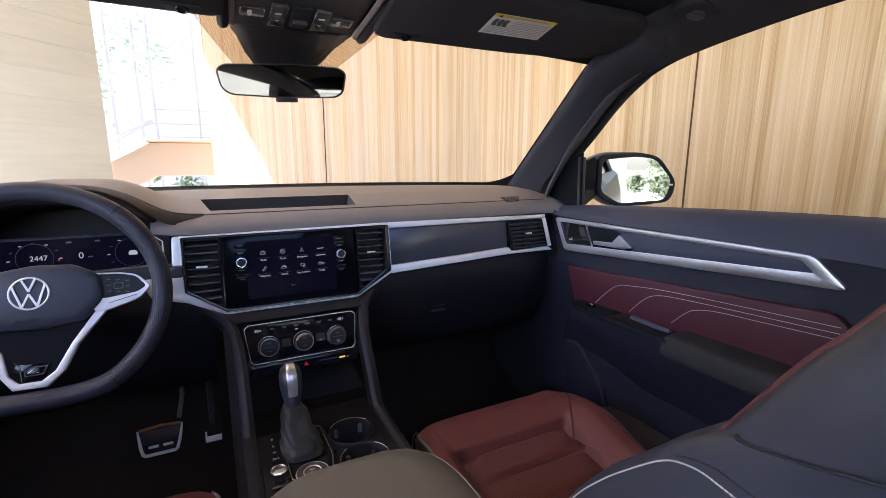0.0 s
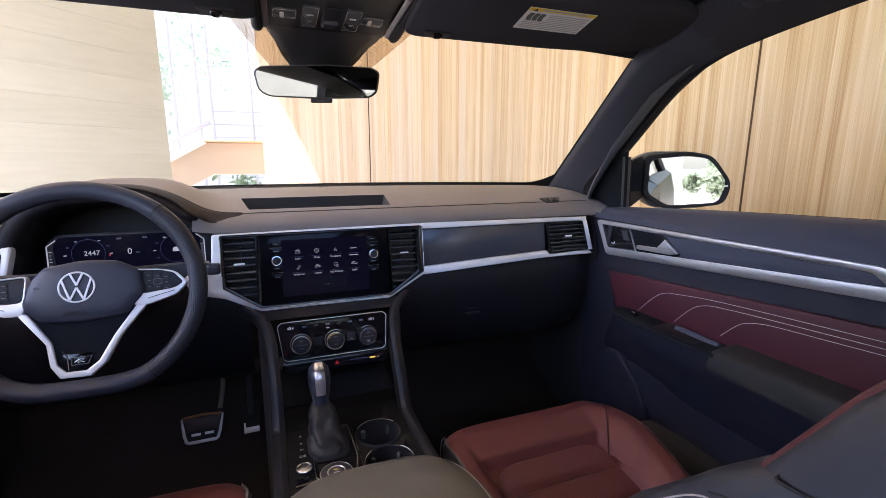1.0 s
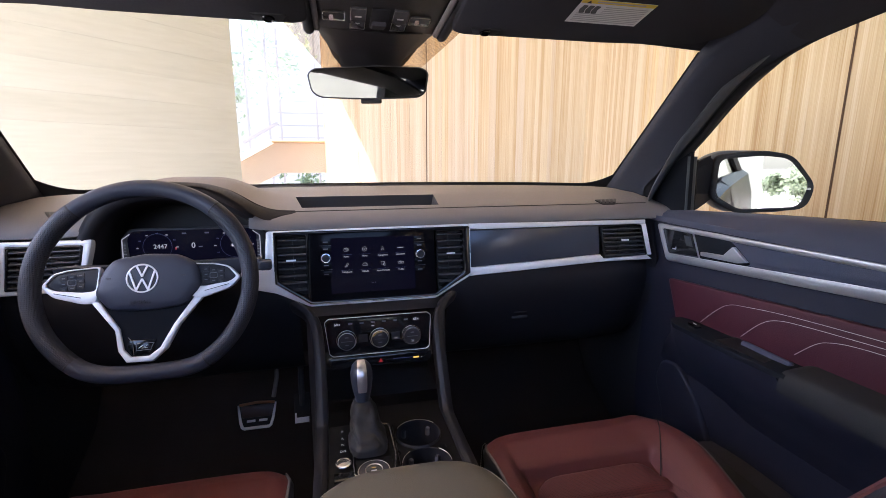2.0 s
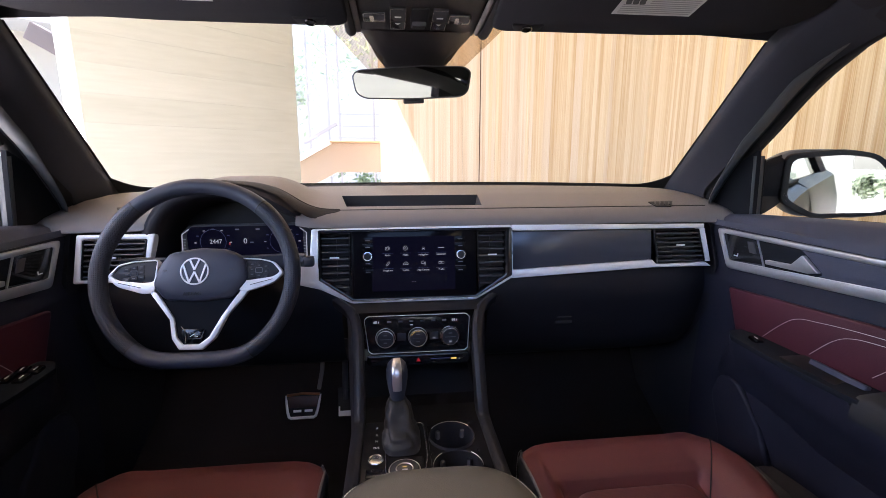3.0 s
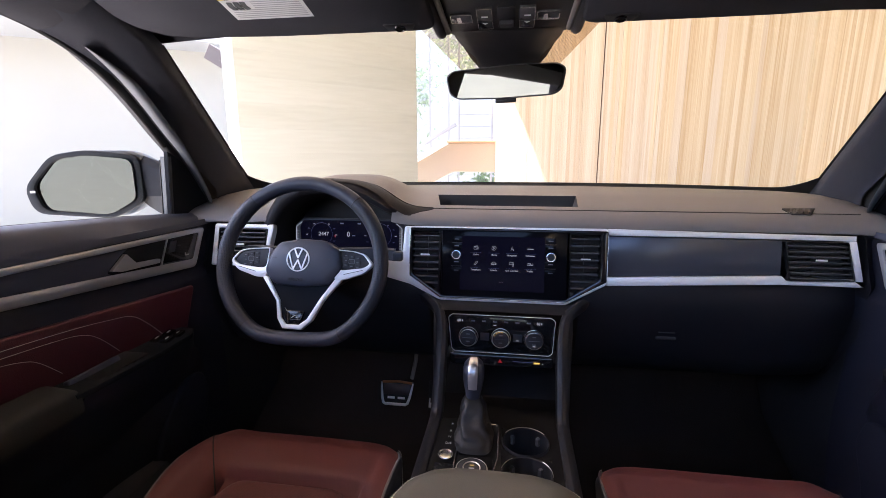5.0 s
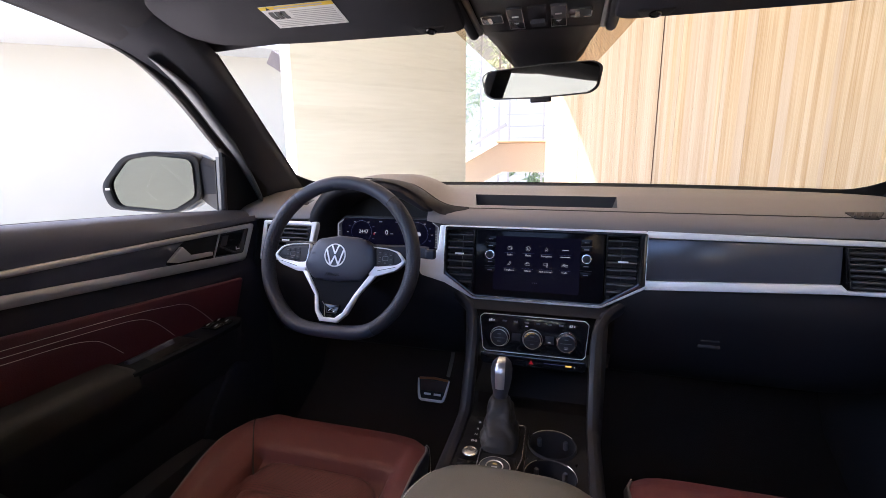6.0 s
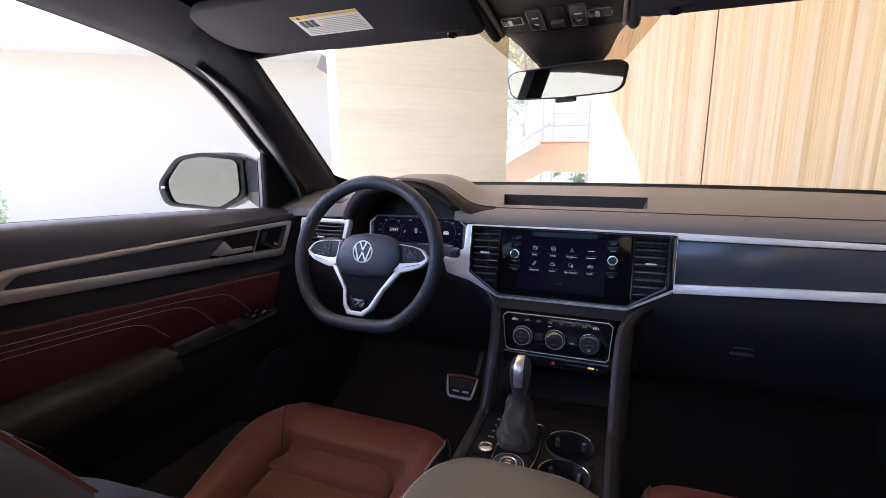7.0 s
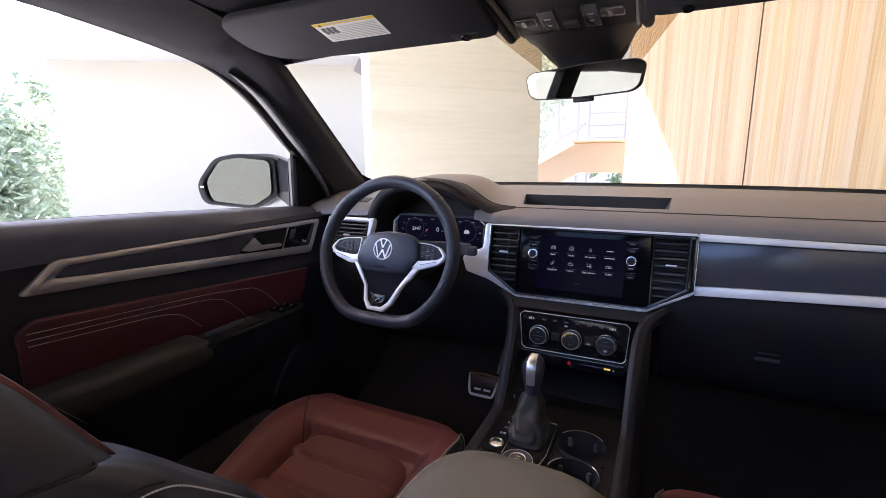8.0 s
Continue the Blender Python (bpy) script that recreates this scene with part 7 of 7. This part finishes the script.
        groove = smooth_line([cover(side, p, z) + off * 0.2 for p, z in ((3.15, 1.110), (3.7, 1.117), (4.3, 1.119), (4.8, 1.115), (5.4, 1.107))], 8)
        part("bolster_groove", tube_along(groove, 0.0009, 6), DARK_THREAD, seat)
        part("side_seam", tube_along([cover(side, p, 1.153) + Vector((side * 0.001, 0, 0.001)) for p in steps(2.6, 6, 14)], 0.0013, 6), DARK_THREAD, seat)
    return seat


front_seat(-1, "driver's", -0.019)
front_seat(1, "passenger's", 0.004)


# ---------------------------------------------------------------- pedals
brake = thing("brake_pedal", (-0.34, 1.36, 0.5), "steel-faced brake pedal with rubber strips", "pedal")
BP = axes((-0.341, 1.340, 0.622), (1, 0, 0), (0, 0.45, 1))
bo = rounded([(-0.054, 0.032), (0.054, 0.032), (0.040, -0.042), (-0.044, -0.042)], 0.008, 3)
part("pad", slab(bo, 0.012, BP @ Matrix.Translation((0, 0, -0.012)), 0.002), RUBBER, brake, "black rubber pad")
part("steel_frame", tube_along([BP @ Vector(p) for p in ((-0.0535, 0.028, 0.003), (-0.051, 0.010, 0.005), (-0.047, -0.020, 0.005), (-0.042, -0.036, 0.005), (-0.036, -0.0395, 0.005), (0.033, -0.0395, 0.005), (0.038, -0.036, 0.005), (0.044, -0.018, 0.005), (0.050, 0.012, 0.005), (0.0525, 0.028, 0.003))], [0.0022, 0.0034, 0.0042, 0.0044, 0.0046, 0.0046, 0.0044, 0.0042, 0.0034, 0.0022], 8), SILVER, brake, "bright steel edge")
for x in (-0.018, 0.016):
    part("steel_bar", box((0.024, 0.007, 0.003), BP @ pose(x, -0.020, 0.002), 0.001), SILVER, brake)
part("top_edge", tube_along([BP @ Vector(p) for p in ((-0.050, 0.028, 0.002), (0.0, 0.032, 0.002), (0.049, 0.028, 0.002))], 0.0042, 6), BROWN_EDGE, brake, "top edge with a brown reflection in its colour")
part("brown_face", slab(rounded([(-0.046, 0.024), (0.046, 0.024), (0.042, -0.010), (-0.043, -0.010)], 0.004, 3), 0.003, BP, 0.001), BROWN_SHEEN, brake, "upper face with a red-brown reflection in its colour")
part("stem", tube_along([(-0.295, 1.36, 0.66), (-0.283, 1.37, 0.72), (-0.28, 1.42, 0.85)], 0.0065, 8), BEAD, brake, "grey metal pedal arm")
accel = thing("accelerator_pedal", (-0.218, 1.36, 0.46), "steel-faced accelerator pedal with a rubber pad", "pedal")
AP = axes((-0.214, 1.345, 0.60), (1, 0, 0), (0, 0.45, 1))
ao = rounded([(-0.024, 0.060), (0.024, 0.060), (0.022, -0.028), (-0.022, -0.028)], 0.006, 3)
part("pad", slab(ao, 0.012, AP @ Matrix.Translation((0, 0, -0.012)), 0.002), RUBBER, accel, "black rubber pad")
part("steel_edge", box((0.042, 0.016, 0.003), AP @ pose(0, -0.018, 0.002), 0.001), SILVER, accel, "bright steel foot")
part("steel_edge", box((0.005, 0.016, 0.003), AP @ pose(-0.0185, -0.004, 0.002), 0.001), SILVER, accel)
part("stem", tube_along([(-0.214, 1.36, 0.62), (-0.214, 1.42, 0.80)], 0.009, 8), PLASTIC, accel)


# ---------------------------------------------------------------- overhead: visors, console, mirror
def visor(s, word):
    v = thing("sun_visor", (s * 0.38, 0.73, 1.6), "dark folded sun visor above the %s with a printed notice" % word, "sun visor", "sun visors")
    VM = axes((s * 0.38, 0.73, 1.615), (-1, 0, 0), (0, 1, -0.27))
    plan = [(0.118, 0.806), (0.135, 0.813), (0.40, 0.812), (0.55, 0.804), (0.60, 0.794), (0.636, 0.766), (0.647, 0.730), (0.640, 0.680), (0.626, 0.655), (0.60, 0.644), (0.135, 0.648), (0.118, 0.656)]
    out = [Vector((-s * (w - 0.38), (y - 0.73) * 1.036)) for w, y in plan]
    out = rounded(out if s > 0 else out[::-1], 0.012, 4)
    rows = []
    for sc, d in ((0.97, -0.010), (0.992, -0.006), (1.0, 0.0), (0.992, 0.005), (0.965, 0.0075), (0.5, 0.0085), (0.05, 0.0088)):
        rows.append([VM @ Vector((p.x * (1 - (1 - sc) * (0.35 if sc > 0.9 else 1)), p.y * sc, d)) for p in out])
    part("flap", loft(rows), LINER, v, "charcoal cloth flap", smooth=60)
    # notice: pale sheet with a yellow head, small drawings and lines of print
    NM = VM @ Matrix.Translation((0.016 if s > 0 else -0.009, -0.010 if s > 0 else -0.006, 0.0085))
    lab = part("notice", slab([(-0.066, 0.031), (0.066, 0.031), (0.066, -0.031), (-0.066, -0.031)], 0.0006, NM), PAPER, v, "white printed notice with a yellow head")
    part("notice_head", box((0.132, 0.0085, 0.0004), NM @ pose(0, -0.0267, 0.0007)), YELLOW, lab, "yellow head strip")
    part("head_print", box((0.086, 0.0030, 0.0003), NM @ pose(-0.004, -0.0267, 0.0010)), INK_FAINT, lab)
    part("warning_mark", slab([(-0.004, 0.003), (0.004, 0.003), (0.0, -0.004)], 0.0003, NM @ pose(0.052, -0.0255, 0.0009)), PLASTIC_DEEP, lab)
    for x in (0.053, 0.042, 0.031):
        part("drawing", slab(rounded([(-0.005, -0.010), (0.004, -0.011), (0.006, 0.001), (0.003, 0.010), (-0.006, 0.009), (-0.003, 0.0)], 0.002, 2), 0.0003, NM @ pose(x, -0.006, 0.0007)), INK, lab, "small dark drawing")
    for r in range(9):
        w = 0.078 if r < 4 else 0.120
        part("print_line", box((w, 0.0016, 0.0003), NM @ pose(-0.021 if r < 4 else -0.001, -0.0150 + 0.0050 * r, 0.0008)), INK_FAINT, lab)
    clip = part("clip", slab(rounded([(-0.028, -0.012), (0.028, -0.012), (0.020, 0.008), (-0.020, 0.008)], 0.005, 3), 0.006, VM @ pose(s * 0.205, 0.071, 0.004), 0.002), PLASTIC_DEEP, v, "small dark visor clip")
    part("clip_eye", ring(0.008, 0.0016, VM @ pose(s * 0.205, 0.070, 0.0105), 20, 6), PIANO, clip)
    return v


visor(-1, "driver")
visor(1, "passenger")
mount = thing("handle_mount", (0.655, 0.57, 1.64), "dark plastic mount on the roof lining", "handle mount")
HM = axes((0.650, 0.570, 1.644), (-1, 0, 0.30), (0, 1, 0))
part("cover", slab(rounded([(-0.032, -0.040), (0.034, -0.028), (0.034, 0.026), (0.004, 0.042), (-0.030, 0.026)], 0.016, 4), 0.014, HM, 0.006, 3), PLASTIC_DEEP, mount)
part("pivot", drum(0.016, 0.006, HM @ pose(0.0, 0.0, 0.013), 24, 0.002), PLASTIC, mount)

overhead = thing("overhead_console", (0, 0.8, 1.61), "satin black overhead console with lamp switches", "overhead console")
rows = []
for y, z, w in ((0.885, 1.612, 0.103), (0.878, 1.6005, 0.103), (0.86, 1.6035, 0.103), (0.74, 1.6233, 0.103), (0.60, 1.6465, 0.103)):
    rows.append([(-w - 0.004, y, z + 0.050), (-w, y, z + 0.004), (-w + 0.006, y, z), (w - 0.006, y, z), (w, y, z + 0.004), (w + 0.004, y, z + 0.050)])
part("body", loft(rows), MOUNT, overhead, "satin black body")
part("front_lip", box((0.2085, 0.036, 0.014), pose(0, 0.897, 1.6085), 0.004), MOUNT, overhead, "dark lip that meets the mirror mount")
OM = axes((0, 0.86, 1.6035), (-1, 0, 0), (0, 1, -0.165))
on = lambda x, y, d=0.0: OM @ pose(-x, (y - 0.86) * 1.0135, d)
for s in (-1, 1):
    part("side_bead", tube_along([on(s * x, y, 0.002) @ Vector() for x, y in ((0.1055, 0.878), (0.1065, 0.84), (0.1085, 0.76), (0.110, 0.64))], 0.0052, 8), BEAD, overhead, "taupe bead beside the console")
    pad_line = [on(s * x, y, d) @ Vector() for x, y, d in ((0.1185, 0.889, -0.012), (0.1185, 0.886, -0.001), (0.1190, 0.876, 0.003), (0.1200, 0.84, 0.003), (0.122, 0.76, 0.0), (0.124, 0.64, -0.004))]
    part("side_pad", tube_along(smooth_line(pad_line, 4), 0.0095, 10), PLASTIC_DEEP, overhead, "dark padded edge")
for x in (-0.0765, 0.067):
    lamp = part("map_lamp", slab(rounded([(-0.0185, -0.0145), (0.0185, -0.0145), (0.0185, 0.0145), (-0.0185, 0.0145)], 0.004, 3), 0.0025, on(x, 0.829), 0.001), SATIN_BLACK, overhead, "dark lens of a map lamp")
    part("lens_edge", frame_slab(rounded([(-0.0185, -0.0145), (0.0185, -0.0145), (0.0185, 0.0145), (-0.0185, 0.0145)], 0.004, 3), rounded([(-0.0172, -0.0132), (0.0172, -0.0132), (0.0172, 0.0132), (-0.0172, 0.0132)], 0.004, 3), 0.0008, on(x, 0.829, 0.0024)), STEEL, lamp)
    # Glint on the lens, modelled as a small chrome sliver.
    part("lens_glint", slab(rounded([(-0.003, -0.010), (0.004, -0.009), (0.003, 0.010), (-0.004, 0.009)], 0.002, 2), 0.0012, on(x - 0.004, 0.832, 0.0022)), CHROME, lamp, "bright glint shaped on the lens")
for x in (-0.037, 0.033):
    plate = part("switch_plate", slab(rounded([(-0.0125, -0.036), (0.0125, -0.036), (0.0125, 0.036), (-0.0125, 0.036)], 0.002, 3), 0.004, on(x, 0.832), 0.001), SATIN_BLACK, overhead, "black switch plate with white print")
    part("plate_edge", frame_slab([(-0.0128, -0.036), (0.0128, -0.036), (0.0128, 0.036), (-0.0128, 0.036)], [(-0.0120, -0.0352), (0.0120, -0.0352), (0.0120, 0.0352), (-0.0120, 0.0352)], 0.0006, on(x, 0.832, 0.0036)), STEEL, plate)
    part("plate_joint", box((0.023, 0.0012, 0.0006), on(x, 0.838, 0.0042)), PLASTIC_DEEP, plate)
    part("switch_mark", box((0.011, 0.0040, 0.0006), on(x, 0.822, 0.0043)), WHITE_PRINT, plate, "small white print")
    part("switch_mark", slab([(-0.0045, -0.002), (0.0045, -0.002), (0.0, 0.003)], 0.0006, on(x, 0.846, 0.0041)), WHITE_PRINT, plate, "small white print")
part("switch_well", slab(rounded([(-0.0145, -0.036), (0.0145, -0.036), (0.0145, 0.036), (-0.0145, 0.036)], 0.002, 3), 0.003, on(-0.001, 0.832), 0.001), PLASTIC_DEEP, overhead, "black roof switch well")
part("roof_switch", box((0.024, 0.032, 0.008), on(-0.001, 0.850, 0.004) @ pose(0, 0, 0, -14, 0, 0), 0.003), PLASTIC, overhead, "black roof switch")

mirror = thing("rear_view_mirror", (0, 1.0, 1.49), "frameless rear-view mirror on a matt black mount", "rear-view mirror")
rows = []
for y, z, w, d in ((0.879, 1.6015, 0.1045, 0.09), (0.915, 1.598, 0.102, 0.07), (0.955, 1.593, 0.093, 0.045), (1.000, 1.579, 0.081, 0.025), (1.022, 1.563, 0.0635, 0.015), (1.032, 1.553, 0.052, 0.008)):
    rows.append([(-w, y + d, z + 0.018), (-w * 0.96, y + 0.012, z + 0.001), (-w * 0.75, y + 0.002, z - 0.002), (-w * 0.35, y - 0.004, z - 0.004), (w * 0.35, y - 0.004, z - 0.004), (w * 0.75, y + 0.002, z - 0.002), (w * 0.96, y + 0.012, z + 0.001), (w, y + d, z + 0.018), (0, y + d + 0.008, z + 0.02)])
part("mount", loft(rows), MOUNT, mirror, "matt black mount cover", smooth=60)
mm = Vector((-0.2137, -0.972, -0.062)).normalized()
uu = Vector((0.9766, -0.2140, 0.0121))
uu = (uu - mm * uu.dot(mm)).normalized()
RM = Matrix.Translation((-0.0085, 1.009, 1.5315)) @ Matrix((uu, mm.cross(uu), mm)).transposed().to_4x4()
mo = rounded([(-0.1265, 0.018), (-0.112, 0.0285), (0.02, 0.0325), (0.112, 0.0285), (0.1275, 0.018), (0.120, -0.022), (0.104, -0.032), (0.0, -0.0345), (-0.102, -0.0305), (-0.120, -0.019)], 0.010, 4)
rows = [[RM @ Vector((p.x * sc, p.y * sc, d)) for p in mo] for sc, d in ((0.985, 0.003), (1.0, 0.001), (1.0, -0.006), (0.95, -0.018), (0.7, -0.030), (0.3, -0.034))]
part("shell", loft(rows), PLASTIC_DEEP, mirror, "black shell", smooth=50)
part("glass", slab([Vector((p.x * 0.968, p.y * 0.925)) for p in mo], 0.0012, RM @ Matrix.Translation((0, 0, 0.0030))), MIRROR_DIM, mirror, "mirror glass")
part("button", box((0.044, 0.010, 0.010), RM @ pose(0.004, -0.0375, -0.004), 0.004, 3), PLASTIC_DEEP, mirror, "small black dimmer button")
part("stem", tube_along([(0.0, 1.05, 1.60), (-0.004, 1.04, 1.555), RM @ Vector((0, 0, -0.03))], 0.016, 10), PLASTIC_DEEP, mirror)


# ---------------------------------------------------------------- pieces of walls
def shared_piece(name, me, parent, m):
    ob = new(name, me)
    ob.parent = parent
    ob.matrix_basis = m
    return ob


def box_mesh(size, material):
    bm = box(size)
    me = bpy.data.meshes.new("piece")
    bm.to_mesh(me)
    bm.free()
    me.materials.append(material)
    return me


rng = random.Random(11)
PITCH = 0.0243
slat_mesh, mid_slat_mesh, pale_slat_mesh = (box_mesh((PITCH, 0.024, 2.78), m) for m in (WOOD, WOOD_MID, WOOD_PALE))
y = -2.38
while y < 2.90:
    shared_piece("slat", mid_slat_mesh if rng.random() < (y - 1.7) / 0.9 else slat_mesh, wall_right, pose(1.592 + rng.uniform(-0.0008, 0.0008), y, 1.39, 0, 0, 90))
    y += PITCH
a, b = Vector(CORNER), Vector(POST)
length = (b - a).length
ang = math.degrees(math.atan2((b - a).y, (b - a).x))
s = -0.045
while s < length - 0.012:
    p = a.lerp(b, s / length)
    shared_piece("slat", mid_slat_mesh if rng.random() > (s - 0.15) / 0.9 else pale_slat_mesh, wall_front, pose(p.x + rng.uniform(-0.0005, 0.0005), p.y + rng.uniform(-0.0005, 0.0005), 1.39, 0, 0, ang))
    s += PITCH
joint_mesh = box_mesh((0.0060, 0.004, 2.78), JOINT)
shared_piece("joint", joint_mesh, wall_right, pose(1.5795, 1.226, 1.39, 0, 0, 90))
jy = a.y + (b.y - a.y) * (0.60 - a.x) / (b.x - a.x)
back = Vector(((b - a).y, -(b - a).x)).normalized()
shared_piece("joint", joint_mesh, wall_front, pose(0.60 - back.x * 0.0135, jy - back.y * 0.0135, 1.39, 0, 0, ang))
board_mesh = box_mesh(((CD_B - CD_A).length, 0.03, 0.1396), CONCRETE)
mid = (CD_A + CD_B) / 2
cd_ang = math.degrees(math.atan2(cd_dir.y, cd_dir.x))
for k in range(20):
    d = rng.uniform(-0.0008, 0.0008)
    shared_piece("board", board_mesh, wall_concrete, pose(mid.x + cd_out.x * (0.013 + d), mid.y + cd_out.y * (0.013 + d), 0.07 + 0.14 * k, 0, 0, cd_ang))
